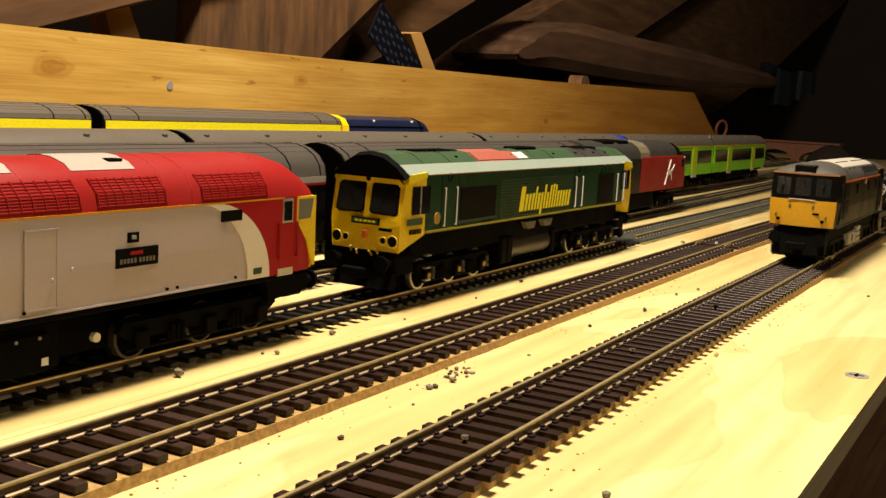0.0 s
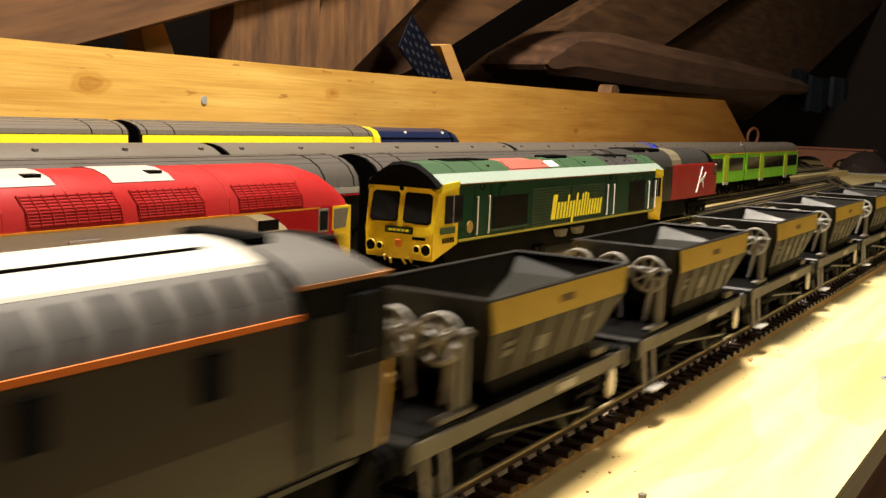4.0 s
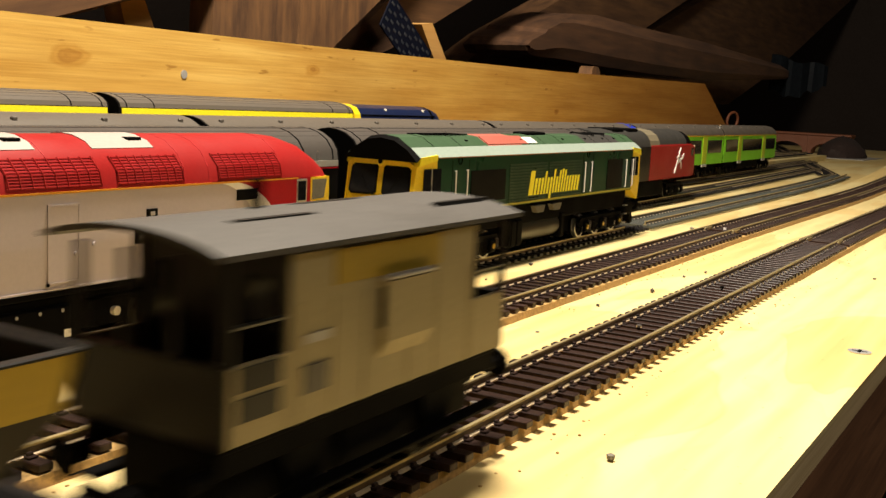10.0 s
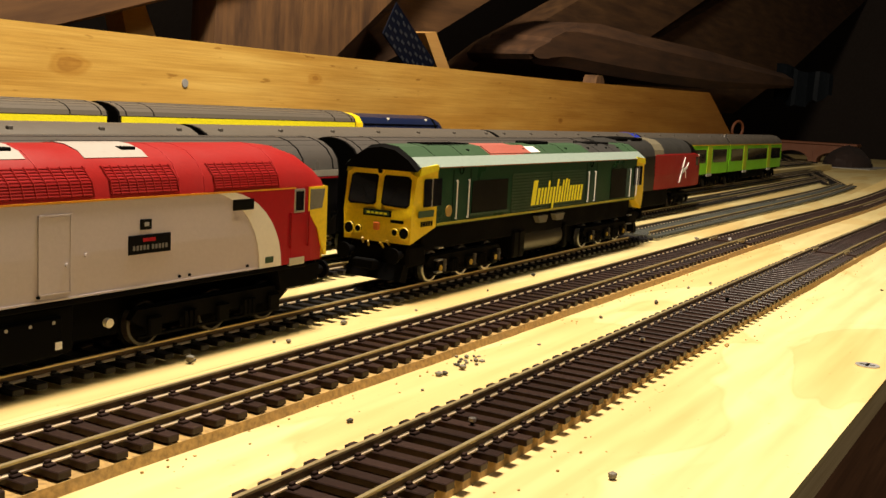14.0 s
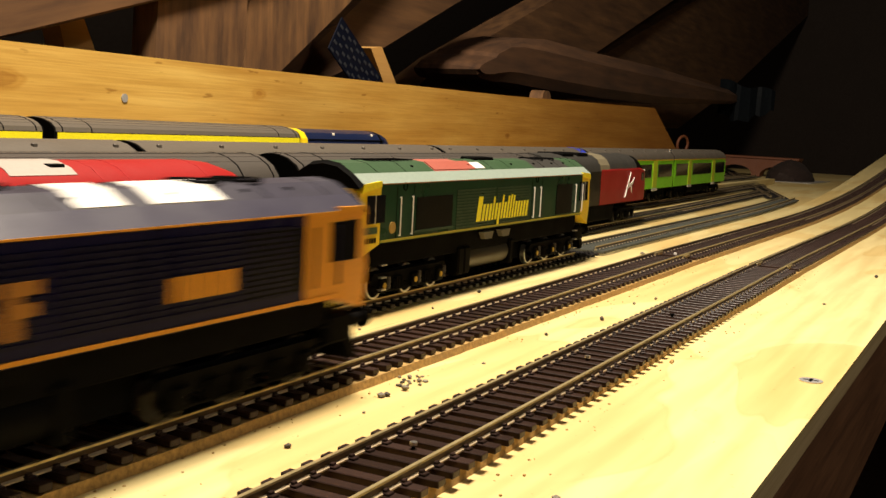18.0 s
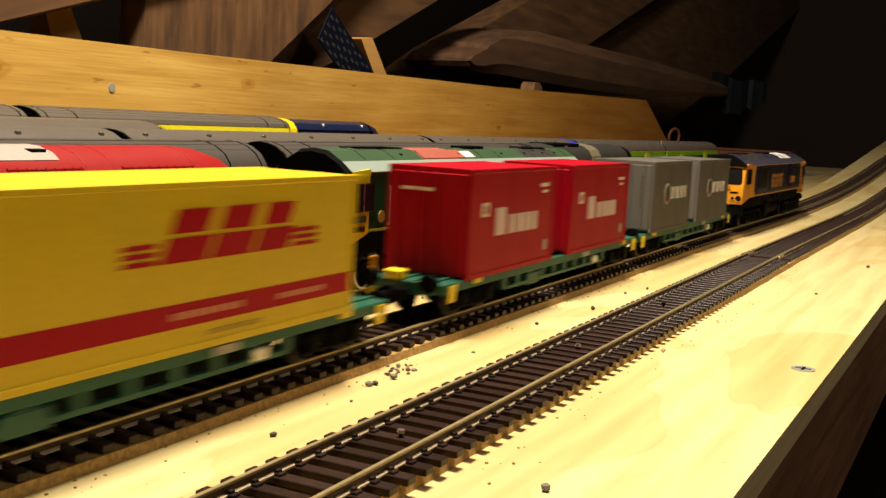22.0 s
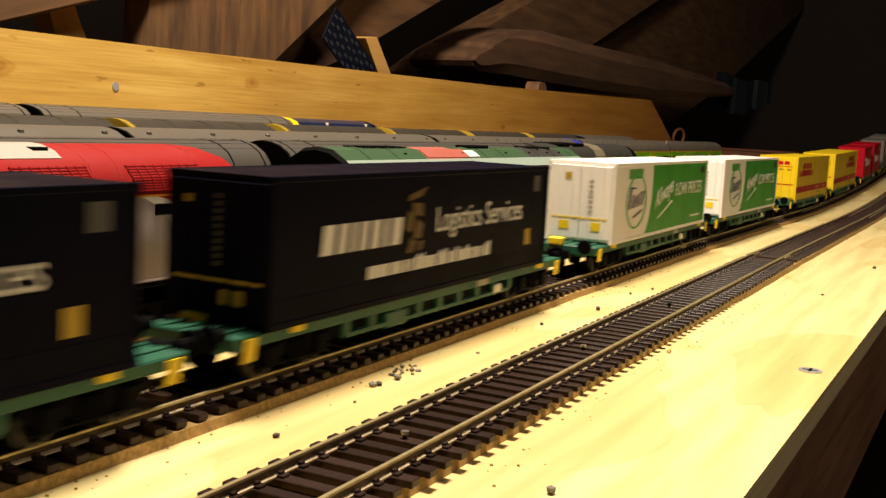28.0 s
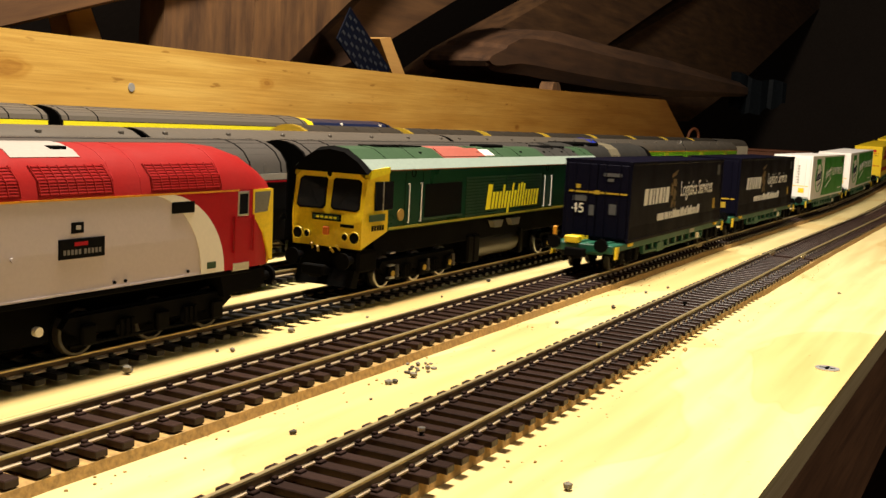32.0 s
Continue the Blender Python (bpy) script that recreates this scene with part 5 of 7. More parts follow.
def power_car(at):
    t = thing("power_car", "red and black power car at the head of dark coaches", "locomotive", at=at)
    L = 230.0
    arch = [(17.0, 43.0), (16.2, 47.4), (13.4, 51.8), (8.5, 54.8), (0, 56.2)]
    part("body", Geo().along([(-16.8, 17), (16.8, 17), (17.2, 28), (17, 43), (-17, 43), (-17.2, 28)], 0, L - 30), COACH_BODY, t)
    part("roof", Geo().along(mirror(arch), 0, L - 34), GREY_PANEL, t, "sooty grey domed roof", True)
    part("roof_panel", Geo().along([(y, z + 0.2) for y, z in mirror(arch)], L - 126, L - 104), paint("beige_roof_panel", (0.17, 0.145, 0.09), 0.6), t)
    part("roof_grille", Geo().box(40, 62, -10, 10, 54, 56.6, 0.6).box(70, 92, -10, 10, 54, 56.6, 0.6), BLACK_MATT, t)
    secs = [(L - 34, 1.0, 0), (L - 22, 0.99, -1.0), (L - 12, 0.95, -4.5), (L - 5, 0.88, -12), (L - 1, 0.80, -22)]
    part("roof_dome", Geo().loft([[(x, y * w, max(20, z + dz)) for y, z in mirror(arch)] for x, w, dz in secs]), BLACK_MATT, t, "black sloping cab roof", True)
    red = [(-16.9, 17), (16.9, 17), (17.25, 28), (17.05, 43.2), (16.6, 44.6), (-16.6, 44.6), (-17.05, 43.2), (-17.25, 28)]
    part("nose", Geo().loft([[(x, y * w, z if z < 40 else z - d) for y, z in red] for x, w, d in ((L - 124, 1.005, 0), (L - 22, 1.005, 0), (L - 10, 0.97, 2), (L - 3, 0.90, 9), (L, 0.82, 16))]), RED, t, "bright red nose and side")
    g = Geo()
    g.across([(L - 64, 21), (L - 61.5, 21), (L - 50, 41), (L - 51.5, 41.5)], -17.75, -17.2)
    g.across([(L - 60, 27), (L - 44, 32), (L - 41, 37), (L - 45, 34), (L - 60, 29)], -17.75, -17.2)
    g.across([(L - 57, 34), (L - 47, 29.5), (L - 46, 24), (L - 49, 29), (L - 58, 33)], -17.75, -17.2)
    part("side_mark", g, WHITE, t, "white scribbled emblem")
    for s in (-1, 1):
        part("side_window", Geo().box(L - 20, L - 13, min(s * 16.2, s * 17.3), max(s * 16.2, s * 17.3), 34, 41, 0.4), GLASS, t)
    part("tail_lamp", Geo().rod((L - 4, -13.5, 42), (L - 1.5, -13.5, 42), 1.0, 10).rod((L - 2, -13.5, 28), (L + 0.4, -13.5, 28), 1.0, 10), CREAM, t)
    part("underframe", Geo().box(70, 150, -14, 14, 4, 17, 1), BLACK_MATT, t)
    bogie(t, 0, (28, 60), r=6.4)
    bogie(t, 0, (L - 62, L - 30), r=6.4)
    return t


power_car(on_track("d", 505))

# second row: lime green multiple units with grey roofs and small vents
def railcar(at, nose, label):
    L = 279.0
    t = coach("railcar", label, L, at, LIME, COACH_ROOF, None, BLACK_MATT, 7, False, window=False, zc=46.2)
    for s in (-1, 1):
        a, b = (17.1, 17.6) if s > 0 else (-17.6, -17.1)
        for x, x2 in ((10, 64), (89, 190), (215, 269)):
            part("window_strip", Geo().box(x, x2, a, b, 27, 41.0, 0.5), GLASS, t, "dark window strip")
        for x in (68, 196):
            part("door_pillar", Geo().box(x, x + 16, a, b, 16, 44.5, 0.2), paint("yellow_green_door", (0.42, 0.52, 0.015), 0.4), t)
            part("door_step", Geo().box(x - 1, x + 17, a - (0.6 if s < 0 else 0), b + (0.6 if s > 0 else 0), 12.5, 15.2, 0.3), GREY_LT, t)
        part("cant_line", Geo().box(2, L - 2, a, b, 45.2, 45.9), AMBER, t, "thin orange line under the roof")
    if nose:
        part("cab_dome", Geo().along(mirror([(17.1, 46.3), (16.3, 50.0), (13.3, 53.4), (8.5, 55.8), (0, 57.2)]), L - 16, L - 2), BLUE, t, "bright blue roof end")
    return t


for i, x in enumerate((-662, -381, -100, 181, 462, 743, 1024)):
    railcar(on_track("e", x + 1), i == 4, "lime green railcar with a grey vented roof and dark windows")
part_light = thing("roof_aerial", "tiny bright metal roof fitting on the green railcar", "fitting", at=on_track("e", 1022) )
part("knob", Geo().rod((0, -12, 53), (0, -12, 57.6), 1.8, 10), STEEL, part_light)

# rear row on the raised board: yellow-striped coaches and a blue locomotive
for x in (-761, -514, -267, -20):
    coach("striped_coach", "grey-roofed coach with a bright yellow stripe along the eaves", 244, on_track("g", x), COACH_BODY, COACH_ROOF, LEMON, BLACK_MATT, zc=47.0, rise=0.66)
coach("striped_coach", "grey-roofed coach with a bright yellow stripe and yellow end", 219, on_track("g", 229), COACH_BODY, COACH_ROOF, LEMON, BLACK_MATT, zc=47.0, rise=0.66)


def shunter(at):
    t = thing("small_locomotive", "small dark blue diesel locomotive coupled behind striped coaches", "locomotive", at=at)
    L = 119.0
    arch = [(16.6, 41), (15.8, 46), (12.5, 50.5), (6, 52.6), (0, 53)]
    part("body", Geo().along(mirror([(16.6, 16)] + arch), 0, L - 14), BLUE_DK, t, "", True)
    part("nose", Geo().loft([[(x, y * w, z + (dz if z > 35 else 0)) for y, z in mirror([(16.6, 16)] + arch)] for x, w, dz in ((L - 14, 1, 0), (L - 5, 0.97, -2.5), (L, 0.9, -7))]), BLUE_DK, t, "", True)
    part("yellow_end", Geo().along([(y * 1.02, z + 0.4) for y, z in mirror([(16.6, 16)] + arch)], -7, 0), YELLOW, t, "yellow cab end")
    for x in (36, 90):
        part("roof_lamp", Geo().box(x, x + 2.5, -13.6, -12, 48, 50.6, 0.3), CREAM, t)
    part("gutter", Geo().box(2, L - 14, -16.4, -15.6, 45.6, 46.2), BLACK_MATT, t)
    part("cab_gap", Geo().along([(y * 1.01, z + 0.1) for y, z in mirror(arch)], L - 19, L - 16), BLACK_MATT, t)
    part("underframe", Geo().box(6, L - 6, -13, 13, 6, 16, 1), BLACK_MATT, t)
    bogie(t, 0, (24, 44), r=6.2)
    bogie(t, 0, (L - 44, L - 24), r=6.2)
    return t


shunter(on_track("g", 457))
STENCIL = paint("worn_stencil", (0.085, 0.074, 0.056), 0.6)
BROWN_MARK = paint("brown_stencil", (0.11, 0.055, 0.012), 0.6)
# ---- the ballast train on the front track: its +x end trails ----
ROOF_DUST_LIT = paint("dusty_lit_roof", (0.55, 0.52, 0.45), 0.4, grime=0.4)
PALE_GEAR = paint("pale_grey_gear", (0.30, 0.285, 0.25), 0.5, grime=0.4)
SCREEN = paint("smoky_screen", (0.016, 0.0165, 0.017), 0.12, grime=0.1, spec=0.6)


SHEEN_ROOF = paint("dusty_satin_roof", (0.064, 0.057, 0.049), 0.58, grime=0.5, spec=0.5, var=0.2)
HOP_SIDE = paint("dark_hopper_olive", (0.022, 0.0170, 0.0105), 0.5, grime=0.3, spec=0.1)


BROW = paint("tan_brow_line", (0.36, 0.15, 0.04), 0.45)


DULL_YELLOW = paint("dull_warning_yellow", (0.56, 0.30, 0.013), 0.42, grime=0.25)


def loco_33(at):
    t = thing("ballast_locomotive", "weathered grey-green diesel locomotive with a yellow front hauling hoppers", "locomotive", at=at)
    L = 184.0
    z0, zc, ze = 20.0, 44.5, 48.7
    prof = [(-16.6, z0), (16.6, z0), (17.3, 30), (16.9, zc), (-16.9, zc), (-17.3, 30)]
    part("body", Geo().along(prof, 9, L - 9), OLIVE, t)
    arch = [(17.0, zc), (16.3, 47.2), (13.6, 50.4), (9, 52.8), (4, 54.0), (0, 54.3)]
    part("roof", Geo().along(mirror(arch), 24, L - 24), SHEEN_ROOF, t, "", True)
    # dusty panels, the lamp's reflection on the roof top put into their colour
    for x0, x1 in ((46, 98), (99, 158)):
        part("roof_panel", Geo().along([(-11.6, 51.5), (-11.2, 52.0), (-8, 53.4), (-4, 54.35), (0, 54.7), (4, 54.35), (8, 53.4), (11.2, 52.0), (11.6, 51.5), (0, 50)], x0, x1), ROOF_DUST_LIT, t, "dusty roof panel, paler for the lamp's reflection")
        part("roof_slot", Geo().box(x0 + 6, x1 - 6, -6.6, -6.0, 53.6, 54.1), BLACK_MATT, t)
    for k in range(9):
        for side in (-1, 1):
            part("roof_louvre", Geo().rod((102 + 6.6 * k, side * 16.3, 47.2), (102 + 6.6 * k, side * 13.3, 50.7), 0.8, 6), OLIVE_DK, t)
    for x in (43, 98.3, 158.4):
        part("roof_seam", Geo().along([(y * 1.004, z + 0.08) for y, z in mirror(arch)], x, x + 0.4), BLACK_MATT, t)
    for x in (60, 76, 112, 128):
        for y in (-13.2, 13.2):
            part("roof_bolt", Geo().rod((x, y, 50.2), (x, y, 51.2), 0.5, 6), OLIVE_DK, t)
    part("exhaust", Geo().box(160, 166, -7, 7, 52, 55, 0.5), BLACK_MATT, t)
    part("sill_line", Geo().box(10, L - 10, -17.0, 17.0, z0 - 0.9, z0), OLIVE_DK, t)
    for end in (0, 1):
        fx = (lambda v: v) if end == 0 else (lambda v: L - v)

        def front(z, w, tip, deep, back):
            """A plan outline at height z: a bowed front from side to side, closed at back."""
            ys = [w * (k / 8 - 1) for k in range(17)]
            return [(fx(tip + deep * abs(y / w) ** 2.8), y, z) for y in ys] + [(fx(back), w, z), (fx(back), -w, z)]

        def crown(a, w, k, bow):
            """A section of the domed roof end, bowed forward in the middle."""
            half = [(17.0, ze), (16.0, ze + 1.3), (13.4, ze + 2.9), (9, ze + 4.4), (4, ze + 5.4), (0, ze + 5.6)]
            return [(fx(a - bow * (1 - (y / 17.0) ** 2)), y * w, ze + (z - ze) * k) for y, z in mirror(half)]

        part("roof_dome", Geo().loft([crown(24, 1, 1, 0), crown(13, 0.998, 0.98, 0.3), crown(8, 0.992, 0.86, 1.2), crown(5, 0.985, 0.64, 2.4), crown(3.2, 0.978, 0.36, 3.4), crown(2.2, 0.97, 0.05, 4.0)]), SHEEN_ROOF, t, "domed roof end", True)
        cab = part("cab", Geo().loft([front(z0, 16.5, -1.6, 3.6, 24), front(30, 17.2, -2.0, 3.6, 24), front(34.4, 17.15, -1.9, 3.6, 24)]), OLIVE, t, "", True)
        part("yellow_front", Geo().loft([front(z0 + 0.2, 16.6, -2.2, 3.6, 2.0), front(30, 17.3, -2.6, 3.6, 2.0), front(34.4, 17.25, -2.5, 3.6, 2.0)]), DULL_YELLOW, cab, "dull yellow lower front", True)
        part("window_surround", Geo().loft([front(34.4, 17.3, -2.2, 3.6, 24), front(41, 17.25, -2.0, 3.6, 24), front(ze - 0.6, 17.05, -1.6, 3.6, 24)]), BLACK, cab, "black cab window surround", True)
        part("brow_line", Geo().loft([front(ze - 0.6, 17.15, -1.8, 3.6, 24), front(ze + 0.05, 17.12, -1.8, 3.6, 24)]), BROW, cab, "tan line over the windows", True)
        for a, b in ((-14.0, -6.6), (-4.0, 4.0), (6.6, 14.0)):
            xw = lambda y, z: -2.15 + (z - 36) * 0.045 + 3.6 * abs(y / 17.2) ** 2.8
            ring = lambda d: [(fx(xw(y, z) - d), y, z) for y, z in ((a, 37.4), (a + 0.6, 36.7), (b - 0.6, 36.7), (b, 37.4), (b - 0.1, 45.8), (b - 0.7, 46.4), (a + 0.7, 46.4), (a + 0.1, 45.8))]
            part("windscreen", Geo().loft([ring(0.25), ring(-0.6)]), SCREEN, cab, "smoky cab window")
            part("wiper", Geo().rod((fx(xw((a + b) / 2, 46) - 0.5), (a + b) / 2, 46.2), (fx(xw((a + b) / 2, 41) - 0.5), (a + b) / 2 - 1.2, 41.0), 0.2, 5), BLACK, cab)
        part("sill_rail", Geo().rod((fx(-2.7), -7, 34.6), (fx(-2.7), 7, 34.6), 0.3, 6), GREY_LT, cab, "pale rail under the windows")
        part("headcode_box", Geo().box(min(fx(-1.4), fx(7)), max(fx(-1.4), fx(7)), -5.5, 5.5, ze + 0.4, ze + 4.4, 0.4), BLACK, cab, "black headcode box")
        for s in (-1, 1):
            part("tail_lamp", Geo().rod((fx(-1.6), s * 11.5, 23.5), (fx(-2.8), s * 11.5, 23.5), 1.0, 10), BLACK, cab)
            part("bracket", Geo().box(min(fx(-2.6), fx(-1)), max(fx(-2.6), fx(-1)), s * 6 - 0.8, s * 6 + 0.5, 29.5, 32.0, 0.2), BROWN_MARK, cab)
            part("lamp_bracket", Geo().box(min(fx(-2.5), fx(-1)), max(fx(-2.5), fx(-1)), s * 13 - 0.4, s * 13 + 0.4, 24.5, 26.4, 0.1), BROWN_MARK, cab)
            a, b = (-17.5, -16.7) if s < 0 else (16.7, 17.5)
            part("cab_window", Geo().box(min(fx(5), fx(11.5)), max(fx(5), fx(11.5)), a - 0.1, b + 0.1, 36.5, 46.4, 0.5), SCREEN, cab)
            part("cab_door", Geo().box(min(fx(14), fx(22)), max(fx(14), fx(22)), a + 0.1, b - 0.1, z0 + 1, 43.8, 0.2), OLIVE_DK, cab)
            rails_up(cab, fx(13), s * 17.7, 24, 40, OLIVE_DK)
            rails_up(cab, fx(23), s * 17.7, 24, 40, OLIVE_DK)
        part("number_bar", Geo().box(min(fx(-2.3), fx(-1)), max(fx(-2.3), fx(-1)), -9.5, -4.5, 26.8, 28), BLACK, cab)
        part("plough", Geo().across([(fx(-2), 5), (fx(3), 3), (fx(8), 12), (fx(0), 19)], -14, 14), BLACK_MATT, t)
        buffers(t, fx(-1), -1 if end == 0 else 1)
    for s in (-1, 1):
        a, b = (-17.6, -17.0) if s < 0 else (17.0, 17.6)
        for x in (66.5, 113, 140):
            part("body_window", Geo().box(x, x + 5, a, b, 36.0, 42.2, 0.8), GLASS, t)
        part("blanked_window", Geo().box(89, 94.5, a + 0.2, b - 0.2, 36.0, 42.2, 0.8), OLIVE_DK, t, "plated-over window")
        for g0, g1 in ((25.5, 33.4), (34.6, 43.6)):
            part("radiator_grille", Geo().box(26, 41.5, a, b, g0, g1, 0.3), BLACK, t)
            for k in range(5):
                gz = g0 + 1.2 + k * (g1 - g0 - 2.4) / 4
                part("grille_slat", Geo().box(26.6, 40.9, a - 0.15, b + 0.15, gz - 0.3, gz + 0.3), OLIVE_DK, t)
        part("number_bar", Geo().box(4.5, 12, a - 0.05, b + 0.05, 30.6, 33.0), STENCIL, t, "pale number strip")
        part("warning_label", Geo().box(98.6, 101.8, a - 0.02, b + 0.02, 40.8, 43.6), paint("pale_pink_label", (0.55, 0.30, 0.28), 0.5), t)
        part("cant_line", Geo().box(24.2, L - 24.2, a + 0.1, b - 0.1, zc - 0.6, zc + 0.3), ORANGE, t, "thin orange line under the roof")
        part("battery_box", Geo().box(70, 94.5, min(s * 12, s * 15.4), max(s * 12, s * 15.4), 5.0, 12.5, 0.5), GREY_LT, t, "pale underframe box")
        part("box_mark", Geo().box(79, 82, min(s * 15.3, s * 15.6), max(s * 15.3, s * 15.6), 7, 11), BLACK_MATT, t)
        for z in (4.5, 8.0, 11.5):
            part("battery_tray", Geo().box(98.5, 113.5, min(s * 12, s * 15.2), max(s * 12, s * 15.2), z, z + 2.8, 0.3), GREY_LT, t, "pale stacked tray")
        part("equipment_box", Geo().box(116, 127, min(s * 12, s * 15), max(s * 12, s * 15), 5, 14, 0.5), UNDER, t)
    part("underframe", Geo().box(10, L - 10, -13.5, 13.5, 12, 19.2, 0.5), BLACK_MATT, t)
    bogie(t, 0, (22, 56), r=6.6)
    bogie(t, 0, (L - 56, L - 22), r=6.6)
    return t


def handwheel(parent, x, y, z, r):
    g = Geo().ring((x, y, z), (1, 0, 0), r, 0.45, 22, 6)
    for k in range(4):
        a = k * math.pi / 4 + 0.3
        g.rod((x, y + r * math.cos(a), z + r * math.sin(a)), (x, y - r * math.cos(a), z - r * math.sin(a)), 0.4, 5)
    g.rod((x - 1.5, y, z), (x + 1.5, y, z), 1.1, 8)
    return part("handwheel", g, PALE_GEAR, parent, "pale grey spoked handwheel")


CHUTE = paint("dusty_chute", (0.022, 0.022, 0.018), 0.8, grime=0.4, spec=0.08)
GEAR_POST = paint("grey_gear_post", (0.13, 0.118, 0.098), 0.5, grime=0.4)
SOLE = paint("drab_solebar", (0.078, 0.066, 0.045), 0.5, grime=0.3)


def hopper(at):
    """A ballast hopper; the platform with its handwheels is at the -x end. Body top from 26 to 98."""
    t = thing("ballast_hopper", "dark olive ballast hopper wagon with a dull yellow top band", "wagon", "ballast hoppers", at=at)
    xa, xb, yw = 25.0, 98.0, 16.0
    zt, zm, zl = 38.5, 32.0, 21.5
    w = 1.1
    # walls: upright band above, leaning inwards below
    lean = lambda z: yw - (zm - z) * 0.28
    for s in (-1, 1):
        o = lambda y: s * y
        part("side_wall", Geo().loft([[(xa + 2.0, o(yw), zm), (xb - 3.0, o(yw), zm), (xb - 9.5, o(lean(25)), 25), (xb - 15, o(lean(zl)), zl), (xa + 6.5, o(lean(zl)), zl)],
                                      [(xa + 2.0, o(yw - w), zm), (xb - 3.0, o(yw - w), zm), (xb - 9.5, o(lean(25) - w), 25), (xb - 15, o(lean(zl) - w), zl), (xa + 6.5, o(lean(zl) - w), zl)]]), HOP_SIDE, t)
        part("upper_wall", Geo().loft([[(xa, o(yw - 0.25), zt), (xb, o(yw - 0.25), zt), (xb - 3.0, o(yw - 0.25), zm), (xa + 2.0, o(yw - 0.25), zm)],
                                       [(xa, o(yw - w), zt), (xb, o(yw - w), zt), (xb - 3.0, o(yw - w), zm), (xa + 2.0, o(yw - w), zm)]]), HOP_SIDE, t)
        part("top_band", Geo().loft([[(xa, o(yw), zt), (xb, o(yw), zt), (xb - 3.0, o(yw), zm), (xa + 2.0, o(yw), zm)],
                                     [(xa, o(yw - 0.25), zt), (xb, o(yw - 0.25), zt), (xb - 3.0, o(yw - 0.25), zm), (xa + 2.0, o(yw - 0.25), zm)]]), BAND, t, "dull yellow band")
        part("rim", Geo().box(xa, xb, min(o(yw - 1.4), o(yw + 0.35)), max(o(yw - 1.4), o(yw + 0.35)), zt, zt + 0.5, 0.15), OLIVE_DK, t)
        for k in range(5):
            x = xa + 13 + k * 10.5
            part("rib", Geo().loft([[(x, o(yw + 0.3), zm), (x + 0.6, o(yw + 0.3), zm), (x + 0.6, o(lean(zl) + 0.3), zl), (x, o(lean(zl) + 0.3), zl)],
                                    [(x, o(yw - 0.2), zm), (x + 0.6, o(yw - 0.2), zm), (x + 0.6, o(lean(zl) - 0.2), zl), (x, o(lean(zl) - 0.2), zl)]]), HOP_SIDE, t)
        for x, wd, za, zb2 in ((34, 5, 29.5, 28.3), (34, 4, 27.6, 26.2), (48.5, 7, 28.2, 24.8), (72, 6, 29.6, 28.4)):
            part("data_panel", Geo().loft([[(x, o(lean(za) + 0.15), za), (x + wd, o(lean(za) + 0.15), za), (x + wd, o(lean(zb2) + 0.15), zb2), (x, o(lean(zb2) + 0.15), zb2)],
                                           [(x, o(lean(za) - 0.2), za), (x + wd, o(lean(za) - 0.2), za), (x + wd, o(lean(zb2) - 0.2), zb2), (x, o(lean(zb2) - 0.2), zb2)]]), STENCIL, t, "worn pale stencil")
        part("rust_mark", Geo().box(58, 65, min(o(yw - 0.1), o(yw + 0.12)), max(o(yw - 0.1), o(yw + 0.12)), 34.4, 36.0, 0.05), BROWN_MARK, t)
    for x, d, run in ((xa, 1, 6.5), (xb, -1, 15.0)):
        part("end_wall", Geo().loft([[(x, -yw, zt), (x, yw, zt), (x + d * 2.0, yw, zm), (x + d * run, 13, zl), (x + d * run, -13, zl), (x + d * 2.0, -yw, zm)],
                                     [(x + d * 1.1, -yw, zt), (x + d * 1.1, yw, zt), (x + d * 3.1, yw, zm), (x + d * (run + 1), 13, zl), (x + d * (run + 1), -13, zl), (x + d * 3.1, -yw, zm)]]), OLIVE_DK, t)
        part("rim", Geo().box(min(x - d * 0.4, x + d * 1.4), max(x - d * 0.4, x + d * 1.4), -yw, yw, zt, zt + 0.7, 0.2), OLIVE_DK, t)
    part("inner_slope", Geo().loft([[(xb - 4.5, -14.5, 34.0), (xb - 4.5, 14.5, 34.0), (xb - 34, 12.4, 22.5), (xb - 34, -12.4, 22.5)], [(xb - 4.0, -14.5, 33.0), (xb - 4.0, 14.5, 33.0), (xb - 33, 12.4, 21.5), (xb - 33, -12.4, 21.5)]]), CHUTE, t, "dusty grey sloping floor inside")
    part("chute", Geo().loft([[(xa + 7, -12.8, zl), (xb - 15.5, -12.8, zl), (xb - 15.5, 12.8, zl), (xa + 7, 12.8, zl)], [(xa + 24, -8, 6), (xb - 21, -8, 6), (xb - 21, 8, 6), (xa + 24, 8, 6)]]), BLACK_MATT, t)
    # frame
    for s in (-1, 1):
        part("solebar", Geo().box(2, 102, min(s * 12.6, s * 14.4), max(s * 12.6, s * 14.4), 12.4, 16.2, 0.3), SOLE, t)
        part("sole_label", Geo().box(62, 72, min(s * 14.3, s * 14.6), max(s * 14.3, s * 14.6), 13.3, 15.2), GREY_LT, t)
        for x in (24, 80):
            g = Geo().across([(x - 6, 12.4), (x + 6, 12.4), (x + 2.4, 3.4), (x - 2.4, 3.4)], min(s * 12.2, s * 13.4), max(s * 12.2, s * 13.4))
            g.box(x - 2.6, x + 2.6, min(s * 13.4, s * 15), max(s * 13.4, s * 15), 4.5, 8.8, 0.5)
            g.box(x - 7, x + 7, min(s * 13.2, s * 14.6), max(s * 13.2, s * 14.6), 9.2, 10.8, 0.5)
            part("axle_guard", g, UNDER, t)
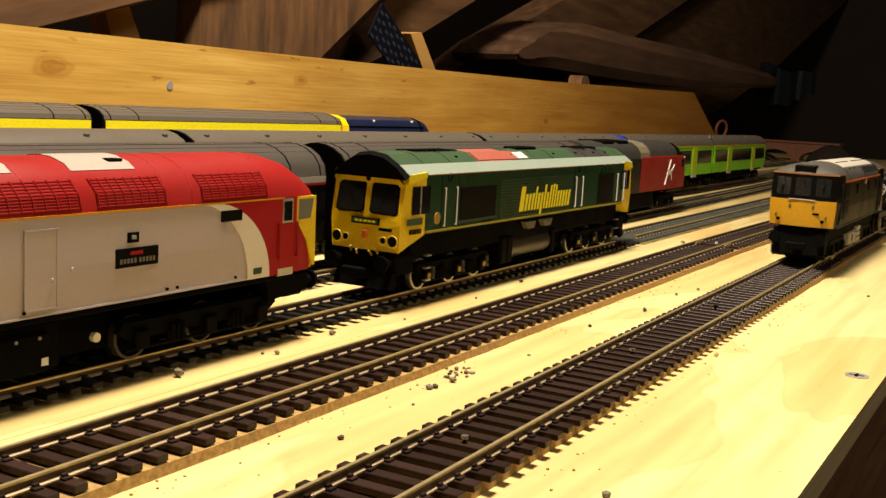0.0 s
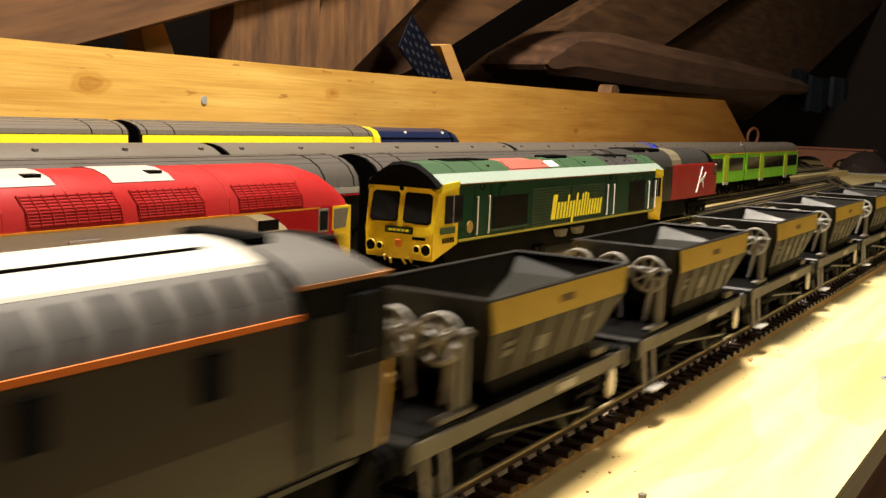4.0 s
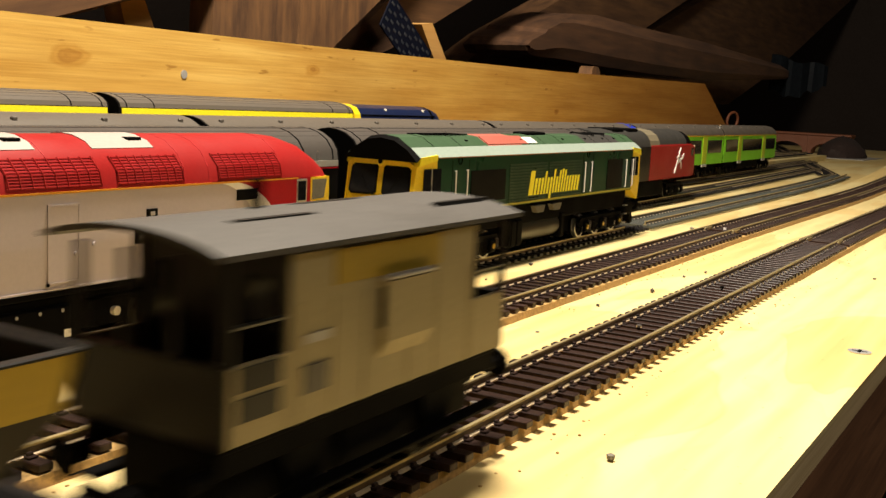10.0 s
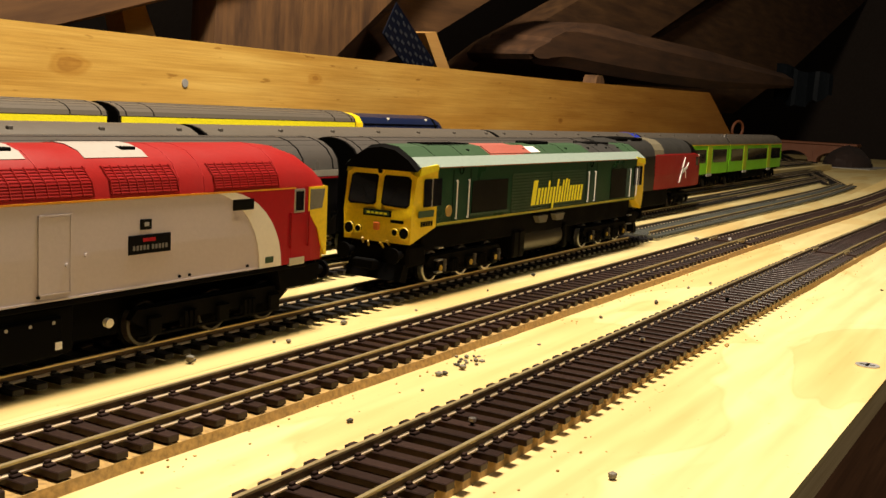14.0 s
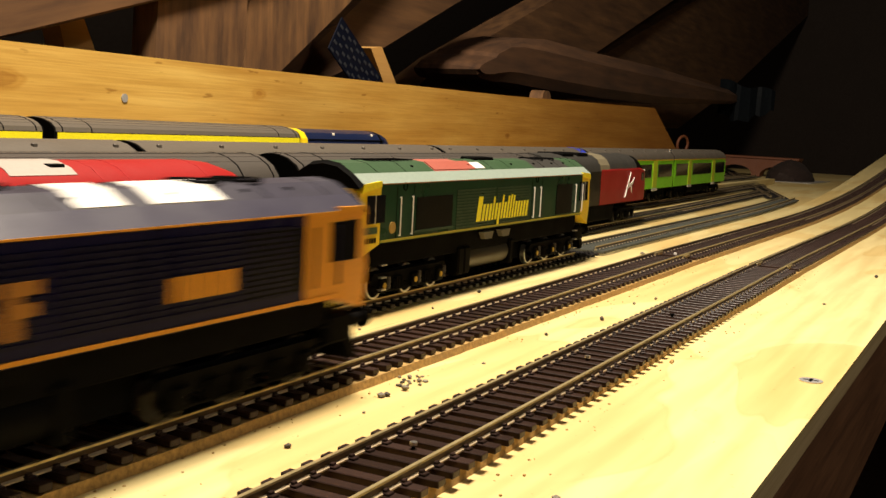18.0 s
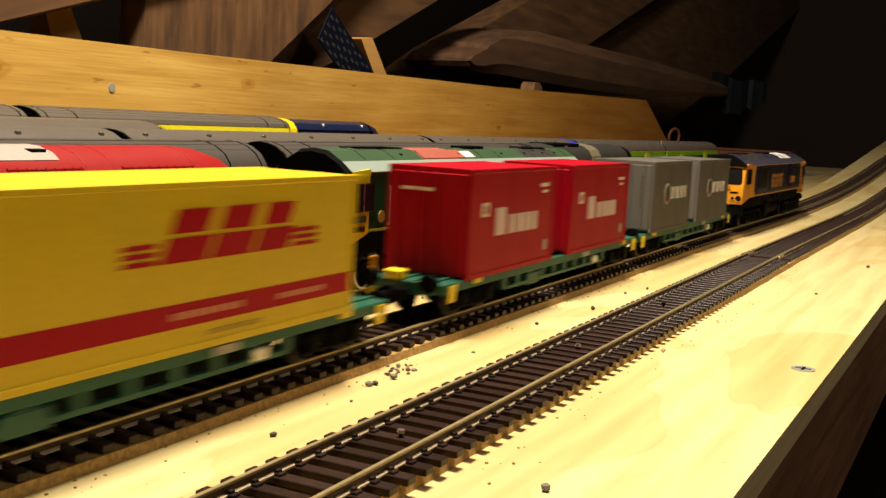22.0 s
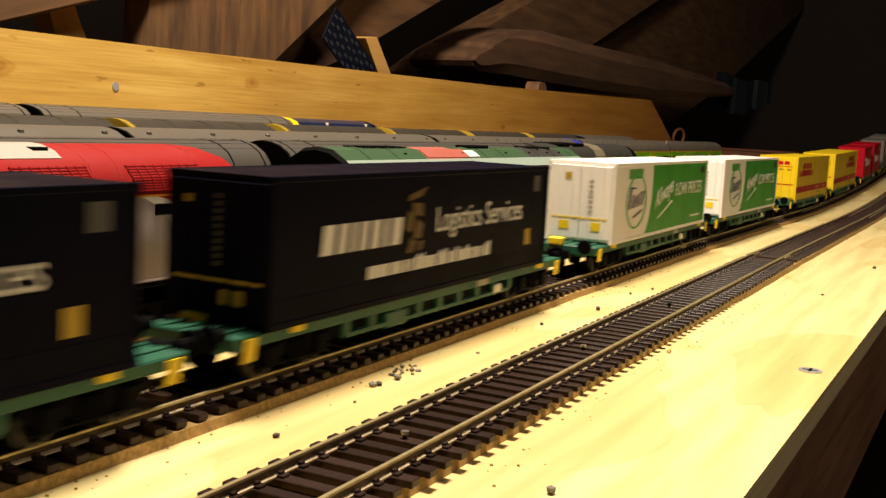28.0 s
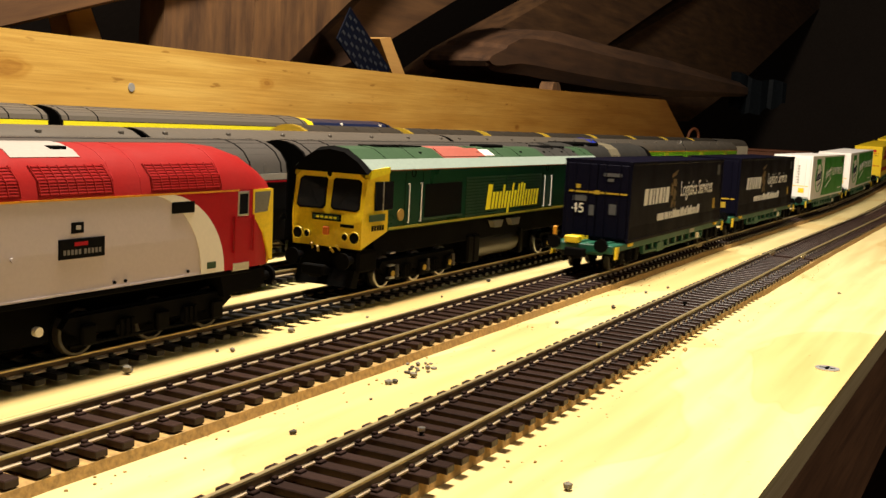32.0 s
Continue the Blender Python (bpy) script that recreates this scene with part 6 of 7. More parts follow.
        part("brake_lever", Geo().rod((30, s * 14.8, 11.5), (78, s * 14.8, 6.5), 0.6, 6), OLIVE_DK, t)
        part("lever_plate", Geo().across([(93 + 2.0 * math.cos(q * math.pi / 7), 9.6 + 3.6 * math.sin(q * math.pi / 7)) for q in range(14)], min(s * 14.4, s * 15.3), max(s * 14.4, s * 15.3)), CREAM, t, "round cream end plate")
        part("step_board", Geo().box(6, 15, min(s * 14.6, s * 18.2), max(s * 14.6, s * 18.2), 2.4, 3.1, 0.2), PALE_GEAR, t, "pale step board")
        part("step_hanger", Geo().rod((7, s * 15, 3), (7, s * 14, 13), 0.5, 5).rod((14, s * 15, 3), (14, s * 14, 13), 0.5, 5), GREY_LT, t)
        part("platform_post", Geo().box(18.6, 20.2, min(s * 11.8, s * 13.2), max(s * 11.8, s * 13.2), 16, 33.6, 0.2).box(22, 23.6, min(s * 11.8, s * 13.2), max(s * 11.8, s * 13.2), 16, 33.6, 0.2).box(18.6, 23.6, min(s * 11.8, s * 13.2), max(s * 11.8, s * 13.2), 31.5, 33.4, 0.2), GEAR_POST, t, "grey gear post")
        part("post_foot", Geo().box(12, 25, min(s * 11.5, s * 13.8), max(s * 11.5, s * 13.8), 17.0, 18.4, 0.3), SOLE, t)
        part("vent_box", Geo().box(84, 92, min(s * 8, s * 13.6), max(s * 8, s * 13.6), 17, 19.4, 0.4), SOLE, t)
    for a, b in ((0.5, 3), (101, 103.5)):
        part("headstock", Geo().box(a, b, -15, 15, 11.5, 17, 0.4), OLIVE_DK, t)
    for a, b in ((3, 24), (96, 101)):
        part("platform", Geo().box(a, b, -14, 14, 16.2, 17.2, 0.2), UNDER, t)
    part("platform_rail", Geo().rod((21, -15, 33.0), (21, 13, 33.0), 0.8, 6), SOLE, t)
    for y in (-10.6, 0.0, 10.6):
        handwheel(t, 16.4, y, 32.4, 4.7)
        part("spindle", Geo().rod((16.4, y, 32.4), (22, y, 32.4), 0.8, 6).rod((21.6, y, 32), (24, y * 0.7, 18), 0.7, 6), GREY_LT, t)
    # dark block added to close the lit gaps under the frame
    part("underfloor", Geo().box(8, 98, -10.5, 10.5, 5.5, 15.5, 0.5), UNDER, t)
    me = wheel_mesh(6.2, WHEEL_DULL)
    for a in (24, 80):
        for s in (-1, 1):
            wv = new("wheel", me)
            wv.parent = t
            wv.matrix_basis = mm(a, s * 9.0, 6.2, 0, 0, 0 if s < 0 else 180)
    buffers(t, 1, -1)
    buffers(t, 103, 1)
    return t


# side olive made lighter in place of light missing from the front
VAN = paint("lifted_van_olive", (0.290, 0.235, 0.122), 0.5, grime=0.4, spec=0.2)
MUSTARD_BAND = paint("grimy_mustard_panel", (0.30, 0.20, 0.014), 0.5, grime=0.35)
VAN_ROOF = paint("sooty_van_roof", (0.070, 0.065, 0.058), 0.55, grime=0.5, spec=0.4, var=0.25)


def brake_van(at):
    t = thing("brake_van", "dark olive brake van with open verandahs and a curved roof", "wagon", at=at)
    z0, zt = 19.0, 46.0
    roof = [(17.6, zt + 0.6), (14, 47.7), (9, 48.6), (4, 49.1), (0, 49.2)]
    g = [(y, z + 0.9) for y, z in mirror(roof)] + [(y, z) for y, z in reversed(mirror(roof))]
    part("roof", Geo().loft([[(x, y, z) for y, z in g] for x in (-4, 88)]), VAN_ROOF, t, "dark grey curved roof", True)
    for y0, x0 in ((-6, 12), (4, 40), (-10, 66)):
        part("roof_strip", Geo().along([(y0, 49.2), (y0 + 1.4, 49.2), (y0 + 1.4, 50.1), (y0, 50.1)], x0, x0 + 20), OLIVE_DK, t)
    for s in (-1, 1):
        a, b = (-15.6, -14.6) if s < 0 else (14.6, 15.6)
        c, d = (-15.9, -15.4) if s < 0 else (15.4, 15.9)
        part("side_wall", Geo().box(14, 72, a, b, z0, zt, 0.2), VAN, t)
        for x in (0, 72):
            part("low_side", Geo().box(x, x + 14, a, b, z0, 31, 0.2), VAN, t)
        part("yellow_panel", Geo().box(25, 58, c, d, 39.9, zt - 0.4), MUSTARD_BAND, t, "dull yellow upper panel")
        part("lookout", Geo().loft([[(38, s * 15.4, 25), (54, s * 15.4, 25), (54, s * 15.4, 39.4), (38, s * 15.4, 39.4)], [(38, s * 17.4, 28.5), (54, s * 17.4, 28.5), (54, s * 17.4, 38.9), (38, s * 17.4, 38.9)]]), VAN, t, "side lookout")
        part("lookout_cap", Geo().box(38, 54, min(s * 15.4, s * 17.6), max(s * 15.4, s * 17.6), 39.2, 39.9, 0.2), GREY_LT, t)
        part("lookout_window", Geo().box(37.8, 38.3, min(s * 15.9, s * 17.0), max(s * 15.9, s * 17.0), 31, 38), GLASS, t)
        for z in (22.4, 27.0):
            part("dark_panel", Geo().box(2.2, 11.8, c, d, z, z + 3.6), OLIVE_DK, t, "dark lettered panel")
        for x in (16, 25, 34, 48, 57.5, 70):
            part("side_strap", Geo().box(x, x + 1, c + 0.1, d - 0.1, z0, 38.2), VAN, t)
        part("data_panel", Geo().box(17.5, 23.5, c - 0.05, d + 0.05, 23.5, 28), STENCIL, t, "worn pale lettering")
        part("number_bar", Geo().box(18, 24, c, d, 31.5, 33), GREY_LT, t)
        for x in (0.5, 12.6, 72.4, 84.6):
            part("verandah_post", Geo().box(x, x + 1.1, a, b, 31, zt, 0.1), OLIVE_DK, t)
        for x in (0.5, 72.5):
            part("post_rail", Geo().rod((x, s * 15.2, 36.5), (x + 13, s * 15.2, 36.5), 0.45, 6), OLIVE_DK, t)
        part("footboard", Geo().box(2, 84, min(s * 14, s * 17.4), max(s * 14, s * 17.4), 7.2, 8.0, 0.2), UNDER, t)
        part("solebar", Geo().box(0, 86, min(s * 12.4, s * 14.2), max(s * 12.4, s * 14.2), 14, 19, 0.3), BLACK_MATT, t)
        for x in (22, 64):
            gg = Geo().across([(x - 6, 14), (x + 6, 14), (x + 2.4, 3.4), (x - 2.4, 3.4)], min(s * 12.2, s * 13.4), max(s * 12.2, s * 13.4))
            gg.box(x - 2.6, x + 2.6, min(s * 13.4, s * 15), max(s * 13.4, s * 15), 4.5, 8.8, 0.5)
            part("axle_guard", gg, UNDER, t)
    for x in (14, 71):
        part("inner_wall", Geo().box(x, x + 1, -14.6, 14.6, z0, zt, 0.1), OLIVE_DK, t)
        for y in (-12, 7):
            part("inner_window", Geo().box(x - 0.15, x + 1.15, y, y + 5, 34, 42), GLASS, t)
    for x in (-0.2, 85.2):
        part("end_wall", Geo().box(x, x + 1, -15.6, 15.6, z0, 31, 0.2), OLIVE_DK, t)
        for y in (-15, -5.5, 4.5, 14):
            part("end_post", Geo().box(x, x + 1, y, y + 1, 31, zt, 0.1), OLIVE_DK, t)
    part("floor_frame", Geo().box(0, 86, -15, 15, 18, 19.2, 0.2), BLACK_MATT, t)
    part("ballast_weight", Geo().box(34, 52, -12, 12, 6, 18, 0.6), BLACK_MATT, t)
    # added dark block standing in for the darkness below the van
    part("underfloor", Geo().box(4, 82, -10.5, 10.5, 5.5, 17.9, 0.5), UNDER, t)
    part("stove_pipe", Geo().rod((30, 5, 49), (30, 5, 55), 1.2, 10), BLACK_MATT, t)
    me = wheel_mesh(6.2, WHEEL_DULL)
    for a in (22, 64):
        for s in (-1, 1):
            wv = new("wheel", me)
            wv.parent = t
            wv.matrix_basis = mm(a, s * 9.0, 6.2, 0, 0, 0 if s < 0 else 180)
    buffers(t, 0, -1)
    buffers(t, 86, 1)
    return t


ballast_train = []  # (vehicle, its origin behind the leading end)
ballast_train.append((loco_33(on_track("a", 427)), 0.0))
first_hopper = hopper(on_track("a", 427 + 193))
ballast_train.append((first_hopper, 193.0))
for k in range(1, 8):
    ballast_train.append((copy_thing(first_hopper, on_track("a", 427 + 193 + 111 * k)), 193.0 + 111.0 * k))
ballast_train.append((brake_van(on_track("a", 427 + 1094)), 1094.0))
# ---- the container train on the second track: the locomotive leads towards +x ----


def flat_wagon(at, L, z_deck, yellow_ends):
    """A low green container flat: skeletal frame, bogies, yellow fittings."""
    t = thing("container_flat", "green skeletal container wagon with yellow end fittings", "wagon", "container wagons", at=at)
    part("centre_frame", Geo().box(3, L - 3, -9, 9, 8.5, z_deck - 0.4, 0.4), WAGON_GREEN, t)
    # dark block added so no lit board shows through the frame
    part("belly", Geo().box(L * 0.22, L * 0.78, -8, 8, 3.4, 8.5, 0.6), UNDER, t)
    for s in (-1, 1):
        y0, y1 = (12.2, 15.2) if s > 0 else (-15.2, -12.2)
        part("side_sill", Geo().box(6, L - 6, y0, y1, z_deck - 3.2, z_deck - 0.2, 0.3), WAGON_GREEN, t)
        part("lower_chord", Geo().box(L * 0.24, L * 0.76, y0 + 0.6, y1 - 0.6, 5.4, 6.8, 0.2), WAGON_GREEN, t)
        n = max(4, int(L / 22))
        for k in range(n):
            x = L * 0.24 + k * L * 0.52 / (n - 1)
            part("truss_post", Geo().box(x - 1.6, x + 1.6, y0 + 0.5, y1 - 0.5, 6.2, z_deck - 2.6, 0.2), WAGON_GREEN, t)
        part("brake_panel", Geo().box(L * 0.69, L * 0.69 + 5.6, min(s * 13.0, s * 15.7), max(s * 13.0, s * 15.7), 6.2, 9.4, 0.5), CREAM, t, "cream brake panel")
        part("tool_box", Geo().box(L * 0.34, L * 0.34 + 13, min(s * 11, s * 14.8), max(s * 11, s * 14.8), 4.6, 9.6, 0.5), WAGON_GREEN, t)
        part("data_plate", Geo().box(L * 0.62, L * 0.62 + 9, min(s * 15.0, s * 15.5), max(s * 15.0, s * 15.5), z_deck - 2.9, z_deck - 0.8), GREY_LT, t)
        for x in (4.5, L - 9.5):
            part("yellow_plate", Geo().across([(x, z_deck - 6.4), (x + 4, z_deck - 6.4), (x + 5, z_deck - 0.8), (x + 1, z_deck - 0.8)], min(s * 15.3, s * 15.9), max(s * 15.3, s * 15.9)), YELLOW, t, "yellow plate")
        for x in (24, L - 29):
            part("twist_lock", Geo().box(x, x + 5, min(s * 14.8, s * 16.4), max(s * 14.8, s * 16.4), z_deck - 1.8, z_deck + 0.2, 0.3), YELLOW, t)
    for x in (2, L - 5):
        part("headstock", Geo().box(x, x + 3, -15.2, 15.2, 9.5, z_deck, 0.4), WAGON_GREEN, t)
    for a, b in ((2, 26), (L - 26, L - 2)):
        part("end_deck", Geo().box(a, b, -15, 15, z_deck - 0.9, z_deck - 0.1, 0.2), WAGON_GREEN, t)
        for y in (-10, -4, 2, 8):
            part("deck_beam", Geo().box(a + 0.5, b - 0.5, y, y + 2, z_deck - 0.1, z_deck + 0.5, 0.2), WAGON_GREEN, t)
    for side, x in ((0, 3.0), (1, L - 3.0)):
        if yellow_ends[side]:
            part("end_stanchion", Geo().box(x - 0.8, x + 0.8, 12.8, 14.5, z_deck, z_deck + 7, 0.3), AMBER, t, "orange-yellow end post")
            part("hand_brake", Geo().box(x - 2.5, x + 2.5, 1, 8, z_deck, z_deck + 3.4, 0.5), YELLOW, t, "yellow brake box")
    bogie(t, 0, (18, 40), r=5.4, deep=8.0)
    bogie(t, 0, (L - 40, L - 18), r=5.4, deep=8.0)
    buffers(t, 2, -1)
    buffers(t, L - 2, 1)
    return t


def container(name, label, L, at, mat, H=38.5, W=33.4, group="", top=None, corner=None, ribbed=False):
    """A box container with corner posts and castings, roof sheet and doors at the -x end."""
    t = thing(name, label, "container", group, at=at)
    part("shell", Geo().box(0.6, L - 0.6, -W / 2 + 0.35, W / 2 - 0.35, 0.8, H - 0.8), mat, t)
    if ribbed:
        g = Geo()
        n = int(L / 2.6)
        for k in range(n):
            x = 2.4 + k * (L - 4.8) / n
            for s in (-1, 1):
                g.box(x, x + 1.2, min(s * (W / 2 - 0.5), s * (W / 2 - 0.1)), max(s * (W / 2 - 0.5), s * (W / 2 - 0.1)), 2.2, H - 2.2)
        part("corrugation", g, mat, t)
    for s in (-1, 1):
        a, b = (W / 2 - 1.3, W / 2) if s > 0 else (-W / 2, -W / 2 + 1.3)
        part("top_rail", Geo().box(0, L, a, b, H - 1.6, H, 0.2), top or mat, t)
        part("bottom_rail", Geo().box(0, L, a, b, 0, 1.7, 0.2), mat, t)
        for x in (0, L - 1.6):
            part("corner_post", Geo().box(x, x + 1.6, a, b, 0, H, 0.2), mat, t)
            for z in (0, H - 2):
                part("corner_casting", Geo().box(x - 0.12, x + 2.3, a - 0.12, b + 0.12, z - (0 if z == 0 else -0.1), z + 2.0, 0.3), corner or mat, t)
    part("roof_sheet", Geo().box(0.8, L - 0.8, -W / 2 + 1, W / 2 - 1, H - 0.9, H - 0.15), top or mat, t)
    # door end
    for s in (-1, 1):
        part("door", Geo().box(-0.25, 0.7, min(s * 0.3, s * (W / 2 - 1.5)), max(s * 0.3, s * (W / 2 - 1.5)), 2, H - 2, 0.2), mat, t)
        for y in (4.2, 11.2):
            part("lock_rod", Geo().rod((-0.6, s * y, 1.4), (-0.6, s * y, H - 1.4), 0.32, 6), mat, t)
    return t


def side_panel(parent, name, x0, x1, z0, z1, mat, W=33.4, label="", both=True, th=0.12):
    for s in (-1, 1) if both else (-1,):
        y = s * (W / 2 - 0.35)
        part(name, Geo().box(x0, x1, min(y, y + s * th), max(y, y + s * th), z0, z1), mat, parent, label)


def end_panel(parent, name, y0, y1, z0, z1, mat, label="", x=-0.3):
    part(name, Geo().box(x - 0.12, x + 0.05, y0, y1, z0, z1), mat, parent, label)


box_train = []  # (vehicle, x of its -x end behind the locomotive's rear face)
box_train.append((blue66, 0.0))
DECK = 13.3


PINK_PRINT = paint("pinkish_print", (0.62, 0.24, 0.12), 0.5)
RED_PRINT = paint("faded_white_print", (0.72, 0.58, 0.56), 0.5)
GOLD_PRINT = paint("old_gold_print", (0.12, 0.075, 0.022), 0.5)
SLATE = paint("slate_grey_panel", (0.005, 0.005, 0.010), 0.5, spec=0.03)


def load(group_name, offset, ob):
    box_train.append((ob, offset))
    return ob


# grey and red short boxes: two on each flat
def short_pair(front, mat, label, group, mark):
    start = front - 196
    load("flat", start, flat_wagon(on_track("b", -1400), 222, DECK, (True, False)))
    for k in (0, 1):
        c = container("short_container", label, 80, on_track("b", -1400), mat, 38.5, 33.0, group)
        mark(c)
        box_train.append((c, front - 80 - 100 * k))


EMBLEM_RED = paint("dull_emblem_red", (0.16, 0.03, 0.025), 0.5)
EMBLEM_GREEN = paint("deep_emblem_green", (0.01, 0.06, 0.035), 0.5)


def grey_mark(c):
    for x, w in ((37, 7.0), (46.6, 8.0), (57, 5.4), (65, 4.0)):
        part("wordmark_block", Geo().across([(x + 1.2, 17.2), (x + w - 1.2, 17.2), (x + w, 24.0), (x, 24.0)], -16.6, -16.0), WHITE, c, "pale block")
    part("emblem", Geo().rod((28.5, -16.6, 20.6), (28.5, -16.0, 20.6), 5.4, 20), EMBLEM_RED, c, "round dull red emblem")
    part("emblem_ring", Geo().ring((28.5, -16.5, 20.6), (0, 1, 0), 5.4, 0.45, 24, 5), GREY_LT, c)
    part("emblem_heart", Geo().across([(24, 19.5), (31, 19.5), (30, 25), (25, 24.6)], -16.7, -16.0), EMBLEM_GREEN, c)
    for k in range(6):
        end_panel(c, "number_bar", -11.5, -9.5, 14 + 3 * k, 16 + 3 * k, STENCIL)


def red_mark(c):
    def stroke(outline):
        part("wordmark_stroke", Geo().across(outline, -16.6, -16.0), RED_PRINT, c, "pale stroke")

    for x, w, z in ((22.0, 8.6, 24.2), (34.2, 4.0, 21.2), (39.6, 2.0, 21.2), (43.2, 5.0, 21.2), (49.8, 5.4, 21.2), (56.8, 4.2, 21.2)):
        stroke([(x, 14.2), (x + w, 14.2), (x + w, z), (x, z)])
    side_panel(c, "emblem", 10, 16, 21.5, 26.5, CREAM, 33.0, both=False)
    side_panel(c, "emblem_mark", 12, 14.2, 22.5, 25.5, BOX_RED, 33.2, both=False)
    side_panel(c, "number_bar", 64, 73, 30.5, 32, CREAM, 33.0, both=False)
    side_panel(c, "number_bar", 66, 72, 28, 29.2, CREAM, 33.0, both=False)
    side_panel(c, "data_label", 70, 74, 5, 9, GREY_LT, 33.0, both=False)
    end_panel(c, "number_bar", -2, 11, 30, 31.2, CREAM)


short_pair(-51.0, BOX_GREY, "plain grey corrugated container with a pale mark on a green wagon", "grey containers", grey_mark)
short_pair(-276.0, BOX_RED, "red container with a pale wordmark on a green wagon", "red containers", red_mark)


# long boxes: one on each flat
MUSTARD = paint("brownish_print", (0.27, 0.18, 0.012), 0.5)


def yellow_box(c, k):
    side_panel(c, "red_band", 1.8, 178.2, 6.1, 11.5, BOX_RED, label="red band")
    x0 = 91.0 if k == 0 else 14.0
    y0, y1 = -16.62, -16.3
    for x, w in ((10.5, 15.2), (27.2, 14.8), (43.6, 13.2)):
        part("wordmark_block", Geo().across([(x0 + x, 20.8), (x0 + x + w, 20.8), (x0 + x + w + 2.9, 26.2), (x0 + x + 2.9, 26.2)], y0, y1), BOX_RED, c, "red slanted block")
        part("wordmark_block", Geo().across([(x0 + x + 3.4, 27.2), (x0 + x + w * 0.8 + 3.4, 27.2), (x0 + x + w * 0.8 + 5.9, 32.4), (x0 + x + 5.9, 32.4)], y0, y1), BOX_RED, c, "red slanted block")
    for z in (20.9, 22.7, 24.5):
        part("wordmark_line", Geo().across([(x0 - 1, z), (x0 + 9.4, z), (x0 + 9.9, z + 1.0), (x0, z + 1.0)], y0, y1), BOX_RED, c)
        part("wordmark_line", Geo().across([(x0 + 59, z), (x0 + 70, z), (x0 + 70.6, z + 1.0), (x0 + 59.6, z + 1.0)], y0, y1), BOX_RED, c)
    g = Geo()
    for j in range(7):
        g.box(106 + j * 3.6, 108.8 + j * 3.6, -16.62, -16.45, 8, 9.6)
        g.box(145 + j * 3.0, 147.2 + j * 3.0, -16.62, -16.45, 8, 9.4)
    tagged(part("web_line", g, PINK_PRINT, c), kind="stuff")
    side_panel(c, "number_bar", 38, 54, 31.5, 32.3, GREY_LT, both=False)
    side_panel(c, "data_label", 26, 30.5, 20, 25, GREY_LT, both=False)
    side_panel(c, "data_line", 118, 138, 3.0, 4.2, BAND, both=False)
    for a in (-9.5, -4, 1.5):
        end_panel(c, "end_wordmark_block", a, a + 4.4, 31.2, 34.2, BOX_RED)
    end_panel(c, "end_wordmark_line", -12.5, 11, 29.2, 29.9, BOX_RED)
    end_panel(c, "end_line", -14, 14, 13.2, 14.2, BOX_RED)
    for y, z in ((-12, 26), (-5, 26), (4, 26), (10, 25)):
        end_panel(c, "number_bar", y, y + 4, z, z + 1.6, MUSTARD)
    end_panel(c, "warning_mark", 7, 10, 17, 20, BOX_RED)


def green_white_box(c, k):
    side_panel(c, "green_side", 64, 178.4, 1.8, 36.8, BOX_GREEN, label="green printed side", th=0.2)
    part("round_edge", Geo().across([(64, 1.8), (64, 36.8), (62.8, 36.8), (63.6, 28), (62.9, 18), (60, 9), (54.5, 1.8)], -16.55, -16.3), BOX_GREEN, c)
    lettering("script", "Always", 13.0, BOX_WHITE, c, mm(85.5, -16.75, 21.6, NEAR) @ pose(0, 0, 0, 0, 0, 14), "white script letters", shear=0.35, stretch=0.95)
    part("swoosh", Geo().across([(75, 8.6), (78, 8.8), (103, 16.2), (102, 17.2)], -16.75, -16.4), BOX_WHITE, c, "white underline stroke")
    lettering("slogan", "LOW PRICES", 10.4, BOX_WHITE, c, mm(138, -16.75, 22.5, NEAR), "white slogan letters", stretch=1.0)
    hoop = Geo().ring((0, 0, 0), (0, 1, 0), 12.0, 0.42, 40, 4)
    hoop.v = [(36 + x * 1.32, -16.5 + y, 19.2 + z * 1.10) for x, y, z in hoop.v]
    part("green_ring", hoop, BOX_GREEN, c, "green ring")
    for x, z, w, h in ((23.5, 15.6, 1.6, 10.0), (28.2, 16.0, 1.4, 6.6), (32, 16.2, 1.2, 5.6), (36, 16.4, 1.4, 6.4), (40.6, 16.8, 1.4, 7.2), (45, 17.2, 1.6, 7.0)):
        part("emblem_stroke", Geo().across([(x, z), (x + w, z), (x + w + 2, z + h), (x + 2, z + h)], -16.7, -16.3), NAVY, c, "dark blue stroke")
    part("emblem_stroke", Geo().across([(31, 11.4), (33, 11.0), (46, 14.0), (46, 14.9)], -16.7, -16.3), NAVY, c)
    part("emblem_stroke", Geo().across([(25.5, 25.6), (34, 25.4), (34, 26.2), (25.5, 26.6)], -16.7, -16.3), NAVY, c)
    for x, w in ((22, 4.4), (27.8, 4.4), (33.4, 4.6), (39.2, 4.8)):
        side_panel(c, "small_wordmark", x, x + w, 30.6, 35.4, BOX_GREEN, both=False, th=0.25)
    side_panel(c, "data_label", 164, 172, 31, 35, OLIVE, both=False, th=0.3)
    side_panel(c, "number_bar", 146, 168, 5.5, 6.6, BOX_WHITE, both=False, th=0.3)
    for y, z in ((-11, 6), (5, 6)):
        end_panel(c, "warning_plate", y, y + 5, z, z + 4, YELLOW, "yellow warning plate")
    for k in range(7):
        end_panel(c, "number_bar", -6.2, -3.6, 14 + 2.4 * k, 15.6 + 2.4 * k, GREY_LT)
    end_panel(c, "warning_mark", 5, 8, 30, 33, BAND)
    end_panel(c, "door_line", -14, 14, 11.5, 12.1, YELLOW)


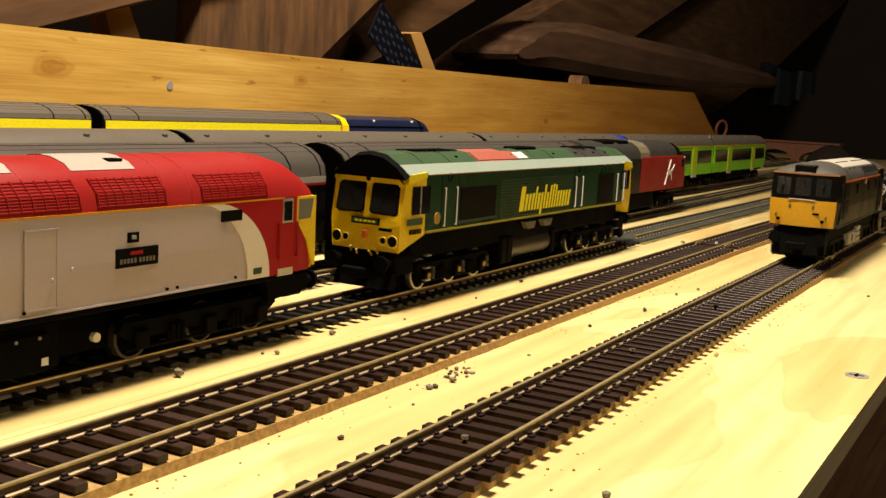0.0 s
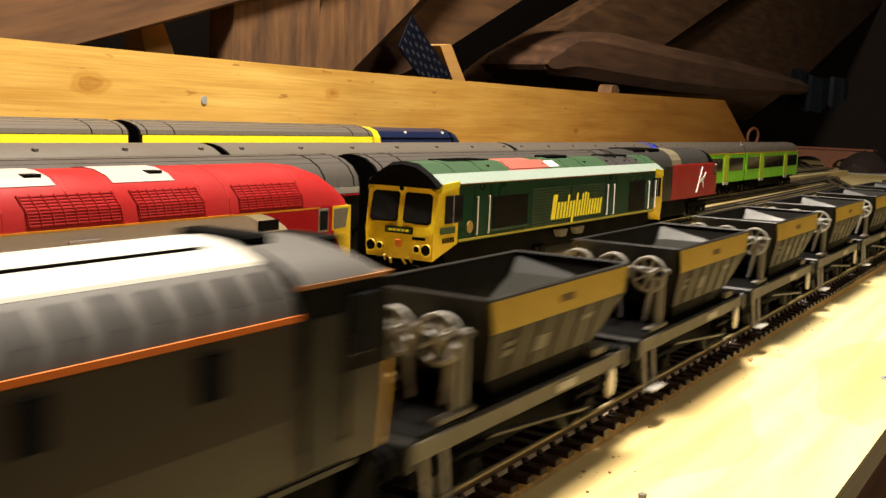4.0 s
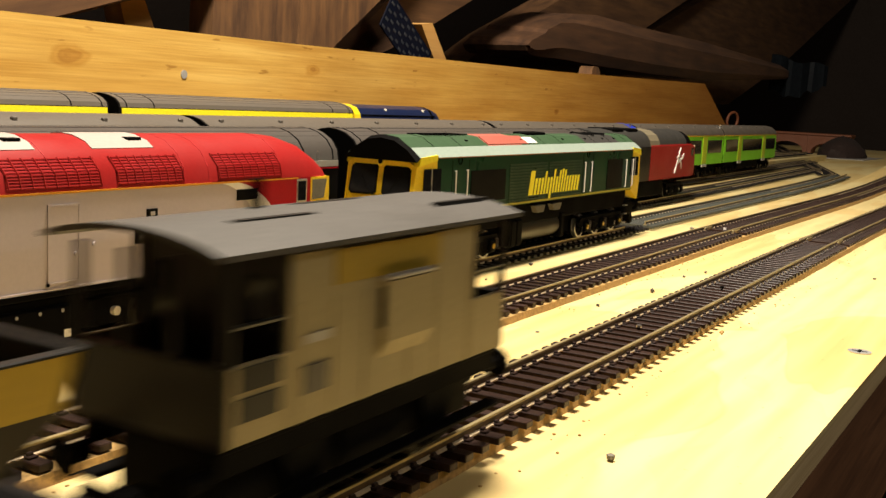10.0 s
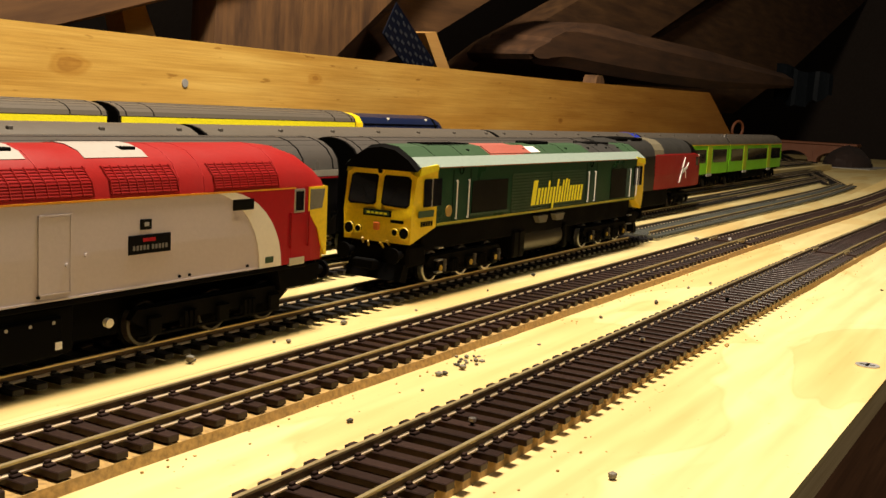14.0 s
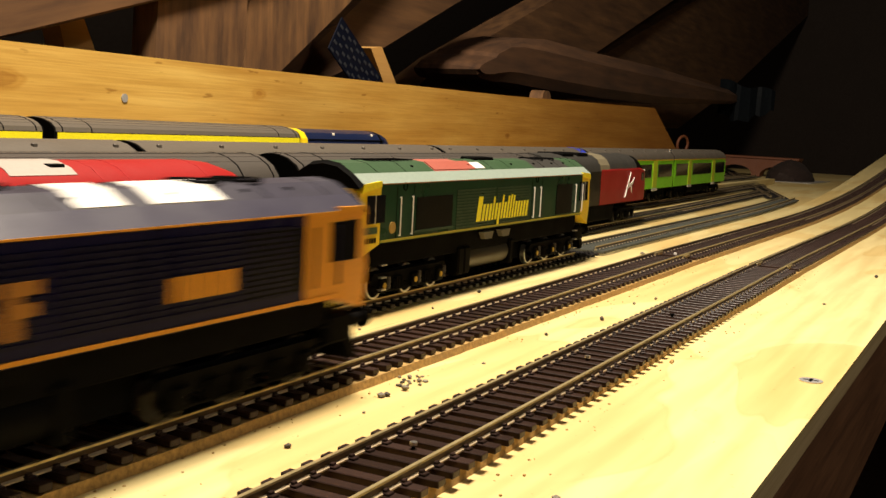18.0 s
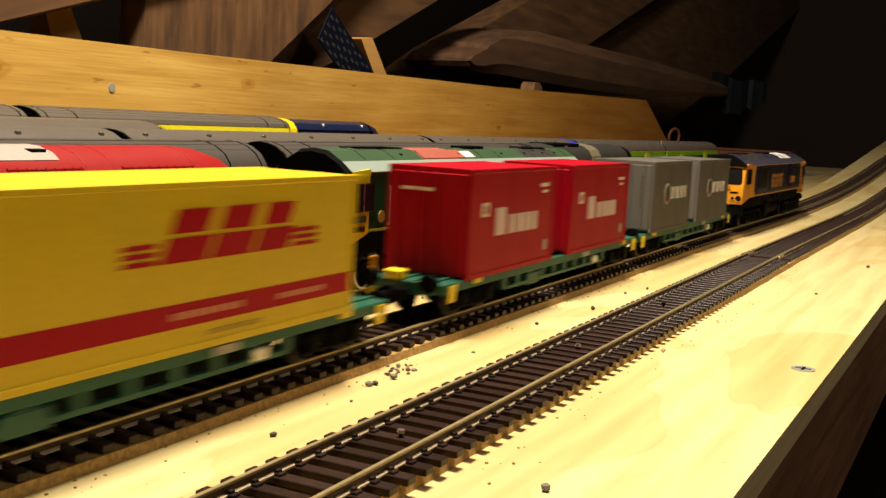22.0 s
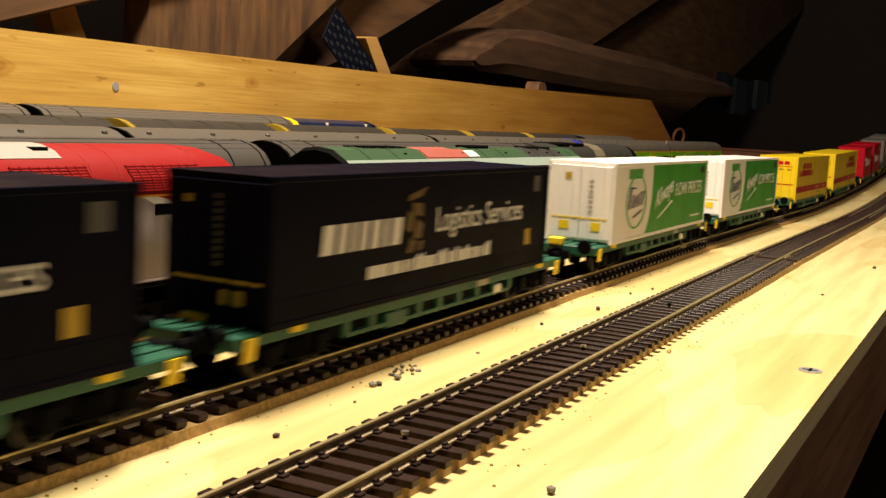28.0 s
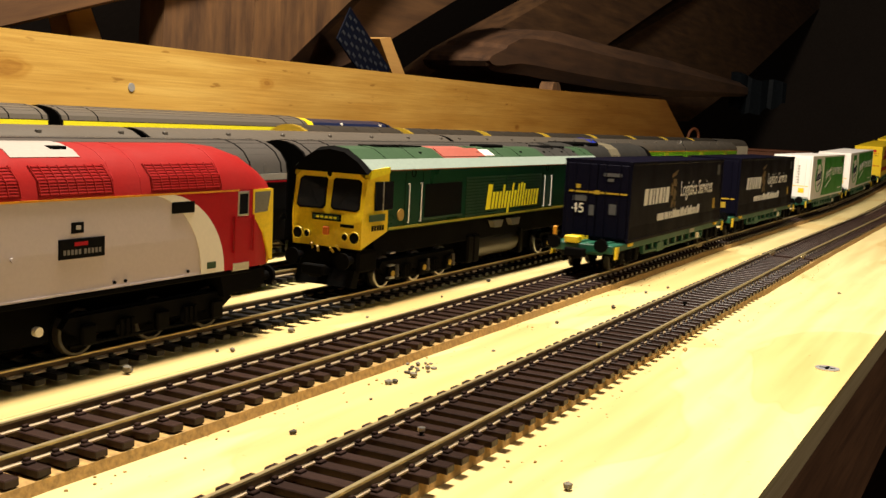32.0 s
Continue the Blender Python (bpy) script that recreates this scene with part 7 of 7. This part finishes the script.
DIM_PRINT = paint("dim_grey_print", (0.075, 0.075, 0.08), 0.5)


def navy_box(c, k):
    x = 22.0
    for w in (5.4, 4.0, 2.2, 3.4, 4.2, 2.2, 5.2):
        part("wordmark_block", Geo().across([(x, 17.0), (x + w, 17.0), (x + w + 1.2, 25.0), (x + 1.2, 25.0)], -16.62, -16.3), WHITE, c, "pale block")
        x += w + 2.5
    for outline in ([(68.5, 14), (71.5, 13.6), (74, 17), (70.5, 18.4)], [(72, 18.4), (76.5, 17.6), (78, 22), (73.6, 24)], [(67, 21), (71, 20), (72, 25), (68.4, 27)],
                    [(71.5, 25.4), (77.6, 24.6), (77, 28.6), (71, 29)], [(68, 29.6), (76, 30.8), (79.5, 33.6), (69, 31.4)], [(75.2, 13.8), (77.6, 14.6), (78.4, 17), (75.6, 16.6)]):
        part("emblem_piece", Geo().across(outline, -16.62, -16.3), GOLD_PRINT, c, "dull gold piece of an emblem")
    lettering("slogan", "Logistics Services", 11.5, WHITE, c, mm(121, -16.6, 22.6, NEAR), "pale lettering", stretch=0.86)
    g = Geo()
    rr = random.Random(7)
    x = 46
    while x < 127:
        w = rr.choice((1.4, 2.0, 2.6))
        g.across([(x, 8.2), (x + w, 8.2), (x + w + 0.4, 11.8 + rr.choice((0, 0, 1.4))), (x + 0.4, 11.8)], -16.6, -16.3)
        x += w + rr.choice((0.6, 0.6, 1.6))
    tagged(part("tagline", g, WHITE, c, "illegible pale tagline"), kind="stuff")
    side_panel(c, "lower_sill", 1.8, 178.2, 1.8, 7.5, SLATE, label="slate lower panel")
    side_panel(c, "data_label", 166, 172, 29, 35, DIM_PRINT, both=False)
    side_panel(c, "warning_plate", 160, 165, 9, 15, BAND, both=False)
    if k == 1:
        end_panel(c, "door_line", -15, 14, 22.6, 23.4, BAND, "dull yellow line across the doors")
        end_panel(c, "door_lock", -1.4, 1.4, 22.2, 24, BAND)
        lettering("length_mark", "45", 6.6, CREAM, c, Matrix.Translation(Vector((-0.55, 9.0, 15.0)) * MM) @ pose(0, 0, 0, 90, 0, -90), "pale figures")
        end_panel(c, "number_bar", -12, -3, 31, 32.6, DIM_PRINT)
        end_panel(c, "number_bar", -8, -5, 28.6, 30, DIM_PRINT)
        end_panel(c, "data_label", 5, 12, 18.6, 21.2, DIM_PRINT)
        end_panel(c, "data_label", 1, 3.5, 12, 17, DIM_PRINT)
        end_panel(c, "warning_plate", -10, -6.5, 13, 18, DIM_PRINT)
        end_panel(c, "warning_mark", 8.5, 10.5, 24.5, 26.5, BAND)
    else:
        end_panel(c, "door_line", -14, 14, 11.0, 11.9, BAND, "dull yellow line low on the doors")
        end_panel(c, "warning_plate", -4.6, -1.4, 5.4, 9.2, BAND)
        end_panel(c, "warning_plate", -8.6, -5.4, 5.4, 9.2, BAND)
        end_panel(c, "warning_mark", 8.5, 10.5, 30.5, 32.5, BAND)
        for q in range(10):
            end_panel(c, "number_bar", -1.0, 0.8, 15.0 + 1.9 * q, 16.2 + 1.9 * q, STENCIL)
    end_panel(c, "yellow_block", 3, 12, -0.6, 2.2, YELLOW)


def long_pair(front, mat, label, group, mark, top=None):
    for k in (0, 1):
        f = front - 225 * k
        box_train.append((flat_wagon(on_track("b", -1400), 218, DECK, (k == 1, k == 0)), f - (199 if k else 193)))
        c = container("long_container", label, 180, on_track("b", -1400), mat, 38.5, 33.4, group, top, ribbed=False)
        mark(c, k)
        box_train.append((c, f - 180))


long_pair(-531.0, BOX_YELLOW, "yellow container with a red band on a green wagon", "yellow containers", yellow_box)
long_pair(-1027.0, BOX_WHITE, "white container with green printed side on a green wagon", "green and white containers", green_white_box)
long_pair(-1517.0, NAVY_BOX, "navy blue container with pale lettering on a green wagon", "navy containers", navy_box)


# ---- the train passing on the raised rear track ----
def rear_loco(at):
    t = thing("rear_locomotive", "grey-roofed diesel locomotive passing on the rear track", "locomotive", at=at)
    L = 186.0
    arch = [(17.0, 39.4), (16.0, 43.0), (13.0, 46.4), (8.5, 48.4), (0, 49.5)]
    part("body", Geo().along([(-16.8, 17), (16.8, 17), (17.2, 28), (17, 39.4), (-17, 39.4), (-17.2, 28)], 2, L - 2), CREAM, t)
    part("roof", Geo().along(mirror(arch), 6, L - 8), COACH_ROOF, t, "", True)
    for x, d in ((2, 1), (L - 2, -1)):
        part("cab_end", Geo().loft([[(x + d * a, y * w, z + dz) for y, z in mirror([(16.8, 17)] + arch)] for a, w, dz in ((0, 0.94, -2.5), (5, 1.0, 0))]), BLACK_MATT, t, "black cab end", True)
    part("underframe", Geo().box(8, L - 8, -13, 13, 6, 17, 1), BLACK_MATT, t)
    bogie(t, 0, (22, 50))
    bogie(t, 0, (L - 50, L - 22))
    return t


def hood_wagon(at):
    t = thing("hooded_wagon", "brown round-roofed hooded wagon with yellow ends", "wagon", "hooded wagons", at=at)
    L = 122.0
    arch = [(16.0, 20), (16.0, 38.5), (15.0, 42.6), (12.2, 46), (8, 48.2), (4, 49.2), (0, 49.5)]
    part("hood", Geo().along(mirror(arch), 4, L - 4), BROWN_ROOF, t, "", True)
    for x, mt in ((1.6, BAND), (L - 4.0, BROWN_ROOF)):
        part("arched_end", Geo().along([(y * 1.01, z + 0.15) for y, z in mirror(arch)], x, x + 2.4), mt, t, "dull yellow arched end" if mt is BAND else "")
    part("underframe", Geo().box(0, L, -13.5, 13.5, 11, 19.5, 0.5), BLACK_MATT, t)
    for x in (34, 64, 92):
        part("hood_seam", Geo().along([(y * 1.01, z + 0.2) for y, z in mirror(arch)], x, x + 0.8), BROWN_ROOF, t)
    bogie(t, 0, (22, 40), r=5.8)
    bogie(t, 0, (L - 40, L - 22), r=5.8)
    return t


rear_train = [(rear_loco(on_track("f", -3000)), 1046.0)]
hood = hood_wagon(on_track("f", -3300))
rear_train.append((hood, 0.0))
for k in range(1, 8):
    rear_train.append((copy_thing(hood, on_track("f", -3300 + 130 * k)), 130.0 * k))
# ---- small things lying on the board ----
SCREW = paint("zinc_screw", (0.62, 0.62, 0.62), 0.3, 0.6)
screw = thing("wood_screw", "countersunk zinc cross-head screw in the plywood", "screw", at=mm(200, -54.3, 0))
part("screw_head", Geo().rod((0, 0, -1), (0, 0, 0.35), 3.6, 24, 3.85), SCREW, screw)
part("cross_slot", Geo().box(-2.4, 2.4, -0.5, 0.5, 0.2, 0.42).box(-0.5, 0.5, -2.4, -0.51, 0.2, 0.42).box(-0.5, 0.5, 0.51, 2.4, 0.2, 0.42), BLACK, screw)
for x in (43.5, 159, 260.5):
    pin = thing("track_pin", "small black track pin driven through a sleeper", "pin", "track pins", at=mm(x, 9.4, RAIL_Z - 2.5))
    part("pin_head", Geo().rod((0, 0, 0.9), (0, 0, 1.7), 0.9, 10), STEEL if x < 200 else BLACK, pin)
    part("pin_shank", Geo().rod((0, 0, -2.6), (0, 0, 0.9), 0.45, 8), BLACK, pin)
pin = thing("track_pin", "small bright track pin driven through a sleeper", "pin", "track pins", at=mm(492, 71, RAIL_Z - 2.5))
part("pin_head", Geo().rod((0, 0, 0), (0, 0, 1.2), 1.0, 10), WHITE, pin)

GRIT = paint("grey_ballast_grit", (0.20, 0.18, 0.14), 0.8, var=0.4, scale=1500)
GRIT_DARK = paint("dark_grit", (0.07, 0.06, 0.045), 0.8, var=0.4, scale=1500)


def pebble(x, y, size, mat, name="ballast_stone", label="loose grey ballast stone on the plywood", seed=0):
    r = random.Random(seed)
    bm = bmesh.new()
    bmesh.ops.create_icosphere(bm, subdivisions=1, radius=1.0)
    g = Geo()
    sx, sy, sz = (size * r.uniform(0.7, 1.3) for _ in range(3))
    g.v = [(v.co.x * sx * r.uniform(0.75, 1.2), v.co.y * sy * r.uniform(0.75, 1.2), v.co.z * sz * 0.7 * r.uniform(0.8, 1.1)) for v in bm.verts]
    g.f = [tuple(v.index for v in f.verts) for f in bm.faces]
    bm.free()
    low = min(z for _, _, z in g.v)
    ob = part(name, g, mat)
    ob.matrix_basis = mm(x, y, -low - 0.05 + (climb(x) if y < 100 else 0), 0, 0, r.uniform(0, 360))
    return tagged(ob, label, "stone", "loose ballast stones")


rnd = random.Random(3)
for k in range(16):
    pebble(113 + rnd.gauss(0, 4.2), 49.0 + rnd.gauss(0, 2.0), rnd.uniform(0.45, 0.85), GRIT if k % 3 else GRIT_DARK, seed=k)
for k, (x, y, s, m) in enumerate(((41.6, -26.3, 1.3, GRIT), (55.4, 109.0, 1.7, GRIT), (57.5, 110, 1.2, GRIT_DARK), (92, 46.8, 1.1, GRIT), (94, 46.0, 0.9, GRIT_DARK), (103, 45.3, 1.1, GRIT), (116, 45.5, 1.0, GRIT), (257, 38, 1.2, GRIT_DARK), (284, 108, 1.1, GRIT_DARK),
                                  (308, 40, 0.9, GRIT), (38.6, 40.4, 0.8, GRIT_DARK), (95, 104.5, 0.9, GRIT), (130.4, 108.4, 1.3, GRIT),  
                                  (512, 98, 1.4, GRIT), (92, 108, 0.8, GRIT), (380, -34, 0.8, GRIT_DARK), (520, -45, 1.2, GRIT_DARK),
                                  (900, -30, 1.3, GRIT_DARK), (150, 42, 0.7, GRIT), (210, 44, 0.8, GRIT_DARK), (330, 36, 0.8, GRIT), (75, 42, 0.6, GRIT), (170, 103, 0.7, GRIT), (230, 104, 0.8, GRIT_DARK))):
    pebble(x, y, s, m, seed=100 + k)
flake = part("wood_flake", Geo().loft([[(0, 0, 0), (9, 1, 0), (14, 4, 0), (5, 3.5, 0)], [(0.3, 0.2, 0.6), (8.6, 1.2, 0.9), (13, 3.8, 0.5), (5, 3.2, 0.8)]]), CORK)
flake.matrix_basis = mm(193, -9.6, climb(193)) @ Matrix.Diagonal((0.5, 0.5, 0.8, 1.0))
tagged(flake, "thin curled flake of cork on the plywood", "flake")


# crumbs of cork and sawdust along the underlay
crumbs = Geo()
rnd = random.Random(21)
for k in range(260):
    x = rnd.uniform(-60, 620)
    edge = rnd.choice((55.0, 55.0, 87.0, -8.0))
    y = edge - abs(rnd.gauss(0, 4.5)) if edge < 80 else edge + abs(rnd.gauss(0, 3))
    s, z = rnd.uniform(0.12, 0.42), climb(x)
    a = rnd.uniform(0, 3.1)
    c, d = s * math.cos(a), s * math.sin(a)
    crumbs.upright([(x - c, y - d), (x + d, y - c), (x + c * 1.3, y + d), (x - d, y + c * 0.8)], z - 0.02, z + s * rnd.uniform(0.5, 1.0))
tagged(part("sawdust", crumbs, CORK), "scattered brown crumbs of cork and sawdust", "sawdust", kind="stuff")
# ---- what moves: seconds and the x of each train's reference point in millimetres ----
BALLAST = ((0, 424), (0.5, 340), (1, 251), (1.5, 172), (2, 90), (2.5, 12), (3, -67), (3.5, -139), (5, -373), (6, -529), (6.5, -610), (7, -698), (7.5, -777), (8, -848),
           (8.5, -926), (9, -1002), (9.5, -1080), (10, -1156), (10.5, -1236), (12, -1470), (14, -1760), (16, -1990), (18, -2130), (20, -2180), (32, -2180))
BOXES = ((0, -1650), (8, -1630), (12, -1290), (14.5, -859), (16.5, -464), (17, -366), (17.5, -266), (18, -168), (18.5, -69), (19, 35), (19.5, 133), (20, 236), (20.5, 328), (21, 430), (21.5, 524),
         (22, 624), (22.5, 722), (23, 824), (23.5, 920), (24, 1018), (24.5, 1120), (25, 1220), (25.5, 1315), (26.5, 1498), (27.5, 1674), (28, 1750), (28.5, 1828),
         (29, 1905), (29.5, 1970), (30, 2033), (30.5, 2092), (31, 2147), (31.5, 2197), (32, 2242))
REAR = ((0, -2300), (10, -2290), (14, -1950), (18, -1482), (23, -826), (28, -153), (32, 371))


def motions():
    for ob, off in ballast_train:
        walk(ob, [(t, on_track("a", x + off)) for t, x in BALLAST])
    for ob, off in box_train:
        base = DECK * MM if ob["category"] == "container" else 0.0
        walk(ob, [(t, Matrix.Translation((0, 0, base)) @ on_track("b", x + off)) for t, x in BOXES])
    for ob, off in rear_train:
        walk(ob, [(t, on_track("f", x + off)) for t, x in REAR])


motions()
